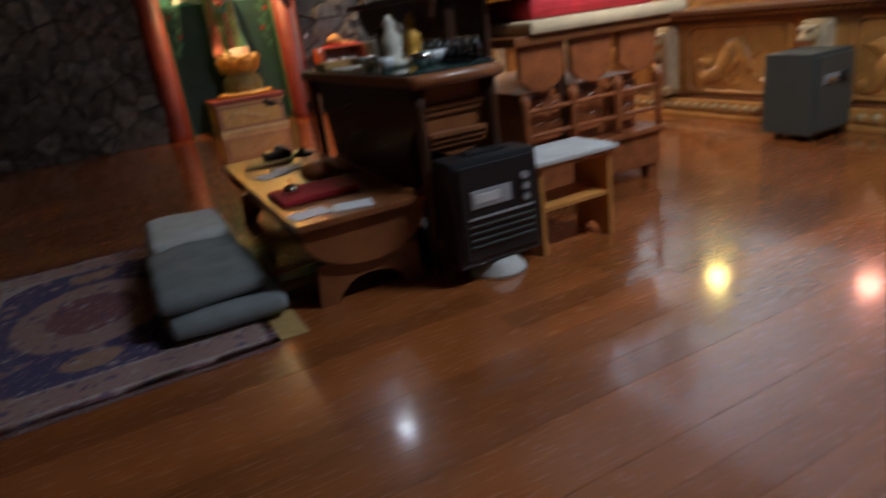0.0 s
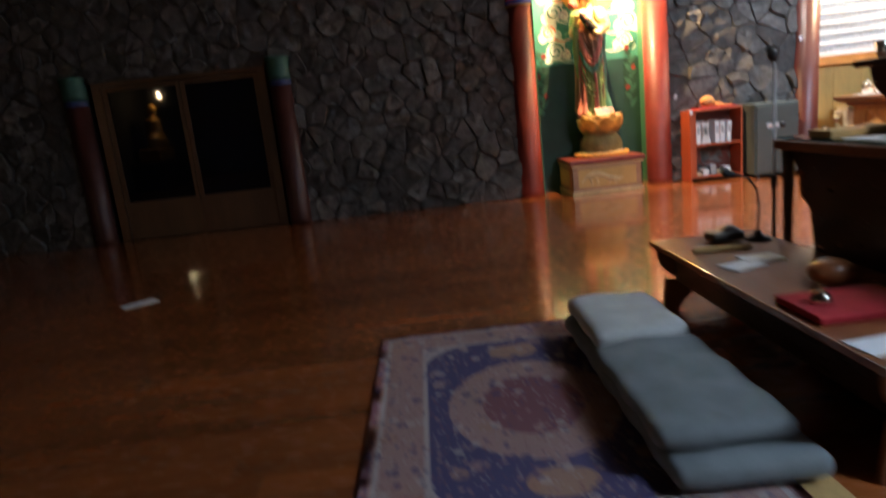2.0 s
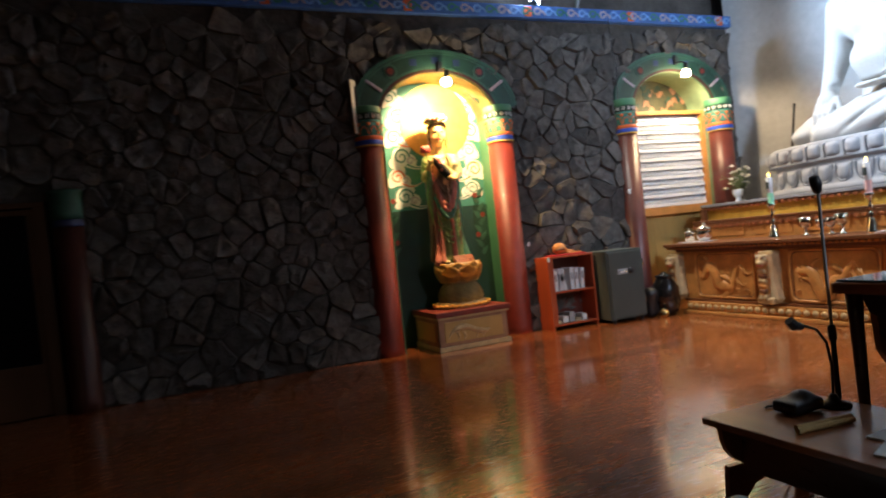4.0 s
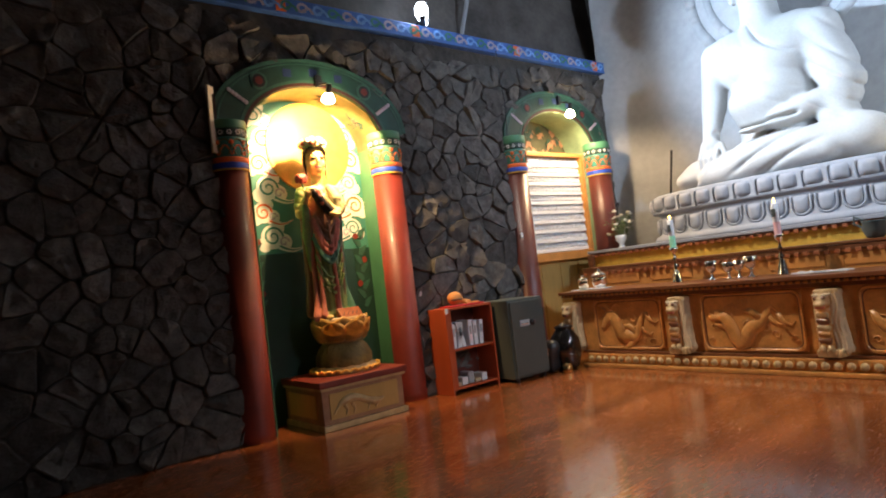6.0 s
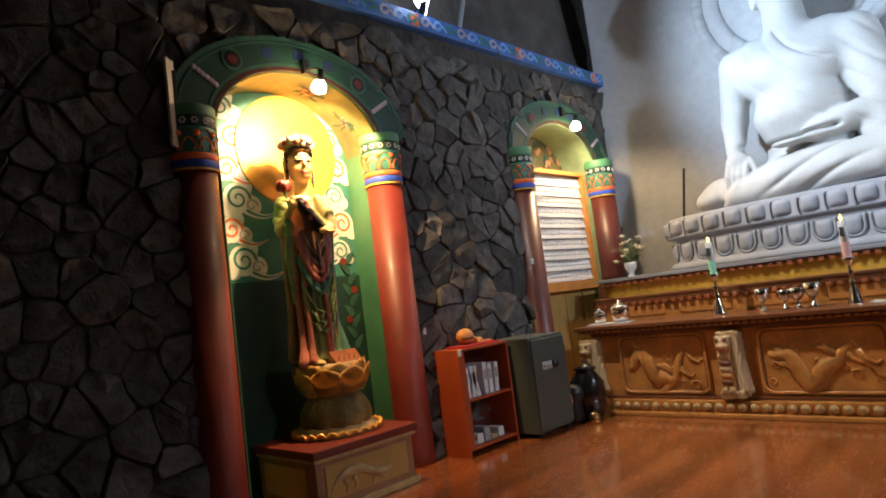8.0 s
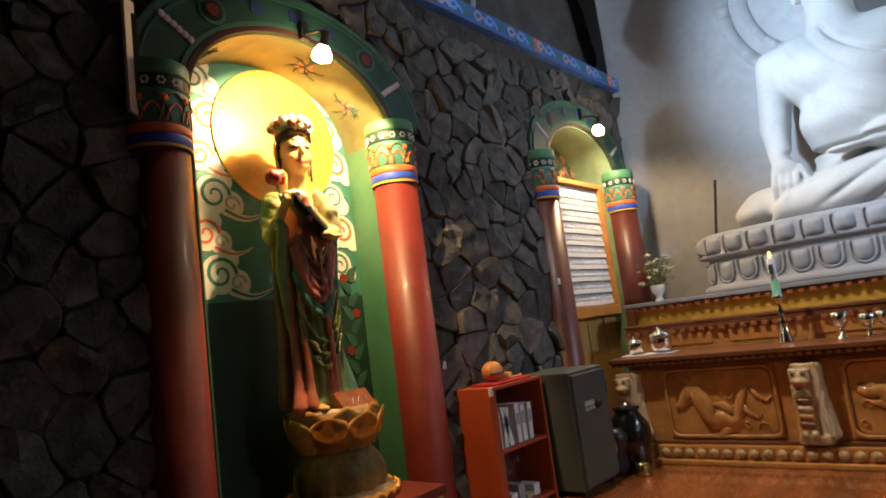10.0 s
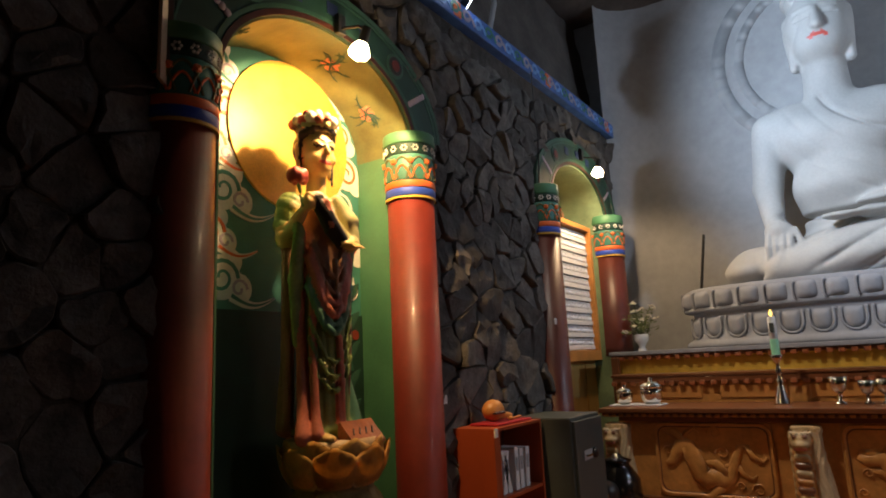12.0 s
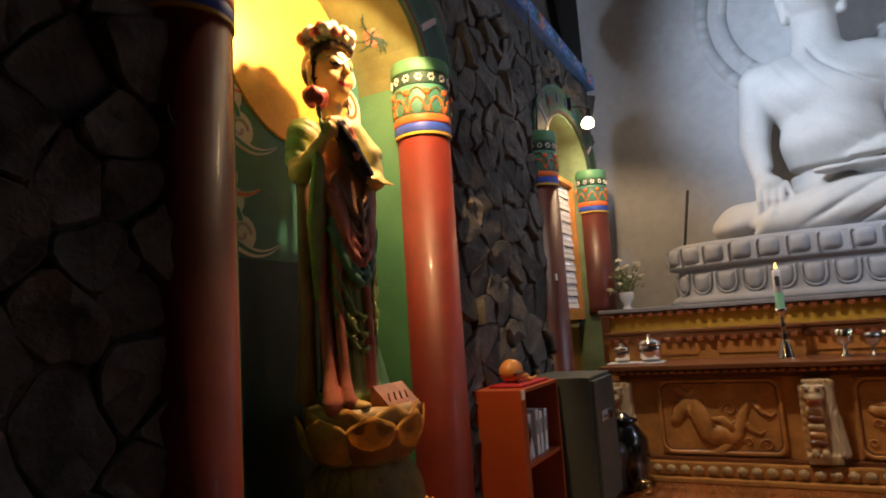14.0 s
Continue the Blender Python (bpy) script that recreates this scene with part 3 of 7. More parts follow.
def cloud(x, z, s, flip, outer, inner):
    """A painted cloud scroll on the niche wall: a spiral with a tail, in two colours."""
    bm = bmesh.new()
    for k, (dx, dz, r) in enumerate(((0, 0, 1.0), (0.9, -0.45, 0.7), (-0.75, -0.6, 0.6), (0.5, 0.75, 0.55))):
        pts = [(x + flip * s * dx + r * s * math.cos(a), z + s * dz + r * s * math.sin(a)) for a in (2 * math.pi * i / 18 for i in range(18))]
        prism(pts, "y", 11.1, 11.0955 - 0.0004 * k, bm, 0)
    pts = [(x + flip * s * 0.86 * (1 - a / 11.5) * math.cos(a), z + s * 0.86 * (1 - a / 11.5) * math.sin(a)) for a in (0.4 * i for i in range(25))]
    ribbon(pts, [s * 0.2 * (1 - 0.4 * i / 24) for i in range(25)], 11.095, 11.0925, bm, 1)
    tail = [(x + flip * (0.5 * s + 2.4 * s * i / 10), z - s * 0.75 - 0.4 * s * math.sin(math.pi * i / 10)) for i in range(11)]
    ribbon(tail, [s * 0.5 * (1 - i / 11.0) + 0.006 for i in range(11)], 11.1, 11.0938, bm, 0)
    ribbon(tail, [s * 0.16 * (1 - i / 11.0) + 0.004 for i in range(11)], 11.094, 11.0918, bm, 1)
    pts = [(x + flip * s * 0.9 + s * 0.45 * (1 - a / 9) * math.cos(a), z - 0.45 * s + s * 0.45 * (1 - a / 9) * math.sin(a)) for a in (0.5 * i for i in range(14))]
    ribbon(pts, [s * 0.13] * 14, 11.095, 11.0915, bm, 2)
    t = new("cloud_painting", finish("cloud_painting", bm, [outer, inner, M["lilac"]]))
    return tagged(t, "painted cloud scroll in white and orange on green", "painting", "cloud paintings in the niche")


for i in range(6):
    z = 3.6 - 0.29 * i
    hot = i in (1, 2, 4)
    cloud(1.36 + 0.09 * (i % 2), z, 0.125 + 0.02 * (i % 2), 1, M["white"], M["orange"] if hot else M["jade"])
    cloud(2.6 - 0.06 * (i % 2), z + 0.06, 0.12 + 0.02 * ((i + 1) % 2), -1, M["white"], M["orange"] if hot else M["jade"])
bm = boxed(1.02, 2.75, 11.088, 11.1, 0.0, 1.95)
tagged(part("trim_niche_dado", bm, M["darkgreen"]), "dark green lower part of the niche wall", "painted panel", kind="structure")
for k, (x, s) in enumerate(((2.6, -1), (1.2, 1))):
    bm = bmesh.new()
    for j in range(9):
        z = 1.2 + 0.11 * j
        pts = [(x + s * 0.1 * i / 5 * (1 if j % 2 else -1), z + 0.12 * (i / 5) ** 0.6) for i in range(6)]
        ribbon(pts, [0.05, 0.07, 0.07, 0.05, 0.03, 0.008], 11.088, 11.082, bm, 0)
    for j in range(3):
        p = (x + 0.05 * s * (-1) ** j, 1.5 + 0.3 * j)
        prism([(p[0] + 0.04 * math.cos(a), p[1] + 0.04 * math.sin(a)) for a in (2 * math.pi * i / 9 for i in range(9))], "y", 11.088, 11.081, bm, 1)
    t = new("plant_painting", finish("plant_painting", bm, [M["archgreen"], M["redpaint"]]))
    tagged(t, "painted green plant with red blossoms on the niche wall", "painting", "plant paintings in the niche")

# flowering sprigs painted under the arch
def under_arch(q, y, off=0.004):
    ca, sa = math.cos(q), math.sin(q)
    return (NICHE["cx"] - (NICHE["a"] * 0.985 - off) * ca, y, NICHE["z0"] + NICHE["h"] * sa - 0.013 - off)


bm = bmesh.new()
rr = random.Random(21)
for q0, y0, s in ((2.55, 10.86, 1), (1.9, 10.82, -1), (0.75, 10.84, 1)):
    for k in range(9):
        a0, ln = rr.uniform(0, 6.28), rr.uniform(0.1, 0.24)
        pts = [under_arch(q0 + ln * u * math.cos(a0 + 0.7 * s * u), y0 + 0.8 * ln * u * math.sin(a0 + 0.7 * s * u)) for u in (0.0, 0.35, 0.7, 1.0)]
        tube(pts, [0.009, 0.007, 0.005, 0.003], 5, bm, 1)
        for u in (0.5, 0.8):
            c = Vector(under_arch(q0 + ln * u * math.cos(a0 + 0.7 * s * u), y0 + 0.8 * ln * u * math.sin(a0 + 0.7 * s * u)))
            for w in range(3):
                d = Vector((rr.uniform(-1, 1), rr.uniform(-1, 1), rr.uniform(-0.5, 0.5))) * 0.03
                tube([c, c + d], [0.005, 0.002], 4, bm, 1)
    for k in range(6):
        q, y = q0 + (0.06 * math.cos(k * 1.26) if k else 0), y0 + (0.045 * math.sin(k * 1.26) if k else 0)
        n = Vector((math.cos(q), 0, -math.sin(q))).normalized()
        m = Matrix.Translation(under_arch(q, y, 0.002)) @ n.to_track_quat("Z", "Y").to_matrix().to_4x4() @ Matrix.Diagonal((1, 1, 0.12, 1))
        bmesh.ops.create_icosphere(bm, subdivisions=1, radius=0.032, matrix=m)
t = new("flower_painting", finish("flower_painting", bm, [M["robepink"], M["boardgreen"]]))
tagged(t, "dark red painted blossoms with dark twigs under the olive arch", "painting", kind="stuff")

# pedestal
t = thing("statue_pedestal", (1.9, 10.6, 0), "brown and ochre painted square pedestal with a carved relief panel", "pedestal")
part("base_block", boxed(1.38, 2.4, 10.18, 11.05, 0.06, 0.42, 0.008), M["robebrown"], t)
part("plinth", boxed(1.36, 2.43, 10.15, 11.06, 0.0, 0.06, 0.01), M["carvedlight"], t)
part("top_slab", boxed(1.34, 2.45, 10.13, 11.06, 0.45, 0.52, 0.012), M["redpaint"], t, "red painted top slab")
part("moulding", boxed(1.36, 2.43, 10.15, 11.06, 0.42, 0.45, 0.006), M["carvedlight"], t)
panel = part("front_panel", boxed(1.46, 2.32, 10.168, 10.182, 0.11, 0.38, 0.004), M["yellowwood"], t, "pale carved panel")
bm = bmesh.new()
tube([(1.56 + 0.07 * i, 10.166, 0.25 + 0.05 * math.sin(i * 0.7)) for i in range(9)], [0.02, 0.04, 0.045, 0.04, 0.035, 0.035, 0.04, 0.03, 0.012], 8, bm)
for x in (1.63, 1.72, 1.9, 2.0):
    tube([(x, 10.166, 0.24), (x + 0.03, 10.166, 0.18), (x + 0.01, 10.166, 0.13)], [0.022, 0.014, 0.01], 6, bm)
tube([(1.58, 10.166, 0.26), (1.52, 10.166, 0.2), (1.5, 10.166, 0.16)], [0.025, 0.014, 0.006], 6, bm)
part("animal_relief", bm, M["carvedlight"], panel, "tan carved animal in relief")
part("side_panel", boxed(1.366, 1.382, 10.3, 10.95, 0.12, 0.37, 0.004), M["yellowwood"], t)


def petal_mesh(name, w, h, bulge, curl, material):
    """One lotus petal standing on z = 0 with its face to -y."""
    bm = bmesh.new()
    nu, nv = 8, 8
    rows = []
    for j in range(nv + 1):
        v = j / nv
        half = w / 2 * (math.sin(math.pi * (0.12 + 0.8 * v)) ** 0.55 if v < 0.97 else 0.25)
        row = []
        for i in range(nu + 1):
            u = 2 * i / nu - 1
            y = -bulge * math.sin(math.pi * min(1, v * 0.8 + 0.1)) * (1 - u * u * 0.85) - curl * v ** 3
            row.append(bm.verts.new((u * half, y, h * (v - 0.08 * u * u * v))))
        rows.append(row)
    for a, b in zip(rows, rows[1:]):
        for i in range(nu):
            bm.faces.new((a[i], a[i + 1], b[i + 1], b[i]))
    bmesh.ops.solidify(bm, geom=bm.faces[:], thickness=0.012)
    return finish(name, bm, material, True)


def petals(parent, me, at, rx, ry, z, count, tilt, flip=False, turn=0.0, name="petal", scale=1.0):
    for i in range(count):
        a = 2 * math.pi * (i + turn) / count
        ob = new(name, me)
        nrm = math.atan2(math.sin(a) / ry, math.cos(a) / rx)
        m = Matrix.Translation((at[0] + rx * math.cos(a), at[1] + ry * math.sin(a), z)) @ Matrix.Rotation(nrm + math.pi / 2, 4, "Z") @ Matrix.Rotation(tilt, 4, "X")
        if flip:
            m = m @ Matrix.Diagonal((1, 1, -1, 1))
        ob.parent = parent
        ob.matrix_parent_inverse = Matrix.Translation(-Vector(parent.location))
        ob.matrix_basis = m @ Matrix.Diagonal((scale, scale, scale, 1))


lotus = thing("lotus_pedestal", (1.95, 10.64, 0.52), "golden brown carved lotus base under the standing statue", "lotus base")
part("core", lathe([(0.38, 0.52), (0.39, 0.56), (0.3, 0.62), (0.22, 0.78), (0.2, 0.84), (0.27, 0.9), (0.32, 1.1), (0.3, 1.14)], (1.95, 10.64, 0), 32, squash=(1, 0.92)), M["carvedlight"], lotus, smooth=True)
gp = mat("gilt_petal", (0.58, 0.33, 0.08), 0.4, vary=0.35, scale=9, bump=0.15, fine=40)
gp2 = mat("olive_petal", (0.42, 0.31, 0.11), 0.45, vary=0.35, scale=9, bump=0.15, fine=40)
up = petal_mesh("upper_petal", 0.3, 0.26, 0.055, 0.035, gp)
low = petal_mesh("lower_petal", 0.25, 0.3, 0.03, -0.08, gp2)
petals(lotus, up, (1.95, 10.64), 0.25, 0.24, 0.87, 8, radians(12), name="petal")
petals(lotus, up, (1.95, 10.64), 0.24, 0.23, 0.9, 8, radians(6), turn=0.5, name="petal")
petals(lotus, low, (1.95, 10.64), 0.22, 0.21, 0.85, 12, radians(-30), flip=True, name="petal")
bm = bmesh.new()
for i in range(26):
    a = 2 * math.pi * i / 26
    tube([(1.95 + 0.4 * math.cos(a + 0.06 * k), 10.64 + 0.38 * math.sin(a + 0.06 * k), 0.545 + 0.03 * math.sin(math.pi * k / 4)) for k in range(5)], 0.014, 5, bm)
part("rim_wave", bm, M["gold"], lotus, "gilded wavy rim")
t = thing("name_plaque", (1.97, 10.42, 1.14), "small red-brown wooden name board leaning on the lotus", "plaque")
part("board", prism([(10.36, 1.12), (10.36, 1.1), (10.49, 1.12), (10.49, 1.225), (10.475, 1.24)], "x", 1.83, 2.11), M["thronewood"], t)
bm = bmesh.new()
for i in range(4):
    tube([(1.87 + 0.055 * i, 10.4, 1.163), (1.9 + 0.055 * i, 10.43, 1.194)], 0.006, 4, bm)
part("ink_mark", bm, M["darkwood"], t, "dark unreadable written marks")

# standing statue, one mesh
X0, Y0 = 1.875, 10.7


def P(x, y, z):
    return (X0 + x, Y0 + y, z)


SK, HR, PK, GR, TE, PA, BR, RD, WH = range(9)
body = []


def strand(points, radii, m, blend=0.02, flat=(1, 1, 1)):
    """A length of cloth or limb along points of the figure."""
    for (a, b), (ra, rb) in zip(zip(points, points[1:]), zip(radii, radii[1:])):
        body.append((limb(P(*a), P(*b), ra, rb, flat), blend, m))


def lump(c, r, m, blend=0.01):
    body.append((ball(P(*c), r), blend, m))


# skirt, waist, shoulders
strand([(0.03, -0.03, 1.24), (0.03, -0.03, 1.7), (0.03, -0.03, 1.98)], [0.165, 0.16, 0.155], GR, 0.0, (1, 0.82, 1))
strand([(0.03, -0.03, 1.98), (0.02, -0.02, 2.3), (0.01, 0.0, 2.48)], [0.155, 0.148, 0.15], BR, 0.03, (1, 0.8, 1))
strand([(-0.15, 0.02, 2.57), (0.16, 0.01, 2.57)], [0.1, 0.1], PA, 0.05, (1, 0.85, 1))
lump((0.01, -0.06, 2.57), (0.085, 0.06, 0.1), SK, 0.02)
strand([(0.0, 0.0, 2.6), (0.0, -0.015, 2.84)], [0.07, 0.062], SK, 0.03)
# head
lump((0.0, -0.01, 2.97), (0.112, 0.13, 0.16), SK, 0.02)
lump((0.005, -0.08, 2.855), (0.058, 0.05, 0.055), SK, 0.03)
strand([(0.0, -0.135, 3.005), (0.0, -0.158, 2.935)], [0.008, 0.017], SK, 0.012)
strand([(-0.026, -0.128, 2.876), (0.026, -0.128, 2.876)], [0.01, 0.01], RD, 0.004)
for side in (-1, 1):
    strand([(side * 0.075, -0.108, 2.985), (side * 0.048, -0.128, 2.98), (side * 0.02, -0.137, 2.985)], [0.007, 0.011, 0.007], HR, 0.003)
    strand([(side * 0.085, -0.1, 3.02), (side * 0.05, -0.128, 3.035), (side * 0.018, -0.136, 3.02)], [0.006, 0.008, 0.006], HR, 0.003)
    lump((side * 0.05, -0.105, 3.005), (0.035, 0.03, 0.02), SK, 0.01)
    lump((side * 0.055, -0.095, 2.91), (0.04, 0.035, 0.04), SK, 0.02)
    strand([(side * 0.122, 0.01, 3.0), (side * 0.12, 0.0, 2.82)], [0.024, 0.02], SK, 0.01)
    strand([(side * 0.117, -0.012, 3.07), (side * 0.122, -0.01, 2.9), (side * 0.112, -0.03, 2.76)], [0.018, 0.01, 0.009], HR, 0.004)
    strand([(side * 0.12, -0.02, 3.07), (side * 0.075, -0.1, 3.1), (0.0, -0.12, 3.118)], [0.026, 0.022, 0.02], HR, 0.01)
lump((0.0, 0.045, 3.01), (0.128, 0.118, 0.14), HR)
lump((0.0, 0.01, 3.13), (0.125, 0.13, 0.06), HR)
lump((0.0, 0.03, 3.19), (0.085, 0.085, 0.07), HR)
# crown of blossoms
for i in range(11):
    a = math.pi * (0.88 + 1.24 * i / 10)
    lump((0.132 * math.cos(a), 0.005 + 0.145 * math.sin(a), 3.165 + 0.014 * (i % 2)), 0.034 + 0.006 * (i % 3 == 0), (PK, WH, RD, WH, PK)[i % 5], 0.004)
for i in range(6):
    a = math.pi * (0.95 + 1.1 * i / 5)
    lump((0.1 * math.cos(a), 0.01 + 0.11 * math.sin(a), 3.215), 0.03, (WH, RD, WH, PK)[i % 4], 0.004)
strand([(-0.13, -0.06, 3.12), (0.0, -0.148, 3.135), (0.13, -0.06, 3.12)], [0.013, 0.016, 0.013], PA, 0.006)
# arm bent up with the lotus
strand([(-0.175, 0.03, 2.6), (-0.21, 0.03, 2.46)], [0.083, 0.076], GR, 0.03)
strand([(-0.215, 0.03, 2.46), (-0.235, -0.01, 2.36)], [0.058, 0.056], SK, 0.02)
strand([(-0.235, -0.01, 2.36), (-0.17, -0.17, 2.56)], [0.054, 0.03], SK, 0.02)
lump((-0.16, -0.18, 2.59), (0.045, 0.04, 0.055), SK, 0.015)
for k in range(4):
    strand([(-0.185 + 0.02 * k, -0.21, 2.57 + 0.008 * k), (-0.2 + 0.02 * k, -0.2, 2.625)], [0.011, 0.009], SK, 0.005)
strand([(-0.2, -0.17, 2.55), (-0.215, -0.15, 2.68)], [0.012, 0.014], GR, 0.004)
for i in range(8):
    a = 2 * math.pi * i / 8
    lump((-0.22 + 0.044 * math.cos(a), -0.14 + 0.03 * math.sin(a), 2.735 + 0.016 * (i % 2)), (0.03, 0.03, 0.046), RD, 0.004)
lump((-0.22, -0.14, 2.765), (0.042, 0.036, 0.036), RD, 0.004)
# arm across the waist
strand([(0.18, 0.02, 2.59), (0.225, -0.02, 2.42)], [0.092, 0.085], PA, 0.03)
strand([(0.225, -0.02, 2.4), (0.16, -0.17, 2.34)], [0.072, 0.05], PA, 0.02)
strand([(0.16, -0.17, 2.34), (0.11, -0.215, 2.325)], [0.04, 0.032], SK, 0.015)
lump((0.09, -0.228, 2.322), (0.05, 0.04, 0.026), SK, 0.012)
for k in range(4):
    strand([(0.09 + 0.018 * k, -0.25, 2.325), (0.1 + 0.024 * k, -0.285, 2.3)], [0.011, 0.008], SK, 0.005)
strand([(0.1, -0.1, 2.64), (0.165, -0.135, 2.5), (0.18, -0.15, 2.36)], [0.04, 0.06, 0.05], PA, 0.025)
strand([(-0.06, -0.11, 2.64), (0.02, -0.15, 2.52), (0.12, -0.17, 2.38)], [0.03, 0.026, 0.024], PA, 0.015)
# dark stole across the waist, with a pale cuff
strand([(-0.13, -0.19, 2.6), (-0.05, -0.2, 2.5), (0.06, -0.215, 2.36)], [0.03, 0.045, 0.03], HR, 0.012)
strand([(-0.11, -0.19, 2.54), (-0.02, -0.19, 2.42), (0.05, -0.2, 2.31)], [0.025, 0.04, 0.022], HR, 0.012)
for i in range(5):
    lump((-0.12 + 0.026 * i, -0.19, 2.63 - 0.006 * i * i), (0.03, 0.03, 0.022), WH, 0.006)
strand([(-0.06, -0.21, 2.58), (-0.03, -0.22, 2.44)], [0.03, 0.022], PK, 0.01)
# necklace
for i in range(9):
    u = i / 4 - 1
    lump((0.01 + 0.07 * u, -0.118 + 0.03 * u * u, 2.55 + 0.07 * u * u), 0.012, RD if i == 4 else WH, 0.003)
# long scarves
strand([(-0.2, -0.12, 2.42), (-0.21, -0.09, 2.1), (-0.18, -0.05, 1.72)], [0.036, 0.046, 0.03], GR, 0.015, (1, 0.7, 1))
strand([(-0.165, -0.1, 2.4), (-0.17, -0.08, 2.1), (-0.155, -0.06, 1.7), (-0.17, -0.11, 1.3), (-0.2, -0.15, 1.17)], [0.026, 0.034, 0.034, 0.045, 0.055], PK, 0.012, (1, 0.8, 1))
strand([(-0.115, -0.13, 2.2), (-0.11, -0.125, 1.7), (-0.12, -0.15, 1.3), (-0.13, -0.19, 1.18)], [0.022, 0.026, 0.032, 0.04], PK, 0.012)
strand([(-0.21, 0.0, 2.3), (-0.2, 0.02, 1.7), (-0.22, 0.02, 1.22)], [0.035, 0.04, 0.055], BR, 0.015)
strand([(0.19, -0.1, 2.32), (0.19, -0.05, 1.95), (0.19, -0.03, 1.5), (0.245, -0.05, 1.2)], [0.036, 0.036, 0.034, 0.055], TE, 0.015, (1, 0.75, 1))
strand([(0.15, -0.13, 2.3), (0.165, -0.11, 1.8), (0.15, -0.1, 1.4)], [0.02, 0.024, 0.02], BR, 0.01)
# swags over the skirt
for z0, drop, m, r, wd in ((2.34, 0.22, BR, 0.016, 0.11), (2.32, 0.3, BR, 0.016, 0.13), (2.28, 0.33, PK, 0.022, 0.135), (2.24, 0.36, PK, 0.028, 0.15), (2.11, 0.29, TE, 0.016, 0.15), (2.06, 0.29, TE, 0.024, 0.155), (1.86, 0.27, GR, 0.014, 0.15), (1.74, 0.24, GR, 0.014, 0.15), (1.62, 0.2, GR, 0.014, 0.15)):
    strand([(0.01 + wd * u, -0.13 - 0.05 * (1 - u * u), z0 - drop * (1 - u * u)) for u in (-1, -0.66, -0.33, 0, 0.33, 0.66, 1)], [r] * 7, m, 0.012)
for z0 in (1.565, 1.475):
    for i in range(5):
        u = i / 2 - 1
        lump((-0.02 + 0.045 * u, -0.178, z0 + 0.022 * u * u), 0.011, PA, 0.003)
strand([(0.05, -0.175, 1.74), (0.055, -0.17, 1.2)], [0.026, 0.032], PK, 0.008, (1, 0.6, 1))
strand([(0.02, -0.18, 2.22), (0.03, -0.185, 1.98)], [0.02, 0.012], BR, 0.008)
# hem and feet
lump((0.02, -0.03, 1.19), (0.2, 0.155, 0.06), GR, 0.03)
lump((-0.08, -0.21, 1.155), (0.045, 0.075, 0.026), SK, 0.015)
lump((0.11, -0.2, 1.155), (0.045, 0.075, 0.026), SK, 0.015)


def folds(g):
    x, y, z = g[..., 0] - X0 - 0.03, g[..., 1] - Y0 + 0.03, g[..., 2]
    a = np.arctan2(x, -y + 0.02)
    m = np.clip((2.3 - z) / 0.3, 0, 1) * np.clip((z - 1.2) / 0.08, 0, 1)
    sleeve = np.clip((np.abs(x) - 0.13) / 0.03, 0, 1) * np.clip((z - 2.3) / 0.05, 0, 1) * np.clip((2.68 - z) / 0.05, 0, 1)
    return 0.009 * (1 - np.abs(np.sin(a * 9 + 1.2 * np.sin(z * 4)))) ** 2 * m + 0.008 * (1 - np.abs(np.sin(38 * (z + 0.6 * x)))) ** 2 * sleeve


st = sculpted("bodhisattva_statue", body, (1.525, 10.38, 1.11), (2.225, 10.88, 3.29), 0.0095, [M[k] for k in ("skin", "hair", "robepink", "robegreen", "robeteal", "robepale", "robebrown", "lips", "petal")], folds)
st.matrix_basis = Matrix.Translation((X0, Y0, 0)) @ Matrix.Rotation(radians(-11), 4, "Z") @ Matrix.Translation((-X0, -Y0, 0))
tagged(st, "painted standing bodhisattva statue with flower crown holding a red lotus", "statue")


def reflector(name, p, aim, label, reach):
    """A small wall lamp: bracket arm, clip and a reflector bulb."""
    t = thing(name, p, label, "lamp")
    p, d = Vector(p), (Vector(aim) - Vector(p)).normalized()
    m = Matrix.Translation(p) @ d.to_track_quat("Z", "Y").to_matrix().to_4x4()
    sock = lathe([(0.0, -0.17), (0.03, -0.17), (0.034, -0.07), (0.03, -0.065)], seg=16)
    bmesh.ops.transform(sock, matrix=m, verts=sock.verts)
    part("socket", sock, M["plastic"], t, "black lamp socket")
    bulb = lathe([(0.03, -0.07), (0.06, -0.03), (0.072, 0.01), (0.06, 0.04), (0.0, 0.06)], seg=20)
    bmesh.ops.transform(bulb, matrix=m, verts=bulb.verts)
    part("bulb", bulb, M["bulb"], t, "glowing warm bulb", True)
    back = p - d * 0.14
    part("bracket", tube([back, back + Vector((0, 0.06, 0.06)), (back.x, reach, back.z + 0.1), (back.x, reach + 0.02, back.z + 0.22)], 0.011, 8), M["plastic"], t)
    part("clip", boxed(back.x - 0.035, back.x + 0.035, reach - 0.02, reach + 0.025, back.z + 0.06, back.z + 0.2, 0.006), M["plastic"], t)
    return t


reflector("niche_lamp", (1.94, 10.34, 3.61), (2.0, 10.9, 2.6), "small bracket lamp with a glowing warm bulb above the niche", 10.5)
reflector("window_lamp", (6.21, 10.32, 3.75), (6.3, 10.6, 2.5), "small bracket lamp with a glowing warm bulb above the shelf", 10.5)

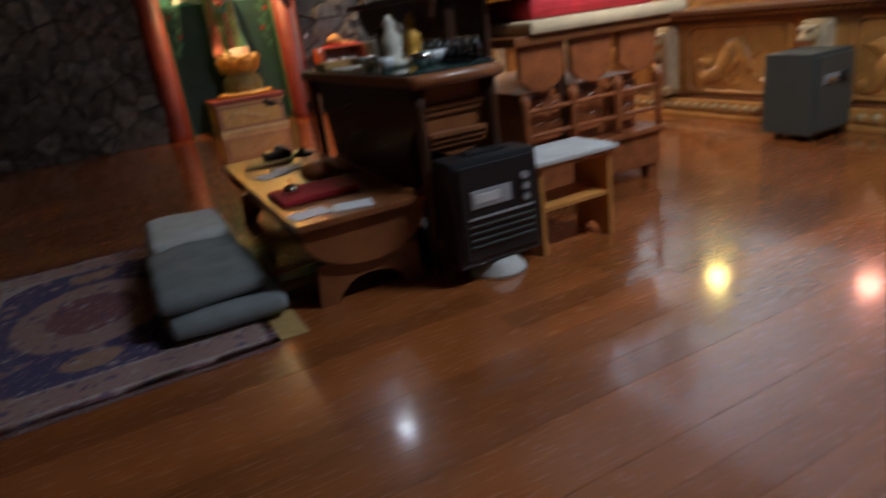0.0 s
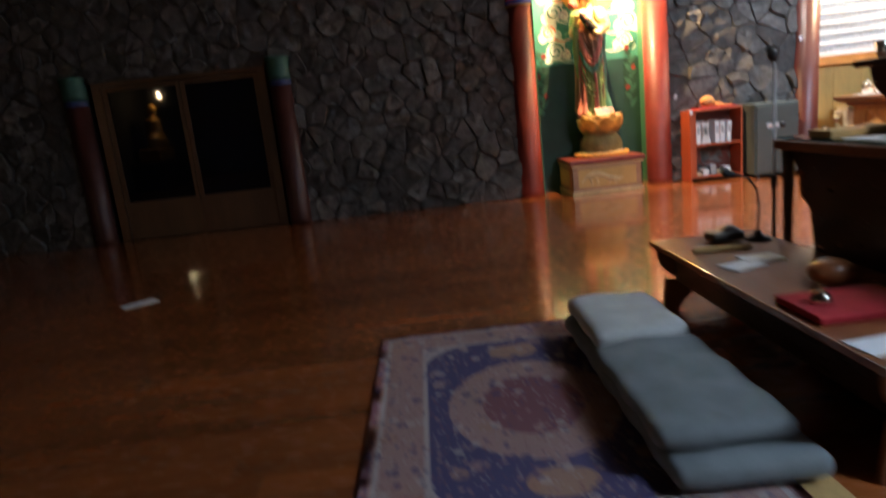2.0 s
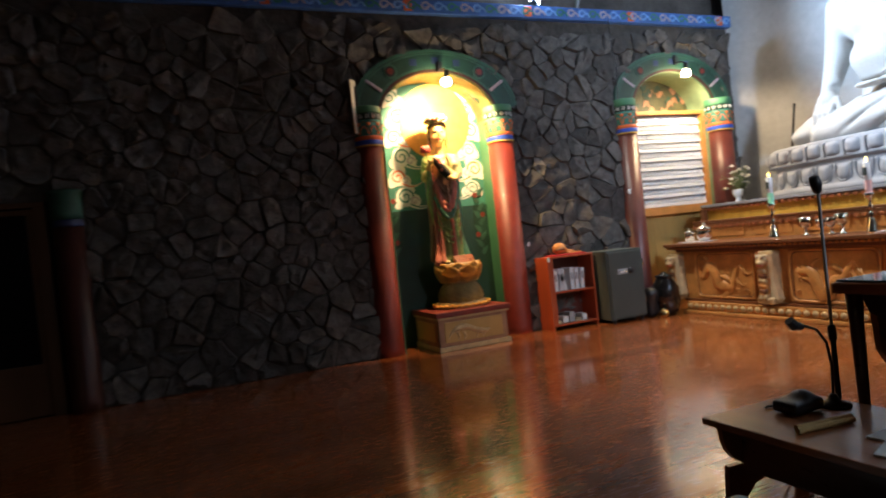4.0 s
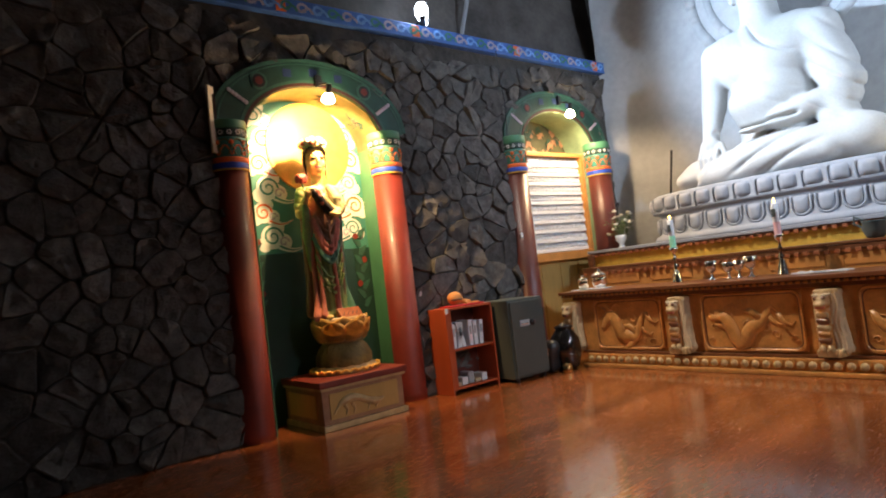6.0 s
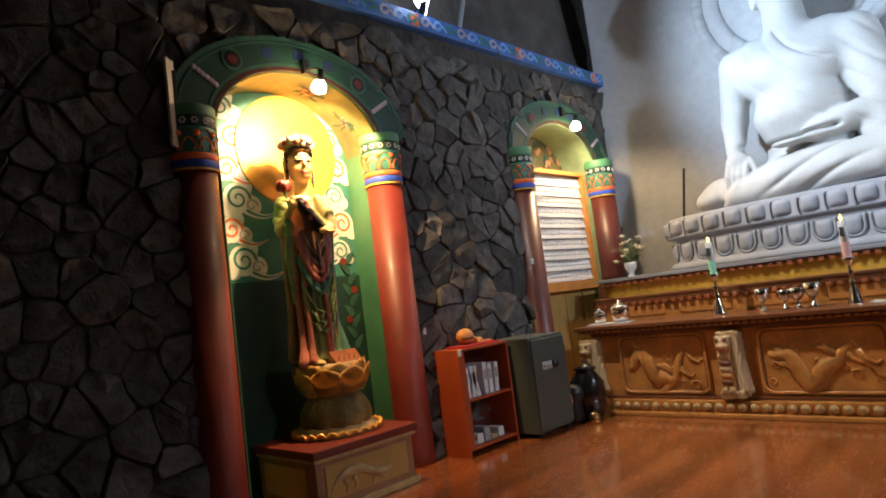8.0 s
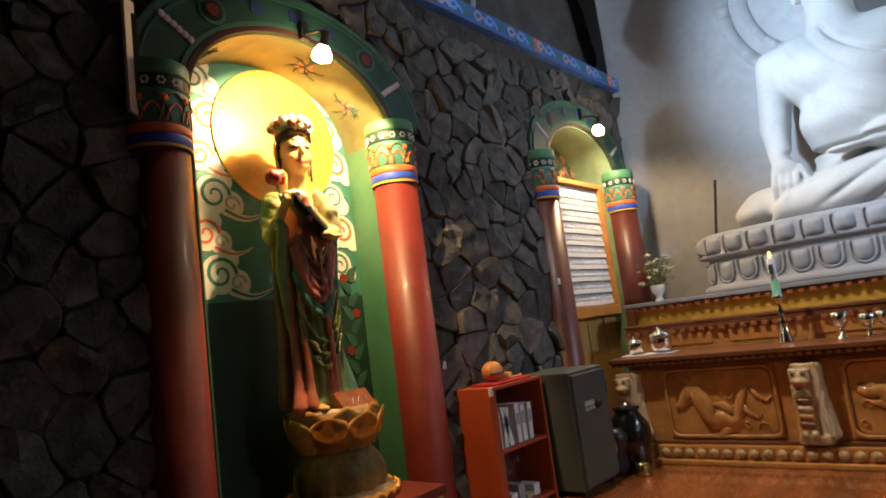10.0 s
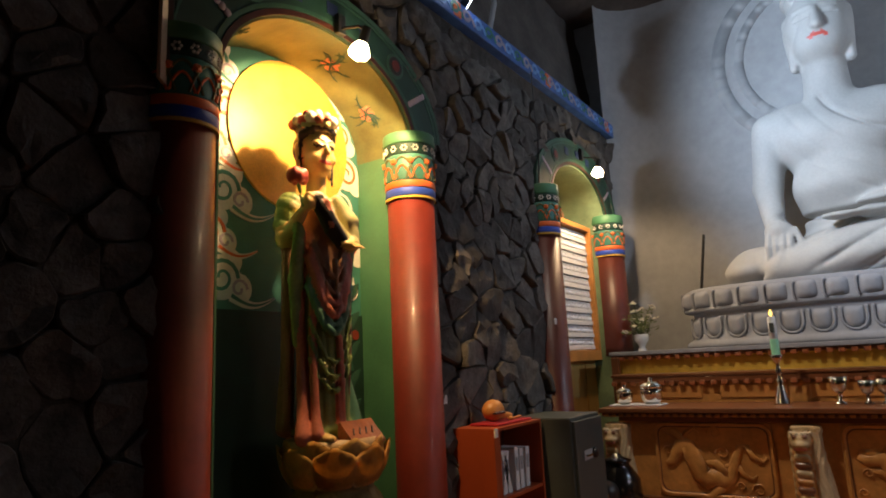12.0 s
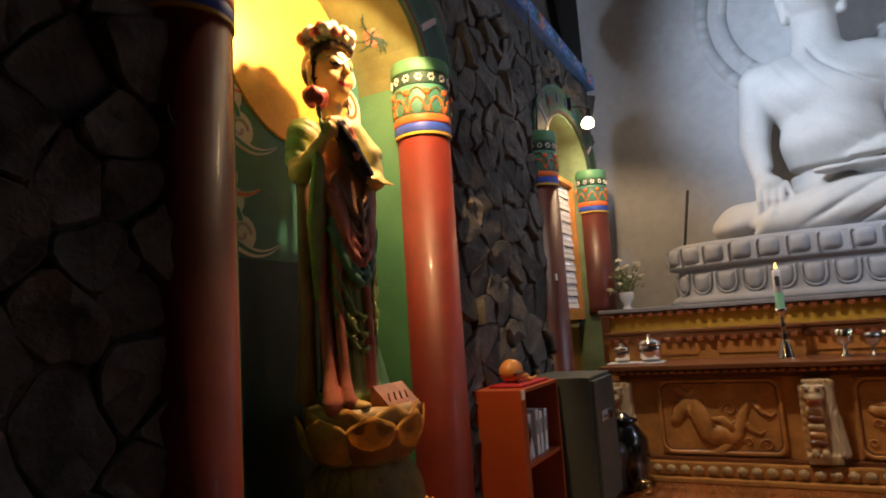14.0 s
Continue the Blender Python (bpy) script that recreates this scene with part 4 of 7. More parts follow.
t = thing("wall_board", (0.7, 10.53, 2.98), "narrow pale wooden board fixed on edge beside the niche", "board")
bm = boxed(-0.055, 0.055, -0.01, 0.01, 2.98, 3.68, 0.003)
bmesh.ops.transform(bm, matrix=pose(0.66, 10.5, 0, 0, 0, 38), verts=bm.verts)
part("board", bm, M["palewood"], t)
part("batten", boxed(0.67, 0.71, 10.5, 10.6, 3.1, 3.6, 0.004), M["darkwood"], t, "dark batten behind the board")

# ---- figure shelf under the second arch ----
t = thing("figure_shelf", (6.2, 10.85, 1.58), "honey wood shelf case with ten rows of tiny silver figures", "shelf")
x0, x1, z0, z1 = 5.27, 6.96, 1.5, 3.24
part("back_board", boxed(x0, x1, 10.92, 10.94, z0, z1), M["paper"], t)
part("top_rail", boxed(x0, x1, 10.76, 10.95, z1 - 0.06, z1, 0.006), M["framewood"], t)
part("bottom_rail", boxed(x0, x1, 10.76, 10.95, z0, z0 + 0.13, 0.006), M["framewood"], t)
for x in (x0, x1 - 0.07):
    part("side_rail", boxed(x, x + 0.07, 10.76, 10.95, z0 + 0.13, z1 - 0.06, 0.006), M["framewood"], t)
rows = 10
for r in range(rows):
    z = z0 + 0.14 + (z1 - z0 - 0.21) * r / rows
    sh = part("shelf_step", boxed(x0 + 0.07, x1 - 0.07, 10.81, 10.92, z, z + 0.05, 0.004), M["paper"], t, "pale front ledge")
    bm = bmesh.new()
    n = 40
    for i in range(n):
        x = x0 + 0.095 + (x1 - x0 - 0.19) * i / (n - 1)
        lathe([(0.016, 0), (0.0175, 0.03), (0.014, 0.05), (0.009, 0.06), (0.013, 0.072), (0.009, 0.088), (0.0, 0.096)], (x, 10.83, z + 0.05), 6, bm)
    o = part("figure_row", bm, M["silver"], sh, "row of tiny silvery figures", True)
    o["kind"] = "stuff"
part("lower_panel", boxed(5.25, 7.0, 10.86, 10.9, 0.0, 1.5), M["yellowwood"], t, "yellow wooden panel below")
for x in (5.7, 6.15, 6.6):
    part("panel_batten", boxed(x, x + 0.03, 10.85, 10.86, 0.0, 1.5, 0.003), M["yellowwood"], t)
bm = bmesh.new()
for i in range(30):
    rx, rz = 5.3 + 1.6 * rnd.random(), 3.3 + 0.5 * rnd.random()
    if rz < arch_z(rx, **WINDOW) - 0.03:
        pts = [(rx + 0.14 * k / 5 - 0.07, rz + 0.05 * math.sin(k * 1.4 + i)) for k in range(6)]
        ribbon(pts, [0.02, 0.05, 0.07, 0.06, 0.04, 0.01], 11.1, 11.0945 - 0.0002 * i, bm, i % 2)
t = new("landscape_painting", finish("landscape_painting", bm, [M["darkgreen"], M["robebrown"]]))
tagged(t, "dark brushed landscape painted above the figure shelf", "painting", kind="stuff")

# ---- bookshelf and what stands on it ----
t = thing("bookshelf", (3.56, 10.4, 0), "orange-red two-compartment bookshelf holding white binders", "bookshelf")
x0, x1, y0, y1, h = 3.15, 3.93, 10.2, 10.56, 1.06
for x in (x0, x1 - 0.025):
    part("side_panel", boxed(x, x + 0.025, y0, y1, 0, h, 0.003), M["shelfred"], t)
part("top_panel", boxed(x0 + 0.025, x1 - 0.025, y0, y1, h - 0.025, h, 0.003), M["shelfred"], t)
part("back_panel", boxed(x0 + 0.025, x1 - 0.025, y1 - 0.012, y1, 0.06, h - 0.025), M["darkred"], t)
part("shelf_board", boxed(x0 + 0.025, x1 - 0.025, y0 + 0.01, y1 - 0.012, 0.53, 0.555), M["shelfred"], t)
part("bottom_board", boxed(x0 + 0.025, x1 - 0.025, y0 + 0.01, y1 - 0.012, 0.06, 0.085), M["shelfred"], t)
part("front_edge", boxed(x0 + 0.025, x0 + 0.09, y0 + 0.002, y0 + 0.02, 0.085, h - 0.025), M["shelfred"], t)
for i, (x, lean, hh) in enumerate(((3.3, 0.0, 0.3), (3.38, 0.05, 0.31), (3.46, -0.09, 0.32), (3.58, 0.0, 0.32), (3.66, 0.0, 0.3), (3.75, 0.02, 0.3))):
    b = thing("binder", (x, 10.35, 0.556), "white office binder standing in the bookshelf", "binder", "binders in the bookshelf")
    part("cover", prism([(x - 0.03, 0.556), (x + 0.03, 0.556), (x + 0.03 + lean, 0.556 + hh), (x - 0.03 + lean, 0.556 + hh)], "y", 10.26, 10.5), M["paper"], b)
    part("spine_label", prism([(x - 0.018 + lean * 0.5, 0.7), (x + 0.018 + lean * 0.5, 0.7), (x + 0.018 + lean * 0.7, 0.8), (x - 0.018 + lean * 0.7, 0.8)], "y", 10.256, 10.2605), M["greyplastic"], b)
for i in range(5):
    b = thing("small_box", (3.3 + 0.11 * i, 10.36, 0.086), "small pale box on the lower shelf", "box", "boxes on the lower shelf")
    part("carton", boxed(3.26 + 0.11 * i, 3.35 + 0.11 * i, 10.28, 10.45, 0.086, 0.13 + 0.05 * (i * 7 % 3), 0.006), M[("creamcloth", "paper", "greyplastic")[i % 3]], b)
t = thing("red_cloth", (3.56, 10.38, 1.062), "bright red folded cloth on the bookshelf", "cloth")
part("cloth", boxed(3.3, 3.85, 10.24, 10.5, 1.061, 1.08, 0.008), M["redcloth"], t)
fish = [(ball((3.5, 10.4, 1.165), (0.105, 0.085, 0.085)), 0, 0), (limb((3.6, 10.38, 1.12), (3.7, 10.36, 1.11), 0.03, 0.022), 0.04, 0), (slab((3.46, 10.32, 1.15), (0.09, 0.02, 0.008), 0.004), 0, 1)]
ob = sculpted("wooden_fish", fish, (3.36, 10.28, 1.07), (3.76, 10.52, 1.28), 0.009, [M["framewood"], M["darkwood"]])
tagged(ob, "polished orange-brown wooden fish drum on a red cloth", "wooden fish")
t = thing("mallet", (3.75, 10.32, 1.08), "thin wooden striking mallet on the red cloth", "mallet")
part("stick", tube([(3.6, 10.3, 1.092), (3.84, 10.34, 1.092)], 0.01, 8), M["framewood"], t)
part("head", lathe([(0.0, 0), (0.02, 0.006), (0.024, 0.02), (0.0, 0.04)], (3.6, 10.3, 1.08), 12), M["framewood"], t, smooth=True)
for nm, x, y, z in (("wall_switch", 3.1, 10.585, 1.28), ("wall_switch", 4.93, 10.45, 1.92), ("price_tag", 3.165, 10.19, 1.03)):
    t = thing(nm, (x, y, z), "small white plastic switch plate" if nm == "wall_switch" else "small white paper tag on the bookshelf", "switch" if nm == "wall_switch" else "tag")
    part("plate", boxed(x - 0.022, x + 0.022, y - 0.006, y + 0.006, z - 0.032, z + 0.032, 0.003), M["paper"], t)

# ---- safe ----
def safe(name, x0, x1, y0, y1, h, label):
    t = thing(name, ((x0 + x1) / 2, (y0 + y1) / 2, 0), label, "safe")
    part("body", boxed(x0, x1, y0 + 0.03, y1, 0.05, h, 0.012), M["safe"], t)
    d = part("door", boxed(x0 + 0.02, x1 - 0.02, y0, y0 + 0.028, 0.08, h - 0.03, 0.008), M["safe"], t)
    cx, cz = (x0 + x1) / 2 - 0.05, 0.7 * h
    part("lock_plate", boxed(cx - 0.11, cx + 0.07, y0 - 0.006, y0, cz - 0.04, cz + 0.04, 0.003), M["greyplastic"], d, "silver lock plate")
    dial = lathe([(0.0, 0), (0.045, 0.0), (0.04, 0.03), (0.0, 0.034)], seg=20)
    bmesh.ops.transform(dial, matrix=pose(cx + 0.12, y0 + 0.002, cz, 90, 0, 0), verts=dial.verts)
    part("dial", dial, M["plastic"], d, "black dial", True)
    part("handle", tube([(cx - 0.09, y0 - 0.02, cz), (cx + 0.03, y0 - 0.02, cz - 0.005)], 0.01, 8), M["chrome"], d, "steel handle")
    for x in (x0 + 0.05, x1 - 0.09):
        for y in (y0 + 0.06, y1 - 0.1):
            part("foot", lathe([(0.025, 0), (0.025, 0.05)], (x + 0.02, y, 0), 12), M["plastic"], t)
    for z in (0.25, 0.8):
        part("hinge", tube([(x1 - 0.008, y0 + 0.012, z), (x1 - 0.008, y0 + 0.012, z + 0.1)], 0.012, 8), M["chrome"], t)
    return t


safe("safe", 3.98, 4.62, 9.93, 10.5, 1.06, "dark grey steel safe with a dial beside the bookshelf")
safe("floor_safe", 4.72, 5.2, 3.0, 3.45, 0.68, "dark green-grey steel safe in front of the altar")

t = thing("black_jar", (5.0, 9.98, 0), "large glossy black glazed jar beside the altar", "jar")
part("body", lathe([(0.12, 0), (0.17, 0.06), (0.215, 0.25), (0.2, 0.42), (0.13, 0.52), (0.11, 0.55), (0.125, 0.57)], (5.02, 9.98, 0), 30), M["glaze"], t, smooth=True)
part("lid", lathe([(0.13, 0.57), (0.135, 0.585), (0.06, 0.61), (0.03, 0.64), (0.0, 0.645)], (5.02, 9.98, 0), 24), M["glaze"], t, smooth=True)
ob = sculpted("black_bag", [(slab((4.77, 10.1, 0.2), (0.1, 0.16, 0.2), 0.06), 0, 0), (ball((4.76, 10.02, 0.33), (0.1, 0.12, 0.1)), 0.08, 0)], (4.6, 9.85, 0.0), (4.95, 10.35, 0.5), 0.018, [M["plastic"]])
tagged(ob, "black soft bag slumped between safe and jar", "bag")
t = thing("brass_tin", (4.78, 9.82, 0), "small polished brass tin on the floor", "tin")
part("body", lathe([(0.06, 0), (0.065, 0.02), (0.065, 0.09), (0.055, 0.1)], (4.8, 9.8, 0), 20), M["brass"], t, smooth=True)
part("lid", lathe([(0.062, 0.1), (0.06, 0.115), (0.015, 0.125), (0.0, 0.14)], (4.8, 9.8, 0), 20), M["brass"], t, smooth=True)

# ---- altar in three steps ----
Y_N, Y_S = 10.22, 0.6
t = thing("altar_table", (5.7, 6.0, 0), "long carved golden wood altar table with relief panels", "altar")
part("plinth", boxed(5.22, 6.05, Y_S, 9.86, 0.0, 0.045, 0.01), M["carved"], t)
part("bead_board", boxed(5.30, 6.05, Y_S, 9.84, 0.045, 0.165, 0.006), M["carved"], t)
part("front_board", boxed(5.42, 6.05, Y_S, 10.0, 0.165, 0.93), M["carved"], t)
part("base_rail", boxed(5.36, 5.44, Y_S, 9.95, 0.165, 0.2, 0.008), M["brownwood"], t)
part("top_rail", boxed(5.37, 5.44, Y_S, 10.05, 0.9, 0.945, 0.008), M["brownwood"], t)
part("top_moulding", prism([(5.40, 0.935), (5.33, 0.95), (5.31, 0.965), (5.34, 0.985), (6.05, 0.985), (6.05, 0.935)], "y", Y_S, Y_N - 0.02), M["brownwood"], t)
part("table_top", boxed(5.28, 6.06, Y_S, Y_N, 0.985, 1.03, 0.008), M["brownwood"], t)
bead = lathe([(0.0, -0.012), (0.03, -0.006), (0.042, 0.012), (0.038, 0.03), (0.0, 0.048)], seg=12)
bead_me = finish("bead", bead, M["carvedlight"], True)
frame_me = finish("bead_frame", boxed(-0.008, 0.004, -0.05, 0.05, -0.05, 0.05, 0.005), M["carved"])
y = 9.76
while y > Y_S + 0.1:
    ob = new("bead", bead_me)
    ob.parent = t
    ob.matrix_parent_inverse = Matrix.Translation(-Vector(t.location))
    ob.matrix_basis = Matrix.Translation((5.294, y, 0.105)) @ Matrix.Rotation(-math.pi / 2, 4, "Y")
    ob = new("bead_frame", frame_me)
    ob.parent = t
    ob.matrix_parent_inverse = Matrix.Translation(-Vector(t.location))
    ob.matrix_basis = Matrix.Translation((5.3, y, 0.105))
    y -= 0.117
tooth = boxed(-0.012, 0.0, -0.022, 0.022, -0.014, 0.014, 0.004)
tooth_me = finish("dentil", tooth, M["carved"])
y = 10.15
while y > 3.0:
    ob = new("dentil", tooth_me)
    ob.parent = t
    ob.matrix_parent_inverse = Matrix.Translation(-Vector(t.location))
    ob.matrix_basis = Matrix.Translation((5.322, y, 0.963))
    y -= 0.075
LIONS = [10.08 - 1.66 * i for i in range(6)]
for k, (a, b) in enumerate(zip(LIONS, LIONS[1:])):
    ya, yb = a - (0.36 if k == 0 else 0.26), b + 0.26
    pan = part("relief_panel", boxed(5.405, 5.425, yb, ya, 0.22, 0.89, 0.012), M["carved"], t, "carved panel with a raised border")
    fr = []
    for cy, cz, a0 in ((ya - 0.1, 0.79, 0), (yb + 0.1, 0.79, 90), (yb + 0.1, 0.32, 180), (ya - 0.1, 0.32, 270)):
        for st_ in range(5):
            q = radians(a0 + 22.5 * st_)
            fr.append((5.402, cy + 0.085 * math.cos(q), cz + 0.085 * math.sin(q)))
    fr.append(fr[0])
    part("border", tube(fr, 0.02, 6), M["carved"], pan, "raised rounded border")
    part("border_line", tube([(5.404, yc_ + (p[1] - yc_) * 0.955, 0.555 + (p[2] - 0.555) * 0.93) for yc_ in ((ya + yb) / 2,) for p in fr], 0.007, 5), M["brownwood"], pan, "dark groove inside the border")
    rr = random.Random(30 + k)
    bm = bmesh.new()
    yc, w = (ya + yb) / 2, (ya - yb)
    # coiling dragon or crane in relief: a long tapering body with limbs and cloud curls
    pts = [(5.398, ya - 0.1 - w * 0.78 * i / 16, 0.5 + 0.16 * math.sin(i * 0.55 + k) - 0.06 * math.sin(i * 1.3)) for i in range(17)]
    tube(pts, [0.014 + 0.075 * math.sin(math.pi * min(1, (i + 1) / 15)) for i in range(17)], 8, bm)
    for j in (3, 6, 9, 12, 14):
        p = pts[j]
        s = 1 if j % 2 else -1
        tube([p, (5.393, p[1] - 0.05, p[2] + 0.1 * s), (5.393, p[1] - 0.13, p[2] + 0.14 * s), (5.393, p[1] - 0.17, p[2] + 0.1 * s)], [0.03, 0.024, 0.016, 0.008], 6, bm)
    for j, s in ((4, 1), (5, 1), (10, -1), (11, 1)):
        p = pts[j]
        tube([p, (5.398, p[1] + 0.12, p[2] + 0.12 * s), (5.398, p[1] + 0.22, p[2] + 0.13 * s)], [0.05, 0.045, 0.012], 7, bm)
    for v in bm.verts:
        v.co.x = 5.404 + (v.co.x - 5.404) * 0.42
    part("carved_figure", bm, M["carved"], pan, "coiling animal carved in relief", True)
    bm = bmesh.new()
    for j in range(10):
        cy, cz, s = yb + 0.1 + rr.random() * (w - 0.2), 0.3 + rr.random() * 0.5, 0.035 + 0.03 * rr.random()
        tube([(5.4, cy + s * (1 - a / 10) * math.cos(a), cz + s * (1 - a / 10) * math.sin(a)) for a in (0.6 * i for i in range(13))], 0.008, 5, bm)
    part("cloud_curl", bm, M["carved"], pan, "small carved cloud curls")["kind"] = "stuff"

lion = [
    (slab((0, 0, 0.035), (0.1, 0.13, 0.04), 0.015), 0, 0),
    (slab((0.03, -0.01, 0.67), (0.085, 0.115, 0.035), 0.02), 0, 0),
    (limb((0.0, 0.03, 0.12), (0.0, 0.03, 0.5), 0.09, 0.08), 0.02, 2),
    (ball((-0.03, 0.03, 0.585), (0.085, 0.095, 0.08)), 0.02, 0),
    (ball((-0.1, 0.035, 0.555), (0.045, 0.06, 0.035)), 0.02, 0),
    (limb((-0.11, 0.0, 0.515), (-0.11, 0.075, 0.515), 0.018, 0.018), 0.006, 4),
    (ball((-0.098, 0.075, 0.615), 0.018), 0.004, 3), (ball((-0.098, -0.005, 0.615), 0.018), 0.004, 3),
    (limb((-0.075, 0.1, 0.645), (-0.09, 0.05, 0.645), 0.018, 0.014), 0.006, 1), (limb((-0.075, -0.035, 0.645), (-0.09, 0.015, 0.645), 0.018, 0.014), 0.006, 1),
    (slab((0.02, -0.085, 0.36), (0.075, 0.05, 0.33), 0.03), 0.015, 1),
    (limb((0.0, -0.1, 0.4), (0.0, -0.14, 0.08), 0.05, 0.055), 0.02, 1),
    (slab((0.03, 0.115, 0.36), (0.04, 0.022, 0.3), 0.015), 0.01, 0),
    (ball((-0.09, 0.07, 0.085), (0.04, 0.035, 0.03)), 0.01, 0), (ball((-0.09, -0.01, 0.085), (0.04, 0.035, 0.03)), 0.01, 0),
]
for i in range(5):
    lion.append((limb((-0.075, 0.08, 0.44 - 0.068 * i), (-0.085, -0.01, 0.435 - 0.068 * i), 0.026, 0.026), 0.008, (0, 3, 0, 2, 3)[i]))


def curls(g):
    side = np.clip((-0.03 - g[..., 1]) / 0.02, 0, 1)
    return 0.006 * np.sin(g[..., 1] * 150 + 3 * np.sin(g[..., 2] * 14)) * side + 0.003 * np.sin(g[..., 2] * 90) * (1 - side)


first = sculpted("guardian_lion", lion, (-0.22, -0.23, -0.02), (0.16, 0.2, 0.76), 0.011, [M["carvedlight"], M["creamcloth"], M["carved"], M["brownwood"], M["robepink"]], curls)
tagged(first, "pale carved guardian lion standing against the altar front", "lion carving", "lions along the altar")
first.matrix_basis = pose(5.36, LIONS[0], 0.2) @ Matrix.Scale(0.97, 4)
for y in LIONS[1:]:
    copy_thing(first, pose(5.34, y, 0.2))

t = thing("altar_second_step", (6.2, 6.0, 1.03), "second altar step with brown carved front", "altar")
part("riser", boxed(6.08, 6.45, Y_S, 10.3, 0.0, 1.24), M["carved"], t)
part("edge_moulding", boxed(6.04, 6.45, Y_S, 10.32, 1.24, 1.3, 0.01), M["brownwood"], t)
part("step_top", boxed(6.03, 6.45, Y_S, 10.33, 1.3, 1.33, 0.006), M["brownwood"], t)
for i in range(12):
    y = 10.0 - 0.8 * i
    part("carved_inset", boxed(6.068, 6.082, y - 0.62, y, 1.07, 1.21, 0.01), M["framewood"], t, "orange carved inset")
t = thing("altar_third_step", (7.2, 6.0, 1.33), "third altar step with a yellow front and grey stone top", "altar")
part("riser", boxed(6.44, 8.03, Y_S, 10.42, 1.0, 1.5), M["yellow"], t)
part("step_top", boxed(6.36, 8.04, Y_S, 10.45, 1.54, 1.585, 0.008), M["greystone"], t)
part("edge_moulding", boxed(6.39, 8.03, Y_S, 10.44, 1.5, 1.54, 0.01), M["brownwood"], t)
y = 10.4
drop_me = finish("drop", boxed(-0.02, 0.0, -0.03, 0.03, -0.028, 0.02, 0.012), M["thronewood"])
for base_x, base_z, drop_parent in ((6.392, 1.508, t), (6.046, 1.236, bpy.data.objects["altar_second_step"])):
    y = 10.3
    while y > 3.5:
        ob = new("drop", drop_me)
        ob.parent = drop_parent
        ob.matrix_parent_inverse = Matrix.Translation(-Vector(drop_parent.location))
        ob.matrix_basis = Matrix.Translation((base_x, y, base_z))
        y -= 0.105
part("corner_post", boxed(6.3, 6.38, 10.33, 10.41, 1.0, 1.52, 0.008), M["brownwood"], t)

# ---- great seated statue ----
CY = 7.85
lb = thing("lotus_throne", (7.45, CY, 1.585), "grey stone lotus throne with two rows of petals", "lotus throne")


def ellipse_body(profile, m, name):
    bm = bmesh.new()
    rings = []
    for k, z in profile:
        rings.append([bm.verts.new((7.5 + (0.82 * k) * math.copysign(abs(math.cos(a)) ** 0.7, math.cos(a)) * (0.64 if math.cos(a) > 0 else 1), CY + 1.92 * k * math.copysign(abs(math.sin(a)) ** 0.7, math.sin(a)), z)) for a in (2 * math.pi * i / 72 for i in range(72))])
    for a, b in zip(rings, rings[1:]):
        for i in range(72):
            bm.faces.new((a[i], a[(i + 1) % 72], b[(i + 1) % 72], b[i]))
    bm.faces.new(rings[0])
    bm.faces.new(rings[-1])
    return part(name, bm, m, lb, smooth=True)


ellipse_body([(1.0, 1.585), (1.005, 1.62), (0.985, 1.66), (0.955, 1.69), (0.945, 1.94), (0.94, 1.99), (0.985, 2.005), (1.0, 2.02), (0.995, 2.05), (0.985, 2.06), (0.985, 2.24), (0.975, 2.27), (0.95, 2.29)], M["greystone"], "core")
def pillow(name, w, h, bulge, cup):
    """A carved bulging petal with a raised rim, standing on z = 0 with its face to -y; cup: round below, else squarish."""
    bm = bmesh.new()
    nu, nv = 8, 8

    def half(v):
        if cup:
            return w / 2 * (1 if v > 0.5 else math.sqrt(max(0.03, 1 - ((0.5 - v) / 0.5) ** 2)))
        return w / 2 * (1 - 0.22 * abs(2 * v - 1) ** 5)
    rows = []
    for j in range(nv + 1):
        v = j / nv
        rows.append([bm.verts.new((half(v) * (2 * i / nu - 1), 0.012 - bulge * (1 - abs(2 * i / nu - 1) ** 3) * (1 - abs(2 * v - 1) ** 4), h * v)) for i in range(nu + 1)])
    for a, b in zip(rows, rows[1:]):
        for i in range(nu):
            bm.faces.new((a[i], a[i + 1], b[i + 1], b[i]))
    rim = [(-half(1 - k / 8) - 0.014, -0.008, h * (1 - k / 8)) for k in range(9)]
    rim = rim + [(-x, y, z) for x, y, z in rim[::-1]] if cup else rim
    tube(rim, 0.015, 6, bm)
    return finish(name, bm, M["greystone"], True)


lo_petal = pillow("throne_lower_petal", 0.2, 0.24, 0.05, True)
hi_petal = pillow("throne_upper_petal", 0.215, 0.2, 0.055, False)


def throne_row(me, k, z, gap):
    fine_pts = []
    for i in range(2001):
        a = math.pi * (0.47 + 1.06 * i / 2000)
        c, s = math.cos(a), math.sin(a)
        fine_pts.append(Vector((7.5 + 0.82 * k * math.copysign(abs(c) ** 0.7, c), CY + 1.92 * k * math.copysign(abs(s) ** 0.7, s), z)))
    run = 0.0
    for a, b in zip(fine_pts, fine_pts[1:]):
        run += (b - a).length
        if run >= gap:
            run -= gap
            d = (b - a).normalized()
            ob = new("petal", me)
            m = Matrix.Translation(b) @ Matrix.Rotation(math.atan2(d.y, d.x), 4, "Z")
            ob.parent = lb
            ob.matrix_parent_inverse = Matrix.Translation(-Vector(lb.location))
            ob.matrix_basis = m


throne_row(lo_petal, 0.952, 1.7, 0.285)
throne_row(hi_petal, 0.995, 2.045, 0.285)


def B(x, u, z):
    return (7.42 + x, CY + u, z)


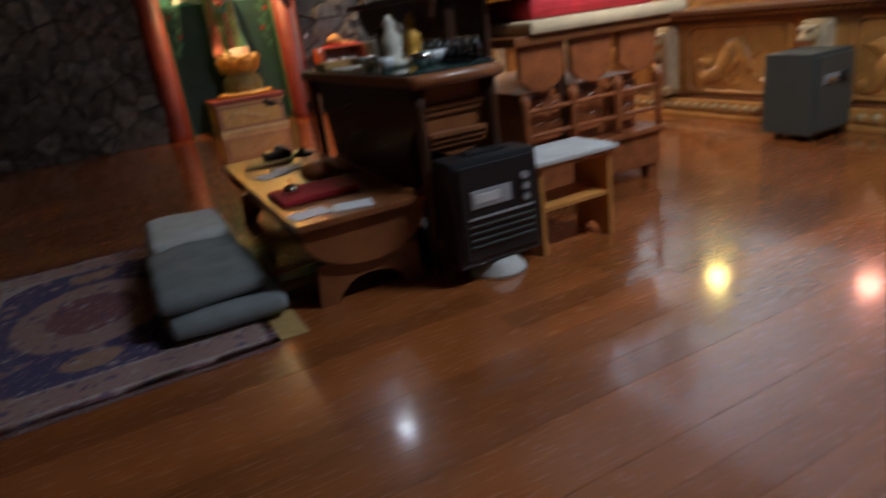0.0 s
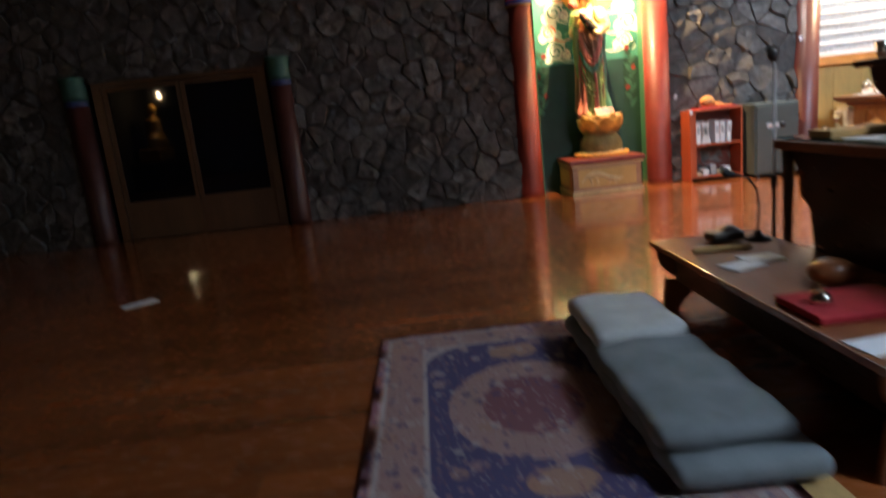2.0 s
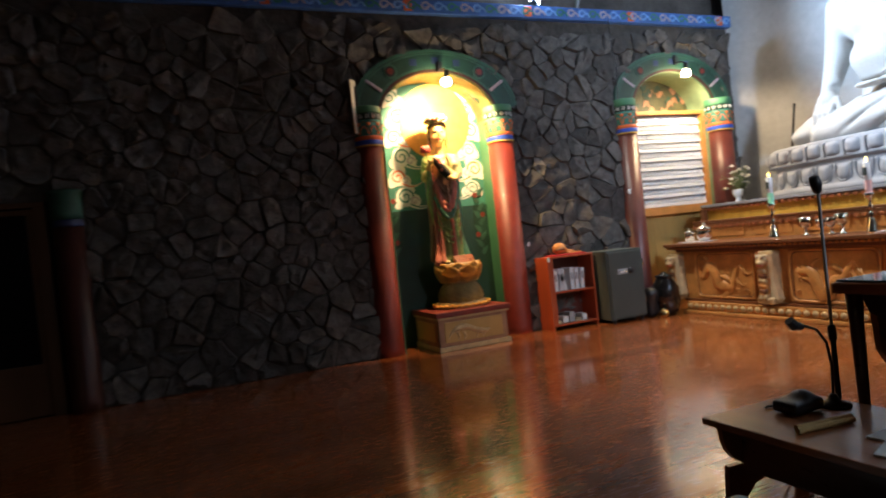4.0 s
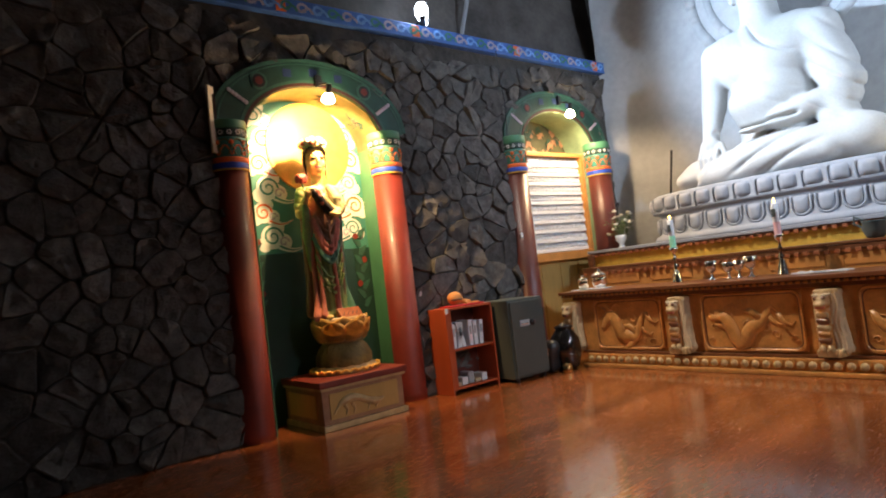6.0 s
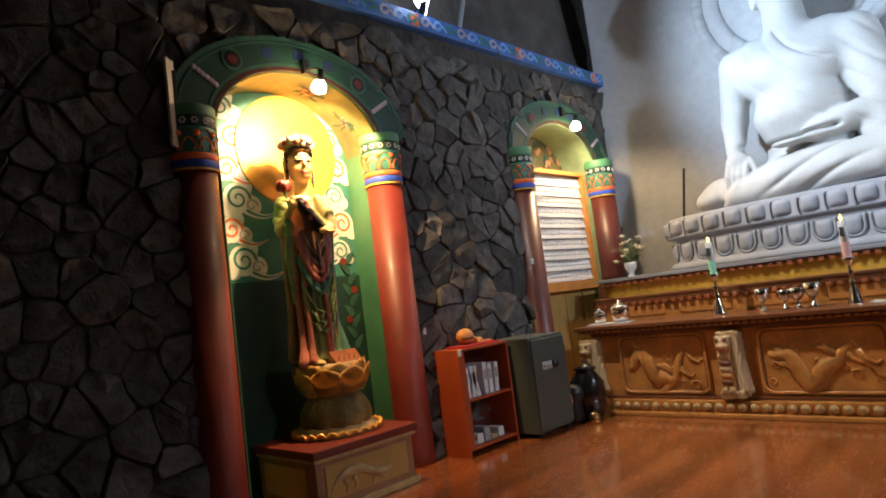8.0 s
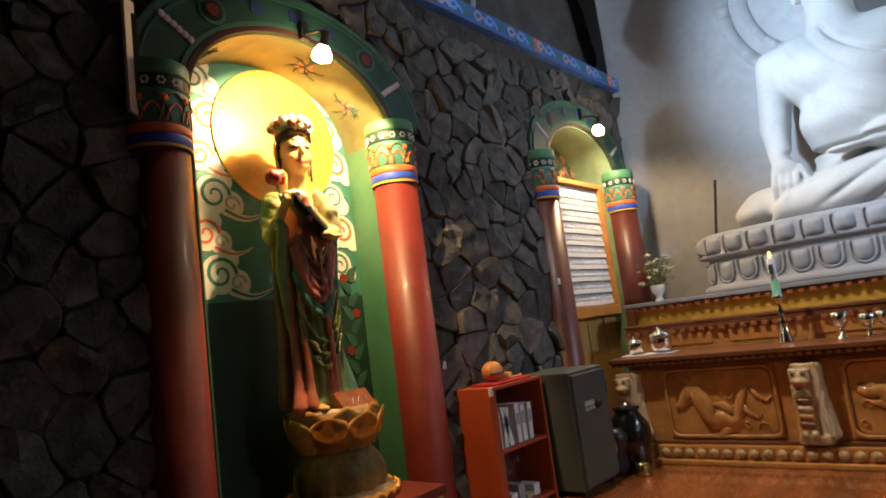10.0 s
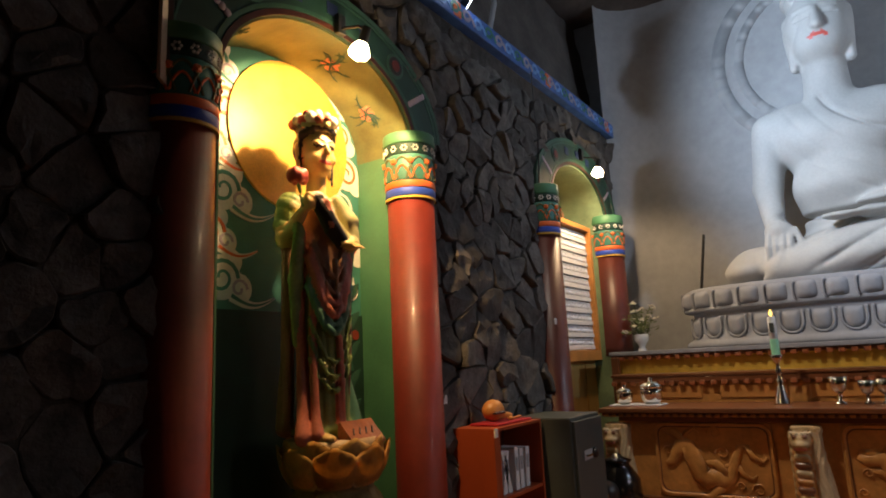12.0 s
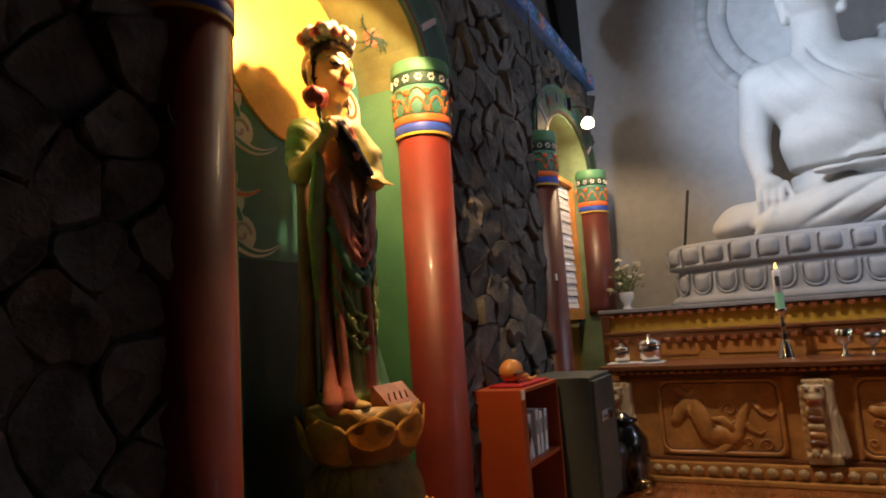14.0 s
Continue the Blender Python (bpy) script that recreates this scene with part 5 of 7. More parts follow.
W, L = 0, 1
bud = [
    # lap and knees
    (ball(B(-0.1, 0.0, 2.5), (0.62, 1.2, 0.3)), 0, W),
    (limb(B(-0.15, -1.05, 2.58), B(-0.42, 0.15, 2.62), 0.36, 0.22, (1, 1, 0.85)), 0.1, W),
    (limb(B(-0.15, 1.0, 2.5), B(-0.5, -0.1, 2.44), 0.27, 0.2, (1, 1, 0.8)), 0.1, W),
    (limb(B(-0.5, -0.75, 2.45), B(-0.55, 0.75, 2.38), 0.13, 0.12), 0.08, W),
    (ball(B(-0.25, 1.1, 2.42), (0.32, 0.24, 0.15)), 0.08, W),
    # torso
    (limb(B(0.05, -0.04, 2.8), B(0.08, -0.02, 3.6), 0.5, 0.52, (0.72, 1, 1)), 0.12, W),
    (limb(B(0.1, -0.42, 4.12), B(0.1, 0.46, 4.12), 0.34, 0.34, (0.85, 1, 1)), 0.2, W),
    (ball(B(-0.04, 0.26, 3.95), (0.26, 0.34, 0.26)), 0.2, W),
    (ball(B(-0.04, -0.22, 3.95), (0.26, 0.34, 0.26)), 0.2, W),
    (ball(B(-0.08, 0.05, 3.35), (0.34, 0.46, 0.3)), 0.12, W),
    # neck and head
    (limb(B(0.1, 0.02, 4.4), B(0.04, 0.02, 4.95), 0.26, 0.22), 0.1, W),
    (ball(B(0.02, 0.02, 5.32), (0.36, 0.35, 0.47)), 0.06, W),
    (ball(B(-0.12, 0.02, 5.08), (0.24, 0.27, 0.22)), 0.1, W),
    (limb(B(-0.34, 0.02, 5.42), B(-0.39, 0.02, 5.2), 0.035, 0.065), 0.04, W),
    (limb(B(-0.345, -0.055, 5.072), B(-0.345, 0.095, 5.072), 0.017, 0.017), 0.008, L),
    (limb(B(-0.352, -0.025, 5.088), B(-0.352, 0.065, 5.088), 0.018, 0.018), 0.008, L),
    (limb(B(-0.31, 0.06, 5.47), B(-0.24, 0.25, 5.46), 0.028, 0.018), 0.02, W),
    (limb(B(-0.31, -0.02, 5.47), B(-0.24, -0.21, 5.46), 0.028, 0.018), 0.02, W),
    (ball(B(-0.27, 0.15, 5.37), (0.05, 0.09, 0.045)), 0.02, W),
    (ball(B(-0.27, -0.11, 5.37), (0.05, 0.09, 0.045)), 0.02, W),
    (ball(B(0.1, 0.02, 5.75), (0.36, 0.35, 0.22)), 0.05, W),
    (ball(B(0.1, 0.02, 5.98), (0.2, 0.2, 0.14)), 0.05, W),
    (limb(B(0.02, 0.345, 5.45), B(-0.02, 0.315, 4.86), 0.06, 0.065, (1, 0.75, 1)), 0.07, W),
    (limb(B(0.02, -0.305, 5.45), B(-0.02, -0.275, 4.86), 0.06, 0.065, (1, 0.75, 1)), 0.07, W),
    # right arm reaching down to the ground, with fingers
    (limb(B(0.05, 0.68, 4.18), B(0.0, 0.79, 3.45), 0.21, 0.165), 0.05, W),
    (limb(B(0.0, 0.79, 3.45), B(-0.32, 0.74, 2.95), 0.165, 0.11), 0.04, W),
    (ball(B(-0.43, 0.7, 2.84), (0.1, 0.15, 0.13)), 0.04, W),
    # left sleeve and forearm across the lap
    (limb(B(0.05, -0.68, 4.1), B(0.02, -0.88, 3.35), 0.27, 0.27), 0.08, W),
    (limb(B(0.0, -0.86, 3.2), B(-0.42, -0.12, 2.98), 0.2, 0.1), 0.08, W),
    (ball(B(-0.46, 0.06, 2.94), (0.13, 0.22, 0.06)), 0.04, W),
    (limb(B(0.0, -0.85, 3.2), B(-0.1, -0.8, 2.7), 0.22, 0.25), 0.1, W),
]
for i in range(4):
    u = 0.58 + 0.075 * i
    bud.append((limb(B(-0.48, u, 2.8), B(-0.56, u + 0.01, 2.66), 0.04, 0.036), 0.012, W))
    bud.append((limb(B(-0.56, u + 0.01, 2.66), B(-0.57, u + 0.015, 2.5 + 0.025 * abs(i - 1.5)), 0.036, 0.028), 0.01, W))
bud.append((limb(B(-0.45, 0.54, 2.84), B(-0.52, 0.47, 2.66), 0.042, 0.032), 0.015, W))
# folds fanned out in front of the shins
for i in range(8):
    u = 0.72 - 0.15 * i
    q = [B(-0.5, u, 2.62), B(-0.6, u - 0.02, 2.5), B(-0.61, u + 0.05, 2.38), B(-0.58, u + 0.16, 2.3)]
    for a, b in zip(q, q[1:]):
        bud.append((limb(a, b, 0.034, 0.03), 0.045, W))


def robe(g):
    x, u, z = g[..., 0] - 7.42, g[..., 1] - CY, g[..., 2]

    def crease(phase):
        return (1 - np.abs(np.sin(phase))) ** 2.2
    lap = np.clip((2.95 - z) / 0.1, 0, 1) * np.clip((z - 2.25) / 0.05, 0, 1) * np.clip((0.5 - u) / 0.3, 0, 1) * np.clip((u + 0.9) / 0.4, 0, 1)
    sleeve = np.clip((-u - 0.52) / 0.12, 0, 1) * np.clip((z - 2.8) / 0.1, 0, 1) * np.clip((4.3 - z) / 0.25, 0, 1)
    # drapery hangs in arcs from the left shoulder
    hang = np.sqrt((u + 0.75) ** 2 + (z - 4.75) ** 2)
    cover = np.clip((hang - 0.95) / 0.15, 0, 1) * np.clip((1.75 - hang) / 0.1, 0, 1) * np.clip((z - 3.0) / 0.12, 0, 1) * np.clip((0.62 - u) / 0.1, 0, 1) * np.clip((u + 0.55) / 0.15, 0, 1) * np.clip((0.2 - x) / 0.1, 0, 1)
    hair = np.clip((z - 5.62) / 0.04, 0, 1)
    fold = 0.013 * crease(14 * hang + 0.6 * np.sin(4 * u)) * cover
    fold = fold + 0.038 * crease(11 * (z - 0.9 * u) + 1.1 * np.sin(2.3 * z)) * sleeve
    fold = fold + 0.036 * crease(11 * z + 3.2 * u + 1.2 * np.sin(2.5 * u)) * lap
    # hem of the robe across the chest
    front = np.clip((0.1 - x) / 0.1, 0, 1) * np.clip((z - 3.85) / 0.05, 0, 1) * np.clip((4.5 - z) / 0.1, 0, 1)
    fold = fold + 0.045 * np.exp(-((hang - 0.93) / 0.022) ** 2) * front
    # crease between belly and lap, and the closed eyes
    fold = fold + 0.09 * np.exp(-((z - 3.0 - 0.12 * (u - 0.1) ** 2) / 0.03) ** 2) * np.clip((0.6 - np.abs(u - 0.1)) / 0.1, 0, 1)
    for e in (0.15, -0.11):
        fold = fold + 0.03 * np.exp(-((z - 5.355 + 0.4 * (u - e) ** 2) / 0.014) ** 2) * np.clip((0.1 - np.abs(u - e)) / 0.03, 0, 1) * np.clip((-0.1 - x) / 0.05, 0, 1)
    return fold + 0.02 * np.sin(40 * u) * np.sin(40 * z) * hair


ob = sculpted("great_seated_statue", bud, (6.62, 6.25, 2.24), (8.02, 9.45, 6.2), 0.021, [M["whitestone"], M["lips"]], robe)
tagged(ob, "huge white stone seated Buddha statue on a lotus throne", "statue")


def ring(r, width, depth, name, label):
    bm = bmesh.new()
    n = 96
    for i in range(n):
        a, b = 2 * math.pi * i / n, 2 * math.pi * (i + 1) / n
        q = [(CY + rr * math.cos(t), 5.35 + rr * math.sin(t)) for rr, t in ((r, a), (r + width, a), (r + width, b), (r, b))]
        prism(q, "x", 8.05 - depth, 8.05, bm)
    bmesh.ops.remove_doubles(bm, verts=bm.verts, dist=0.0005)
    return part(name, bm, M["plaster"], hal, label, True)


hal = thing("wall_halo", (8.04, CY, 5.35), "round halo rings in low plaster relief on the wall", "halo")
ring(1.17, 0.17, 0.012, "outer_ring", "")
ring(0.93, 0.12, 0.01, "inner_ring", "")

# ---- on the altar ----
def candle(y, wax, kind):
    t = thing("altar_candle", (5.74, y, 1.03), "%s electric candle on a turned brass candlestick" % kind, "candle", "candles on the altar")
    part("stick", lathe([(0.075, 0), (0.07, 0.012), (0.05, 0.09), (0.03, 0.16), (0.02, 0.18), (0.036, 0.205), (0.02, 0.23), (0.016, 0.27), (0.034, 0.3), (0.018, 0.33), (0.016, 0.38), (0.05, 0.42), (0.052, 0.45), (0.04, 0.455)], (5.74, y, 1.03), 22), M["chrome"], t, "polished metal candlestick", True)
    c = part("candle_body", lathe([(0.036, 0.455), (0.036, 0.8), (0.03, 0.812), (0.0, 0.815)], (5.74, y, 1.03), 18), M["paper"], t, "white candle shaft", True)
    part("coloured_foot", lathe([(0.0375, 0.456), (0.0375, 0.6)], (5.74, y, 1.03), 18), wax, c, "%s lower half" % kind)
    part("print_mark", boxed(5.69, 5.705, y - 0.02, y + 0.02, 1.69, 1.78), M["safe"], c, "dark printed mark")
    part("flame", lathe([(0.0, 0.815), (0.014, 0.83), (0.012, 0.85), (0.0, 0.88)], (5.74, y, 1.03), 10), M["flame"], t, "small glowing electric flame", True)


candle(8.6, M["candlegreen"], "green")
candle(7.3, M["candlepink"], "pink")


def goblet(y, s):
    t = thing("offering_goblet", (5.75, y, 1.03), "polished metal offering goblet on the altar", "goblet", "offering goblets on the altar")
    part("cup", lathe([(0.02 * s, 0.09 * s), (0.055 * s, 0.12 * s), (0.072 * s, 0.17 * s), (0.075 * s, 0.235 * s), (0.07 * s, 0.235 * s), (0.06 * s, 0.15 * s), (0.0, 0.13 * s)], (5.75, y, 1.03), 20), M["chrome"], t, smooth=True)
    part("stem", lathe([(0.055 * s, 0), (0.05 * s, 0.01), (0.018 * s, 0.03 * s), (0.016 * s, 0.09 * s)], (5.75, y, 1.03), 18), M["chrome"], t, smooth=True)


for y, s in ((8.14, 1.0), (7.93, 0.85), (7.8, 0.9), (7.66, 1.05)):
    goblet(y, s)
for y, s, x in ((10.08, 0.75, 5.7), (9.8, 1.0, 5.72)):
    t = thing("rice_pot", (x, y, 1.03), "polished metal lidded offering pot on a white mat", "pot", "offering pots on the altar")
    part("bowl", lathe([(0.06 * s, 0.012), (0.1 * s, 0.05 * s), (0.115 * s, 0.13 * s), (0.11 * s, 0.17 * s)], (x, y, 1.03), 24), M["chrome"], t, smooth=True)
    part("lid", lathe([(0.12 * s, 0.17 * s), (0.11 * s, 0.2 * s), (0.05 * s, 0.235 * s), (0.02 * s, 0.24 * s), (0.025 * s, 0.27 * s), (0.0, 0.285 * s)], (x, y, 1.03), 24), M["chrome"], t, "domed metal lid", True)
    part("mat", boxed(x - 0.13, x + 0.13, y - 0.13, y + 0.13, 1.031, 1.04, 0.003), M["paper"], t, "thin white mat")
t = thing("white_napkin", (5.72, 6.85, 1.03), "crumpled white cloth lying on the altar top", "cloth")
bm = bmesh.new()
g = [[bm.verts.new((5.55 + 0.3 * i / 10, 6.6 + 0.55 * j / 14, 1.036 + 0.03 * abs(noise.noise(Vector((i * 0.4, j * 0.4, 1)))))) for i in range(11)] for j in range(15)]
for j in range(14):
    for i in range(10):
        bm.faces.new((g[j][i], g[j][i + 1], g[j + 1][i + 1], g[j + 1][i]))
bmesh.ops.solidify(bm, geom=bm.faces[:], thickness=0.004)
part("cloth", bm, M["paper"], t, smooth=True)
t = thing("incense_holder", (6.2, 6.55, 1.33), "dark metal incense burner standing on the second step", "incense burner")
part("bowl", lathe([(0.07, 0), (0.09, 0.02), (0.12, 0.1), (0.11, 0.17), (0.125, 0.19)], (6.2, 6.5, 1.33), 22), M["safe"], t, smooth=True)
for s in (-1, 1):
    part("ear_handle", tube([(6.2, 6.5 + s * 0.11, 1.45), (6.2, 6.5 + s * 0.19, 1.5), (6.2, 6.5 + s * 0.18, 1.58), (6.2, 6.5 + s * 0.1, 1.53)], 0.014, 8), M["safe"], t)
t = thing("flower_vase", (7.05, 10.29, 1.585), "white porcelain vase with cream and white flowers", "vase")
part("vase", lathe([(0.06, 0), (0.055, 0.015), (0.035, 0.05), (0.055, 0.09), (0.085, 0.13), (0.09, 0.2), (0.075, 0.21), (0.07, 0.13), (0.0, 0.11)], (7.0, 10.24, 1.585), 22), M["porcelain"], t, smooth=True)
rr = random.Random(8)
stems, blooms, leaves = bmesh.new(), bmesh.new(), bmesh.new()
for i in range(34):
    a, r, hgt = rr.uniform(0, 6.28), rr.uniform(0.05, 0.33), rr.uniform(0.16, 0.5)
    tip = Vector((7.0 + r * math.cos(a) * 0.8, 10.24 + r * math.sin(a) * 0.75, 1.78 + hgt - 0.6 * r))
    tip.y = min(tip.y, 10.52)
    tube([(7.0, 10.24, 1.74), (Vector((7.0, 10.24, 1.74)) + tip) / 2 + Vector((0, 0, 0.05)), tip], 0.004, 4, stems)
    if i % 2 == 0:
        for k in range(7):
            q = tip + Vector((rr.uniform(-1, 1), rr.uniform(-1, 1), rr.uniform(-0.4, 0.6))) * 0.03
            bmesh.ops.create_icosphere(blooms, subdivisions=1, radius=rr.uniform(0.012, 0.022), matrix=Matrix.Translation(q) @ Matrix.Diagonal((1, 1, 0.6, 1)))
    for k in range(4):
        c = Vector((7.0, 10.24, 1.78)).lerp(tip, rr.uniform(0.3, 1)) + Vector((rr.uniform(-1, 1), rr.uniform(-1, 1), rr.uniform(-1, 1))) * 0.03
        d = Vector((rr.uniform(-1, 1), rr.uniform(-1, 1), rr.uniform(-0.3, 0.8))).normalized()
        s = d.orthogonal().normalized() * 0.014
        leaves.faces.new([leaves.verts.new(p) for p in (c, c + d * 0.035 + s, c + d * 0.075, c + d * 0.035 - s)])
part("stem", stems, M["leaf"], t)["kind"] = "stuff"
part("blossom", blooms, M["petal"], t, "cream and white blossoms", True)["kind"] = "stuff"
part("leaf", leaves, M["leaf"], t)["kind"] = "stuff"
t = thing("incense_stick", (7.5, 9.5, 1.585), "thin black rod leaning against the plaster wall", "rod")
part("rod", tube([(7.5, 9.68, 1.585), (7.52, 9.46, 3.03)], 0.018, 8), M["plastic"], t)
t = thing("place_card", (6.9, 8.35, 2.3), "small white card lying on the lotus throne", "card")
part("card", boxed(6.80, 6.86, 7.95, 8.08, 2.28, 2.32, 0.004), M["paper"], t)

# ---- floodlights, cable, pipe ----
def flood(name, p, aim, hang, label, dome=False):
    t = thing(name, p, label, "floodlight")
    m = look(p, aim)
    b = boxed(-0.14, 0.14, -0.1, 0.1, -0.03, 0.05, 0.012)
    bmesh.ops.transform(b, matrix=m, verts=b.verts)
    part("housing", b, M["plastic"], t)
    b = boxed(-0.12, 0.12, -0.085, 0.085, -0.04, -0.032)
    bmesh.ops.transform(b, matrix=m, verts=b.verts)
    part("lit_panel", b, M["flood"], t, "bright cool white lamp panel")
    if dome:
        part("bulb", lathe([(0.0, -0.12), (0.06, -0.1), (0.085, -0.03), (0.085, 0.05), (0.05, 0.11), (0.0, 0.12)], (p[0] - 0.07, p[1] - 0.04, p[2] + 0.03), 20), M["flood"], t, "bright cool white bulb", True)
    part("yoke", tube([p, (p[0], hang[1], (p[2] + hang[2]) / 2), hang], 0.014, 8), M["plastic"], t)


flood("floodlight", (3.6, 10.46, 4.92), (7.4, 7.3, 4.0), (3.6, 10.7, 4.8), "cool white floodlight on the frieze ledge", True)
flood("floodlight", (5.36, 3.2, 4.72), (7.6, 8.2, 4.2), (5.3, 3.2, 6.75), "cool white floodlight hung from the ceiling")
# invented tube fixture for the soft fill, kept out of view
x, y, z = 3.2, 1.0, 3.6
t = thing("hanging_lamp", (x, y, z), "added long white tube lamp out of view, filling the rug side", "ceiling lamp")
part("housing", boxed(x - 0.65, x + 0.65, y - 0.17, y + 0.17, z + 0.03, z + 0.11, 0.01), M["white"], t)
part("diffuser", boxed(x - 0.6, x + 0.6, y - 0.13, y + 0.13, z + 0.005, z + 0.03), M["tube"], t, "glowing diffuser")
for dx in (-0.5, 0.5):
    part("hanger", tube([(x + dx, y, z + 0.11), (x + dx, y, 6.95)], 0.006, 6), M["plastic"], t)
# invented fixture for the added fill over the floor, never in view
flood("floodlight", (3.0, 1.36, 4.38), (3.0, 6.5, 0), (3.0, 1.36, 6.9), "added white spotlight out of view, filling the floor before the altar")
flood("floodlight", (3.46, 10.1, 6.34), (5.2, 7.2, 0.4), (3.46, 10.1, 6.8), "white floodlight hung from the ceiling before the altar")
for y, z, m, kind in ((5.45, 2.5, "lampyellow", "yellow"), (3.5, 1.98, "lamppink", "pink")):
    t = thing("lotus_lamp", (6.7, y, 1.585), "%s glowing lotus lamp on a brass stand" % kind, "lamp", "lotus lamps on the altar step")
    part("stand", lathe([(0.1, 0), (0.09, 0.02), (0.02, 0.05), (0.018, z - 1.585 - 0.1), (0.05, z - 1.585 - 0.07)], (6.7, y, 1.585), 18), M["brass"], t, smooth=True)
    part("globe", lathe([(0.05, -0.07), (0.11, -0.02), (0.12, 0.05), (0.08, 0.12), (0.0, 0.17)], (6.7, y, z), 18), M[m], t, "glowing lotus-shaped shade", True)
t = thing("wall_cable", (4.95, 10.5, 3.4), "thin black cable running down the stone wall", "cable")
part("cable", tube([(4.9, 10.49, 4.63), (4.93, 10.5, 4.2), (4.97, 10.5, 3.9), (4.95, 10.52, 3.35)], 0.008, 6), M["plastic"], t)
t = thing("conduit_pipe", (4.6, 10.85, 4.8), "short grey conduit leaning on the upper wall", "pipe")
part("pipe", tube([(4.55, 10.85, 4.8), (4.75, 10.8, 5.5), (4.9, 10.9, 6.2)], 0.03, 8), M["greyplastic"], t)

# ---- dark doorway ----
def door_column(x):
    t = thing("door_column", (x, 10.6, 0), "dark red slim column with a green painted cap", "column", "columns of the doorway")
    part("shaft", lathe([(0.17, 0), (0.165, 0.1), (0.16, 2.05)], (x, 10.58, 0), 28), M["deepred"], t, smooth=True)
    part("blue_band", lathe([(0.165, 2.05), (0.17, 2.07), (0.17, 2.12), (0.165, 2.13)], (x, 10.58, 0), 28), M["dullblue"], t, smooth=True)
    part("green_cap", lathe([(0.168, 2.13), (0.172, 2.2), (0.168, 2.4), (0.18, 2.42), (0.18, 2.46)], (x, 10.58, 0), 28), M["archgreen"], t, smooth=True)


door_column(-5.72)
door_column(-2.74)
t = thing("door_1", (-4.2, 10.75, 0), "dark glazed wooden double door with low panels", "door", kind="structure")
fx0, fx1, zt = -5.5, -2.95, 2.3
part("door_head", boxed(fx0, fx1, 10.62, 10.76, zt, zt + 0.09, 0.008), M["doorwood"], t)
for x in (fx0, fx1 - 0.13):
    part("door_jamb", boxed(x, x + 0.13, 10.62, 10.76, 0, zt, 0.008), M["doorwood"], t)
for a, b in ((fx0 + 0.13, -4.23), (-4.23, fx1 - 0.13)):
    leaf = part("door_leaf", boxed(a + 0.005, b - 0.005, 10.67, 10.71, 0.01, 0.5), M["doorwood"], t)
    for x in (a + 0.005, b - 0.065):
        part("stile", boxed(x, x + 0.06, 10.66, 10.72, 0.5, zt - 0.01, 0.004), M["doorwood"], leaf)
    part("bottom_rail", boxed(a + 0.065, b - 0.065, 10.66, 10.72, 0.5, 0.58, 0.004), M["doorwood"], leaf)
    part("top_rail", boxed(a + 0.065, b - 0.065, 10.66, 10.72, zt - 0.07, zt - 0.01, 0.004), M["doorwood"], leaf)
    part("pane", boxed(a + 0.065, b - 0.065, 10.685, 10.695, 0.58, zt - 0.07), M["darkglass"], leaf, "dark night-black glass")
tagged(part("wall_door_back", boxed(-5.7, -2.8, 11.0, 11.1, -0.1, 2.5), M["black"]), "unlit dark space behind the door glass", "wall", kind="structure")

# lit gilded figure by the far end wall, seen mirrored in the door glass
fig = [(ball((-9.3, -0.6, 1.5), (0.3, 0.45, 0.3)), 0, 0), (limb((-9.35, -0.6, 1.5), (-9.35, -0.6, 2.1), 0.28, 0.24), 0.1, 0), (ball((-9.3, -0.6, 2.5), (0.16, 0.15, 0.2)), 0.05, 0), (slab((-9.4, -0.6, 1.1), (0.35, 0.6, 0.2), 0.05), 0.02, 0)]
ob = sculpted("gilded_statue", fig, (-9.9, -1.4, 0.86), (-8.9, 0.2, 2.8), 0.03, [M["gold"]])
tagged(ob, "small gilded seated statue near the end wall", "statue")
t = thing("side_altar", (-9.4, -0.6, 0), "dark wooden side altar carrying a gilded statue", "altar")
part("cabinet", boxed(-9.95, -8.9, -1.4, 0.2, 0, 0.82, 0.01), M["darkwood"], t)
part("top", boxed(-9.97, -8.85, -1.45, 0.25, 0.82, 0.87, 0.008), M["brownwood"], t)
t = thing("side_altar_lamp", (-9.0, -0.6, 3.0), "small glowing bulb over the side altar", "lamp")
part("bulb", lathe([(0.0, -0.05), (0.04, -0.03), (0.045, 0.0), (0.02, 0.05)], (-9.0, -0.6, 3.0), 14), M["bulb"], t, smooth=True)
part("cord", tube([(-9.0, -0.6, 3.05), (-9.0, -0.6, 6.95)], 0.006, 6), M["plastic"], t)
t = thing("paper_sheet", (-3.5, 6.6, 0), "white sheet of paper lying on the floor", "paper")
b = boxed(-0.15, 0.15, -0.105, 0.105, 0.001, 0.003)
bmesh.ops.transform(b, matrix=pose(-3.5, 6.6, 0.001, 0, 0, 40), verts=b.verts)
part("sheet", b, M["paper"], t)

# ---- rug, mat, cushions ----
RX0, RX1, RY0, RY1 = -1.17, 0.39, 2.64, 4.87


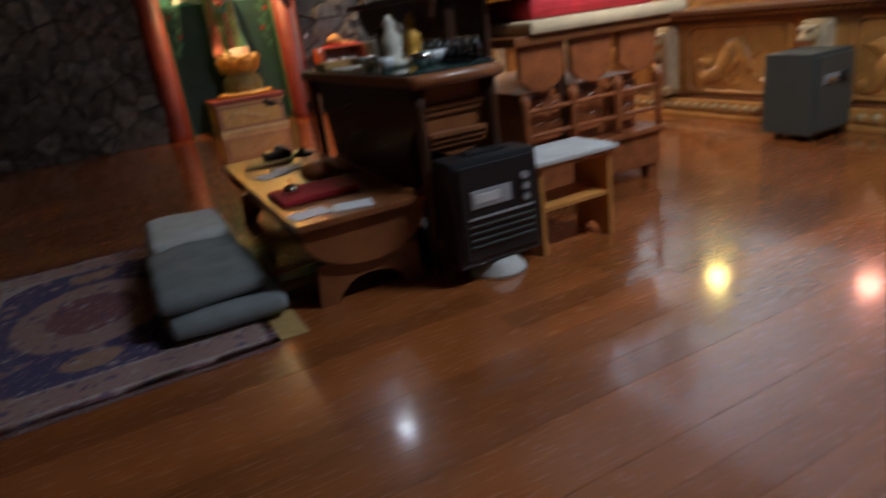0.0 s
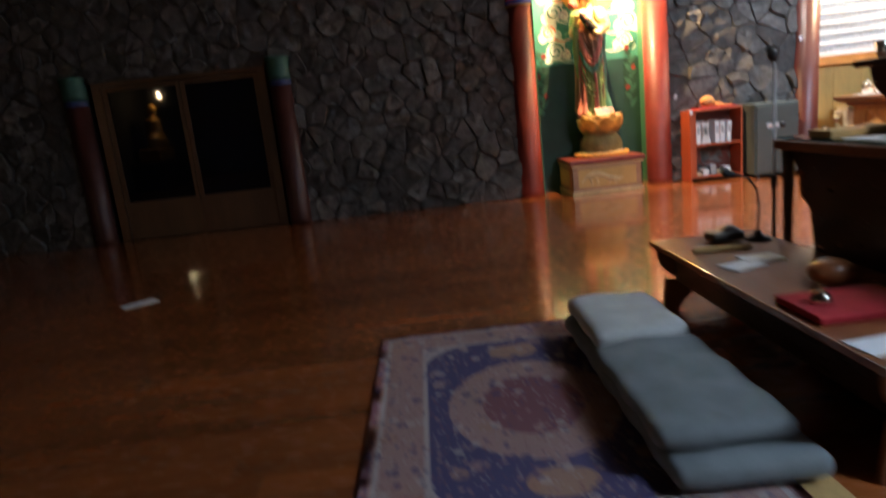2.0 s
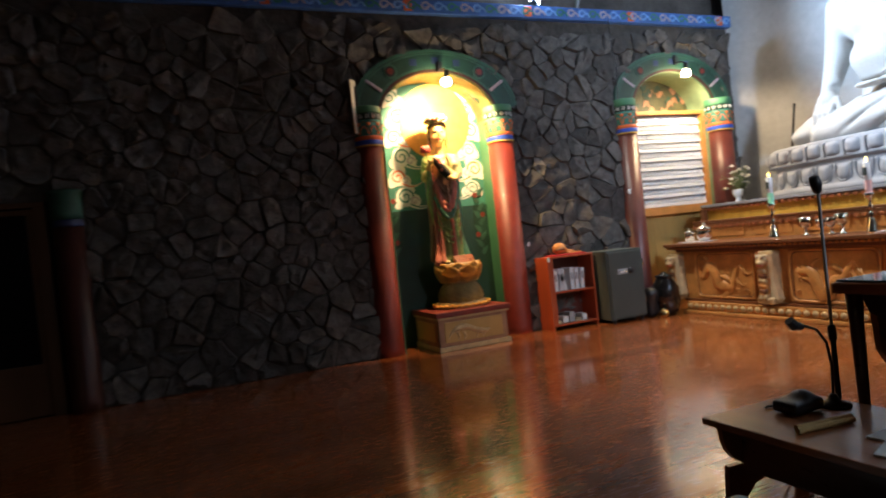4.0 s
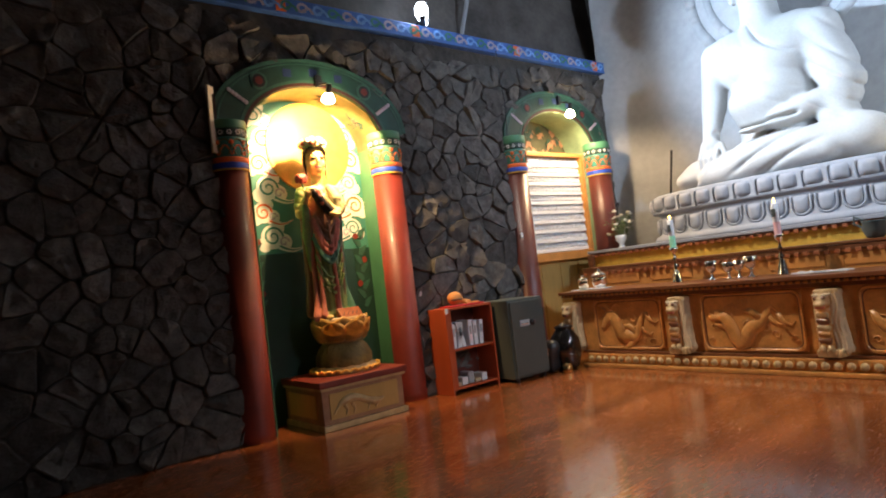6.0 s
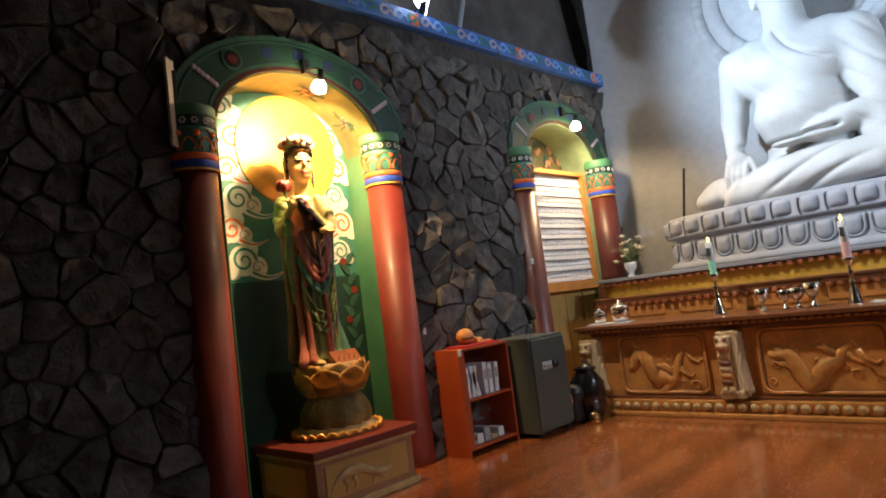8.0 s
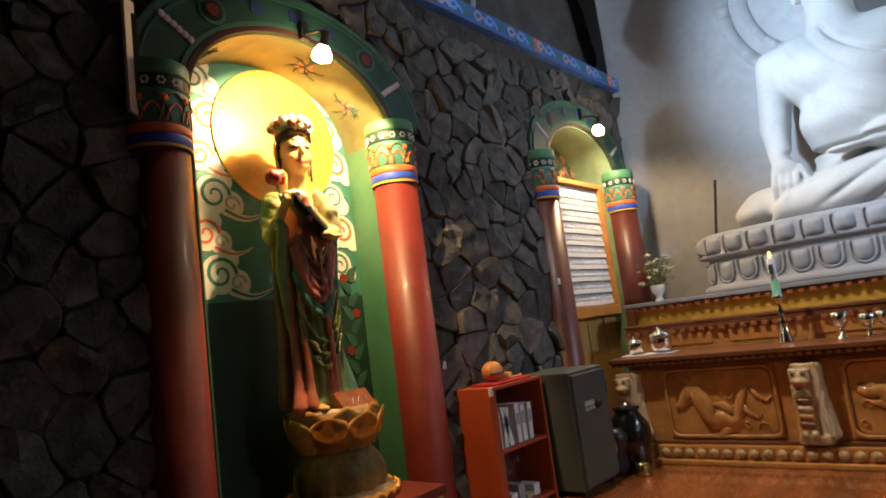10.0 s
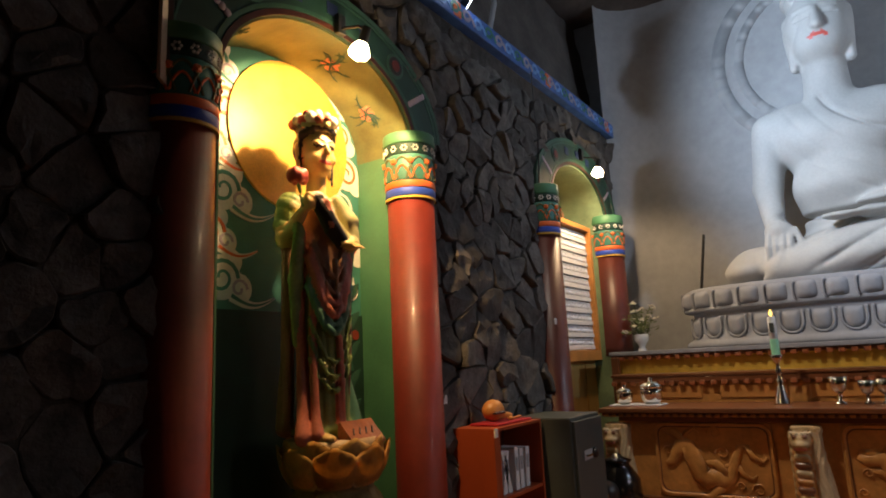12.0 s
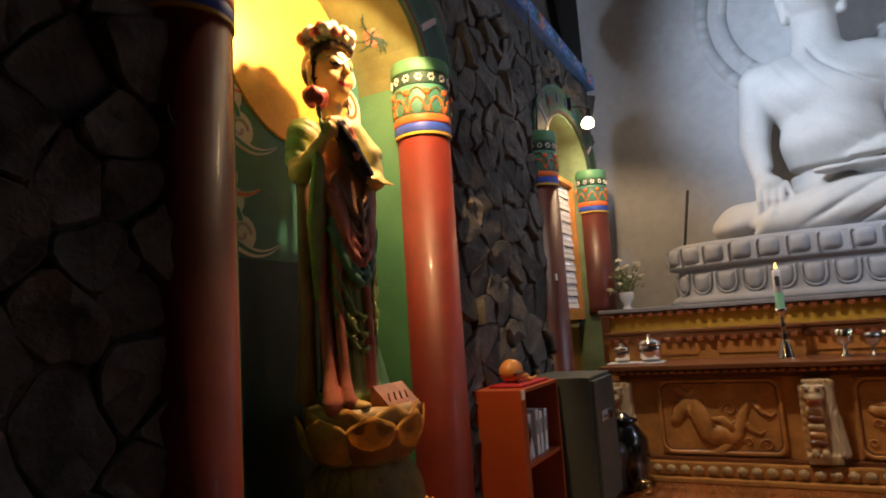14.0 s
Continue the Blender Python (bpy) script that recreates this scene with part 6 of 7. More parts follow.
def rug_material():
    """Woven rug: bordered field with a medallion and a fine pattern of blossoms, at its real size."""
    m = bpy.data.materials.new("patterned_rug")
    m.use_nodes = True
    n, l = nodes_of(m)
    b = n["Principled BSDF"]
    b.inputs["Roughness"].default_value = 0.95
    tc, sep = n.new("ShaderNodeTexCoord"), n.new("ShaderNodeSeparateXYZ")
    l.new(tc.outputs["Object"], sep.inputs[0])

    def op(kind, a, c=None):
        k = n.new("ShaderNodeMath")
        k.operation = kind
        for i, v in enumerate((a, c)):
            if v is None:
                continue
            if isinstance(v, (int, float)):
                k.inputs[i].default_value = v
            else:
                l.new(v, k.inputs[i])
        return k.outputs[0]
    hx, hy = (RX1 - RX0) / 2, (RY1 - RY0) / 2
    ax = op("ABSOLUTE", op("SUBTRACT", sep.outputs[0], (RX0 + RX1) / 2))
    ay = op("ABSOLUTE", op("SUBTRACT", sep.outputs[1], (RY0 + RY1) / 2))
    edge = op("MINIMUM", op("SUBTRACT", hx, ax), op("SUBTRACT", hy, ay))
    oval = op("ADD", op("POWER", op("DIVIDE", ax, hx * 0.74), 3.0), op("POWER", op("DIVIDE", ay, hy * 0.78), 3.0))
    med = op("ADD", op("POWER", op("DIVIDE", ax, 0.4), 2.0), op("POWER", op("DIVIDE", ay, 0.5), 2.0))
    small = op("ADD", op("POWER", op("DIVIDE", ax, 0.14), 2.0), op("POWER", op("DIVIDE", op("SUBTRACT", ay, 0.66), 0.1), 2.0))

    def mix(f, a, c):
        k = n.new("ShaderNodeMix")
        k.data_type = "RGBA"
        l.new(f, k.inputs[0])
        for i, v in ((6, a), (7, c)):
            if isinstance(v, tuple):
                k.inputs[i].default_value = (*v, 1)
            else:
                l.new(v, k.inputs[i])
        return k.outputs[2]
    navy, rose, pale, wine, ochre = (0.13, 0.12, 0.3), (0.66, 0.44, 0.4), (0.8, 0.72, 0.7), (0.4, 0.17, 0.2), (0.66, 0.42, 0.3)
    out = mix(op("LESS_THAN", oval, 1.0), pale, navy)
    out = mix(op("LESS_THAN", med, 1.0), out, rose)
    out = mix(op("LESS_THAN", med, 0.35), out, wine)
    out = mix(op("LESS_THAN", small, 1.0), out, ochre)
    out = mix(op("LESS_THAN", edge, 0.27), out, rose)
    out = mix(op("LESS_THAN", op("ABSOLUTE", op("SUBTRACT", edge, 0.27)), 0.012), out, pale)
    out = mix(op("LESS_THAN", op("ABSOLUTE", op("SUBTRACT", edge, 0.06)), 0.012), out, pale)
    out = mix(op("LESS_THAN", edge, 0.035), out, wine)
    for scale, limit, colours in ((7.0, 0.3, (rose, ochre)), (13.0, 0.33, (pale, navy)), (26.0, 0.32, (navy, rose)), (40.0, 0.3, (pale, wine))):
        v = n.new("ShaderNodeTexVoronoi")
        v.inputs["Scale"].default_value = scale
        l.new(tc.outputs["Object"], v.inputs["Vector"])
        s2 = n.new("ShaderNodeSeparateColor")
        l.new(v.outputs["Color"], s2.inputs[0])
        pick = mix(op("GREATER_THAN", s2.outputs[0], 0.5), colours[0], colours[1])
        f = op("MULTIPLY", op("LESS_THAN", v.outputs["Distance"], limit), op("MULTIPLY", op("GREATER_THAN", s2.outputs[1], 0.4), 0.75))
        out = mix(f, out, pick)
    noise_n = n.new("ShaderNodeTexNoise")
    noise_n.inputs["Scale"].default_value = 160
    l.new(tc.outputs["Object"], noise_n.inputs[0])
    out = mix(op("MULTIPLY", noise_n.outputs[0], 0.35), out, (0.3, 0.2, 0.22))
    l.new(out, b.inputs["Base Color"])
    bp = n.new("ShaderNodeBump")
    bp.inputs["Strength"].default_value, bp.inputs["Distance"].default_value = 0.6, 0.004
    l.new(noise_n.outputs[0], bp.inputs["Height"])
    l.new(bp.outputs[0], b.inputs["Normal"])
    return m


t = thing("rug", (-0.4, 3.75, 0), "worn navy and rose patterned oriental rug on the floor", "rug")
bm = bmesh.new()
g = [[bm.verts.new((RX0 + (RX1 - RX0) * i / 24, RY0 + (RY1 - RY0) * j / 34, 0.02 + 0.004 * noise.noise(Vector((i * 0.5, j * 0.5, 2))))) for i in range(25)] for j in range(35)]
for j in range(34):
    for i in range(24):
        bm.faces.new((g[j][i], g[j][i + 1], g[j + 1][i + 1], g[j + 1][i]))
bmesh.ops.solidify(bm, geom=bm.faces[:], thickness=0.009)
part("woven_surface", bm, rug_material(), t, smooth=True)
for y in (RY0, RY1):
    bm = bmesh.new()
    s = -1 if y == RY0 else 1
    for i in range(120):
        x = RX0 + 0.01 + (RX1 - RX0 - 0.02) * i / 119
        tube([(x, y, 0.012), (x + 0.006 * math.sin(i * 2.1), y + s * 0.022, 0.004)], 0.0035, 4, bm)
    part("fringe", bm, M["fringe"], t)["kind"] = "stuff"
t = thing("straw_mat", (0.25, 3.7, 0.0), "tan straw mat lying under the rug edge", "mat")
part("mat", boxed(-0.05, 0.53, 2.67, 4.75, 0.001, 0.008, 0.002), M["straw"], t)


def cushion(name, x0, x1, y0, y1, z0, h, m, label, seed, sag=0.02):
    def d(g):
        c = slab(((x0 + x1) / 2, (y0 + y1) / 2, z0 + h / 2), ((x1 - x0) / 2, (y1 - y0) / 2, h / 2), h * 0.46)(g)
        u, v = (g[..., 0] - x0) / (x1 - x0), (g[..., 1] - y0) / (y1 - y0)
        return c + sag * (0.5 + 0.5 * np.cos(6.28 * u)) * 0.5 + 0.008 * np.sin(13 * g[..., 0] + 9 * g[..., 1] + seed) * np.sin(11 * g[..., 1] - 5 * g[..., 0])
    ob = sculpted(name, [(d, 0, 0)], (x0 - 0.05, y0 - 0.05, z0 - 0.04), (x1 + 0.05, y1 + 0.05, z0 + h + 0.06), 0.022, [m])
    return tagged(ob, label, "cushion", "grey floor cushions")


cushion("floor_cushion", -0.06, 0.52, 2.88, 3.95, 0.03, 0.11, M["greyfabric"], "dark grey folded floor cushion lying on the rug", 1)
cushion("floor_cushion", -0.08, 0.46, 2.98, 3.9, 0.135, 0.1, M["greyfabric"], "dark grey floor cushion stacked on another", 2)
cushion("floor_cushion", -0.06, 0.5, 3.85, 4.62, 0.03, 0.13, M["greyfabric"], "grey floor cushion under a paler one", 3)
cushion("floor_cushion", -0.04, 0.46, 3.9, 4.58, 0.15, 0.12, M["lightfabric"], "pale grey floor cushion stacked on another", 4)

# ---- low desk ----
t = thing("low_desk", (0.95, 3.85, 0), "long low brown wooden desk with arched end boards", "desk")
part("desk_top", boxed(0.6, 1.28, 2.8, 4.9, 0.43, 0.465, 0.008), M["deskwood"], t)
for y in (2.84, 4.8):
    arc = [(0.62, 0.43)] + [(0.95 - 0.33 * math.cos(a), 0.43 - 0.24 * math.sin(a) ** 0.8) for a in (math.pi * i / 16 for i in range(1, 16))] + [(1.28, 0.43)]
    part("apron", prism(arc, "y", y, y + 0.03), M["deskwood"], t)
    leg = [(0.68, 0.22), (0.66, 0.0), (0.76, 0.0), (0.78, 0.05)] + [(0.95 - 0.15 * math.cos(a), 0.05 + 0.07 * math.sin(a)) for a in (math.pi * i / 10 for i in range(1, 10))] + [(1.12, 0.05), (1.14, 0.0), (1.24, 0.0), (1.22, 0.22)]
    part("leg_board", prism(leg, "y", y + 0.035, y + 0.065), M["deskwood"], t)
part("side_board", boxed(1.18, 1.21, 2.91, 4.78, 0.1, 0.43), M["darkwood"], t)
part("inner_board", boxed(0.72, 0.75, 2.91, 4.78, 0.22, 0.43), M["darkwood"], t)
part("stretcher", boxed(0.75, 1.18, 2.92, 4.78, 0.2, 0.22), M["darkwood"], t)

t = thing("gooseneck_microphone", (1.16, 4.62, 0.467), "black gooseneck microphone on a round base", "microphone")
part("base", lathe([(0.075, 0), (0.075, 0.012), (0.03, 0.026), (0.02, 0.05), (0.012, 0.06)], (1.16, 4.62, 0.466), 22), M["plastic"], t, smooth=True)
part("neck", tube([(1.16, 4.62, 0.52), (1.17, 4.62, 0.66), (1.155, 4.625, 0.77), (1.11, 4.635, 0.84), (1.05, 4.65, 0.865), (1.03, 4.655, 0.86)], 0.007, 8), M["plastic"], t)
part("head", tube([(1.04, 4.655, 0.862), (1.0, 4.665, 0.872), (0.975, 4.67, 0.9)], [0.016, 0.026, 0.022], 10), M["plastic"], t)
t = thing("desk_cable", (0.86, 4.82, 0.0), "thin black cable hanging from the desk edge", "cable")
part("cable", tube([(1.02, 4.7, 0.472), (0.93, 4.795, 0.474), (0.9, 4.84, 0.44), (0.93, 4.85, 0.25), (1.02, 4.86, 0.07), (1.15, 4.9, 0.006)], 0.006, 6), M["plastic"], t)
ob = sculpted("black_pouch", [(slab((0.98, 4.67, 0.5), (0.1, 0.07, 0.03), 0.02), 0, 0), (ball((1.01, 4.67, 0.53), (0.05, 0.05, 0.035)), 0.03, 0)], (0.85, 4.56, 0.465), (1.11, 4.78, 0.6), 0.012, [M["plastic"]])
tagged(ob, "small black pouch lying on the low desk", "pouch")
t = thing("wooden_clapper", (0.82, 4.5, 0.466), "pale split bamboo clapper lying on the desk", "clapper")
for dx in (0, 0.028):
    part("slat", tube([(0.7 + dx, 4.46 + dx, 0.48), (1.0 + dx, 4.42 + dx, 0.48)], 0.014, 8), M["straw"], t)
t = thing("red_book_cloth", (0.85, 3.38, 0.466), "crimson cloth-wrapped sutra book on the desk", "book")
part("cover", boxed(0.64, 1.08, 3.2, 3.52, 0.466, 0.5, 0.01), M["redcloth"], t)
part("pages", boxed(0.66, 1.06, 3.215, 3.505, 0.474, 0.492), M["creamcloth"], t)
t = thing("handbell", (0.75, 3.36, 0.5), "small bright metal handbell on the red book", "bell")
part("bell", lathe([(0.045, 0), (0.04, 0.02), (0.03, 0.04), (0.0, 0.055)], (0.74, 3.36, 0.501), 16), M["chrome"], t, smooth=True)
part("grip", tube([(0.74, 3.36, 0.55), (0.74, 3.36, 0.58)], 0.008, 8), M["brass"], t)
drum = [(ball((0.98, 3.66, 0.525), (0.1, 0.085, 0.065)), 0, 0), (limb((1.06, 3.64, 0.5), (1.17, 3.6, 0.49), 0.03, 0.02), 0.04, 0)]
ob = sculpted("desk_wooden_fish", drum, (0.78, 3.45, 0.465), (1.26, 3.78, 0.68), 0.014, [M["deskwood"]])
tagged(ob, "brown wooden fish drum resting on the desk", "wooden fish")
for k, (x, y, a) in enumerate(((0.72, 2.98, 8), (0.93, 2.93, -14), (0.8, 4.1, 20), (0.95, 4.2, 3))):
    t = thing("paper_note", (x, y, 0.466), "white paper sheet lying on the low desk", "paper", "papers on the low desk")
    b = boxed(-0.1, 0.1, -0.07, 0.07, 0.001, 0.004 + 0.002 * k)
    bmesh.ops.transform(b, matrix=pose(x, y, 0.466, 0, 0, a), verts=b.verts)
    part("sheet", b, M["paper"], t)

# ---- dark table with a glass top, tier above it ----
t = thing("glass_top_table", (1.53, 3.75, 0), "dark lacquered offering table with a green glass top", "table")
part("table_frame", boxed(1.27, 1.8, 2.8, 4.66, 0.99, 1.045, 0.012), M["deskwood"], t)
part("glass", boxed(1.285, 1.785, 2.82, 4.64, 1.048, 1.057, 0.003), M["tableglass"], t, "dark green glass sheet")
side = [(2.9, 0.99), (2.88, 0.92), (2.94, 0.78), (3.06, 0.62), (3.06, 0.3), (2.96, 0.12), (2.94, 0.0), (4.34, 0.0), (4.34, 0.45), (4.4, 0.7), (4.48, 0.8), (4.44, 0.86), (4.52, 0.9), (4.56, 0.99)]
part("side_panel", prism(side, "x", 1.33, 1.36), M["darkwood"], t)
part("side_panel", prism(side, "x", 1.71, 1.74), M["darkwood"], t)
for x in (1.3, 1.72):
    for y in (2.84, 4.58):
        part("leg", lathe([(0.022, 0), (0.02, 0.2), (0.026, 0.5), (0.032, 0.86), (0.04, 0.99)], (x + 0.02, y, 0), 12), M["darkwood"], t, smooth=True)
end = [(1.34, 0.99), (1.36, 0.72), (1.42, 0.64), (1.535, 0.6), (1.65, 0.64), (1.71, 0.72), (1.73, 0.99)]
part("end_panel", prism(end, "y", 2.88, 2.91), M["deskwood"], t, "orange-brown carved end panel")
part("end_panel", prism(end, "y", 4.5, 4.53), M["deskwood"], t)
part("bullnose", tube([(1.27, 2.8, 1.012), (1.3, 2.79, 1.012), (1.77, 2.79, 1.012), (1.8, 2.8, 1.012)], [0.02, 0.034, 0.034, 0.02], 12), M["deskwood"], t, "thick rounded orange-brown edge", True)
for z, out in ((0.86, 0.03), (0.83, 0.018), (0.72, 0.05), (0.69, 0.035), (0.66, 0.02)):
    part("moulding", boxed(1.37, 1.7, 2.88 - out, 2.88, z, z + 0.026, 0.006), M["deskwood"], t)
part("low_shelf", boxed(1.36, 1.71, 3.16, 4.5, 0.4, 0.43), M["deskwood"], t)
t = thing("microphone_stand", (1.3, 4.695, 0), "black microphone on a slim floor stand beside the desk", "microphone stand")
part("base", lathe([(0.08, 0), (0.08, 0.015), (0.03, 0.03), (0.016, 0.05)], (1.3, 4.695, 0), 24), M["plastic"], t, smooth=True)
part("pole", tube([(1.3, 4.695, 0.04), (1.3, 4.695, 0.8)], 0.013, 10), M["plastic"], t)
part("thin_pole", tube([(1.3, 4.695, 0.78), (1.3, 4.695, 1.44), (1.29, 4.69, 1.5)], 0.008, 8), M["greyplastic"], t)
part("clutch", lathe([(0.014, 0.75), (0.02, 0.76), (0.02, 0.82), (0.014, 0.83)], (1.3, 4.695, 0), 14), M["plastic"], t)
part("head", tube([(1.29, 4.69, 1.49), (1.28, 4.687, 1.53), (1.262, 4.684, 1.57)], [0.017, 0.028, 0.022], 12), M["plastic"], t, smooth=True)
t = thing("upper_tier_table", (2.25, 4.6, 0), "dark wooden upper tier with scalloped apron", "table")
part("tier_top", boxed(1.66, 2.7, 3.3, 4.55, 1.4, 1.44, 0.01), M["darkwood"], t)
apr = [(3.34, 1.4), (3.38, 1.3), (3.48, 1.22), (3.58, 1.27), (3.92, 1.3), (4.26, 1.27), (4.36, 1.22), (4.46, 1.3), (4.5, 1.4)]
part("apron", prism(apr, "x", 1.72, 1.75), M["darkwood"], t)
for x in (1.82, 2.6):
    for y in (3.38, 4.42):
        part("leg", boxed(x, x + 0.06, y, y + 0.06, 0.0, 1.4, 0.006), M["darkwood"], t)
part("back_board", boxed(2.12, 2.15, 3.44, 4.42, 0.6, 1.4), M["darkwood"], t)
for k in range(9):
    x, y = 1.75 + 0.07 * (k % 2), 3.4 + 0.13 * k
    b = thing("metal_cup", (x, y, 1.44), "small polished metal cup on the upper tier", "cup", "cups on the upper tier")
    part("cup", lathe([(0.025, 0), (0.035, 0.03), (0.04, 0.09), (0.036, 0.09), (0.0, 0.03)], (x, y, 1.441), 14), M["chrome"], b, smooth=True)
for k, (x, y, s, m) in enumerate(((1.48, 3.42, 0.8, "petal"), (1.62, 3.7, 0.7, "gold"), (1.65, 3.5, 0.7, "gold"), (1.4, 3.6, 0.35, "porcelain"), (1.36, 3.25, 0.3, "porcelain"), (1.5, 3.1, 0.4, "chrome"), (1.62, 3.2, 0.45, "porcelain"))):
    b = thing("offering_figure" if s > 0.6 else "small_dish", (x, y, 1.058), "small pale figure standing on the glass table" if s > 0.6 else "small shiny dish on the glass table", "figurine" if s > 0.6 else "dish")
    if s > 0.6:
        part("figure", lathe([(0.09 * s, 0), (0.1 * s, 0.03), (0.06 * s, 0.05), (0.07 * s, 0.1), (0.075 * s, 0.16), (0.035 * s, 0.2), (0.045 * s, 0.24), (0.0, 0.29)], (x, y, 1.058), 16), M[m], b, smooth=True)
    else:
        part("dish", lathe([(0.08 * s, 0), (0.14 * s, 0.03), (0.17 * s, 0.07), (0.15 * s, 0.07), (0.0, 0.03)], (x, y, 1.058), 18), M[m], b, smooth=True)
t = thing("yellow_book", (1.5, 4.3, 1.058), "thick yellow-brown book lying on the glass table", "book")
part("cover", boxed(1.32, 1.7, 4.2, 4.4, 1.058, 1.1, 0.006), M["straw"], t)
t = thing("open_sheet", (1.5, 4.0, 1.058), "white printed sheet lying on the glass table", "paper")
part("sheet", boxed(1.34, 1.62, 3.85, 4.15, 1.0585, 1.062), M["paper"], t)
t = thing("bottle_rack", (1.72, 3.0, 1.058), "low rack of small black bottles on the table", "rack")
part("tray", boxed(1.66, 1.78, 2.84, 3.8, 1.058, 1.07, 0.004), M["plastic"], t)
for k in range(9):
    b = part("bottle", lathe([(0.03, 0), (0.032, 0.06), (0.015, 0.08), (0.015, 0.1)], (1.72, 2.9 + 0.1 * k, 1.07), 12), M["glaze"], t, "small black bottle", True)
    part("cap", lathe([(0.017, 0.1), (0.017, 0.115), (0.0, 0.117)], (1.72, 2.9 + 0.1 * k, 1.07), 10), M["chrome"], b)

# ---- carved seat of honour behind ----
t = thing("carved_throne", (2.85, 4.0, 0), "red-brown carved wooden dharma seat with rails", "throne")
part("base_board", boxed(2.25, 3.42, 3.3, 4.9, 0.1, 0.34, 0.015), M["thronewood"], t)
for x in (2.3, 3.32):
    for y in (3.32, 4.8):
        part("foot", boxed(x, x + 0.09, y, y + 0.09, 0.0, 0.1, 0.01), M["thronewood"], t)
part("base_rail", boxed(2.22, 3.45, 3.27, 4.93, 0.34, 0.38, 0.01), M["thronewood"], t)
part("middle_board", boxed(2.32, 3.3, 3.42, 4.8, 0.38, 0.76), M["thronewood"], t)
for k in range(3):
    x = 2.36 + 0.32 * k
    pan = part("panel", boxed(x, x + 0.27, 3.385, 3.42, 0.44, 0.72, 0.012), M["thronewood"], t)
    bm = bmesh.new()
    for j in range(4):
        cx, cz = x + 0.07 + 0.13 * (j % 2), 0.52 + 0.12 * (j // 2)
        tube([(cx + 0.05 * (1 - a / 10) * math.cos(a), 3.38, cz + 0.05 * (1 - a / 10) * math.sin(a)) for a in (0.6 * i for i in range(13))], 0.009, 5, bm)
    part("scroll_carving", bm, M["thronewood"], pan, "carved scrolls")
for z in (0.5, 0.66):
    part("rail", tube([(2.26, 3.32, z), (3.42, 3.32, z)], 0.016, 8), M["thronewood"], t)
for k in range(4):
    part("post", lathe([(0.03, 0.38), (0.022, 0.44), (0.032, 0.52), (0.022, 0.6), (0.03, 0.68), (0.04, 0.74), (0.0, 0.78)], (2.28 + 0.38 * k, 3.32, 0), 12), M["thronewood"], t, smooth=True)
for k in range(3):
    x = 2.25 + 0.4 * k
    part("hanging_panel", prism([(x, 1.06), (x + 0.33, 1.06), (x + 0.33, 0.86), (x + 0.27, 0.8), (x + 0.165, 0.77), (x + 0.06, 0.8), (x, 0.86)], "y", 3.3, 3.34), M["thronewood"], t, "scalloped carved panel")
part("seat", boxed(2.2, 3.48, 3.26, 4.95, 1.06, 1.12, 0.015), M["deskwood"], t)
t = thing("cream_seat_cloth", (2.9, 4.1, 1.12), "cream cloth spread on the carved seat", "cloth")
part("cloth", boxed(2.3, 3.6, 3.22, 4.9, 1.121, 1.2, 0.03), M["creamcloth"], t)
t = thing("crimson_seat_cushion", (2.9, 4.1, 1.2), "crimson cushion on the cream cloth", "cushion")
part("cushion", boxed(2.4, 3.45, 3.35, 4.8, 1.2, 1.34, 0.05), M["redcloth"], t)

# ---- heater and stool ----
t = thing("electric_heater", (1.56, 2.66, 0), "black electric heater with a silver control panel", "heater")
part("body", boxed(1.31, 1.81, 2.57, 2.78, 0.09, 0.64, 0.025), M["plastic"], t)
part("front_frame", boxed(1.34, 1.79, 2.555, 2.57, 0.14, 0.61, 0.006), M["plastic"], t)
part("control_panel", boxed(1.4, 1.63, 2.546, 2.556, 0.4, 0.49, 0.004), M["greyplastic"], t, "silver grey panel")
part("display", boxed(1.42, 1.56, 2.542, 2.547, 0.425, 0.47, 0.002), M["lightfabric"], t, "pale display window")
for k in range(4):
    part("grille_bar", boxed(1.38, 1.76, 2.545, 2.556, 0.2 + 0.035 * k, 0.21 + 0.035 * k, 0.002), M["safe"], t, "dark grey grille bar")
part("trim_line", boxed(1.38, 1.76, 2.546, 2.556, 0.345, 0.355), M["greyplastic"], t)
for k in range(3):
    part("knob", tube([(1.71, 2.556, 0.4 + 0.055 * k), (1.71, 2.53, 0.4 + 0.055 * k)], 0.018, 10), M["greyplastic"], t)
part("top_grip", boxed(1.45, 1.67, 2.63, 2.72, 0.64, 0.655, 0.006), M["plastic"], t)
part("base_foot", lathe([(0.15, 0), (0.15, 0.02), (0.12, 0.06), (0.11, 0.09)], (1.58, 2.67, 0), 20), M["lightfabric"], t, smooth=True)
t = thing("step_stool", (2.1, 2.78, 0), "small red-brown wooden step stool with a pale top", "stool")
part("stool_top", boxed(1.83, 2.38, 2.6, 2.96, 0.5, 0.53, 0.01), M["lightfabric"], t, "pale grey padded top")
part("under_top", boxed(1.85, 2.36, 2.62, 2.94, 0.475, 0.5, 0.004), M["framewood"], t)
part("lower_shelf", boxed(1.885, 2.325, 2.64, 2.92, 0.24, 0.265, 0.004), M["framewood"], t)
for x in (1.86, 2.325):
    arc = [(2.63, 0.475), (2.63, 0.0), (2.7, 0.0)] + [(2.78 - 0.06 * math.cos(a), 0.05 * math.sin(a)) for a in (math.pi * i / 8 for i in range(1, 8))] + [(2.86, 0.0), (2.93, 0.0), (2.93, 0.475)]
    part("side_board", prism(arc, "x", x, x + 0.025), M["framewood"], t)

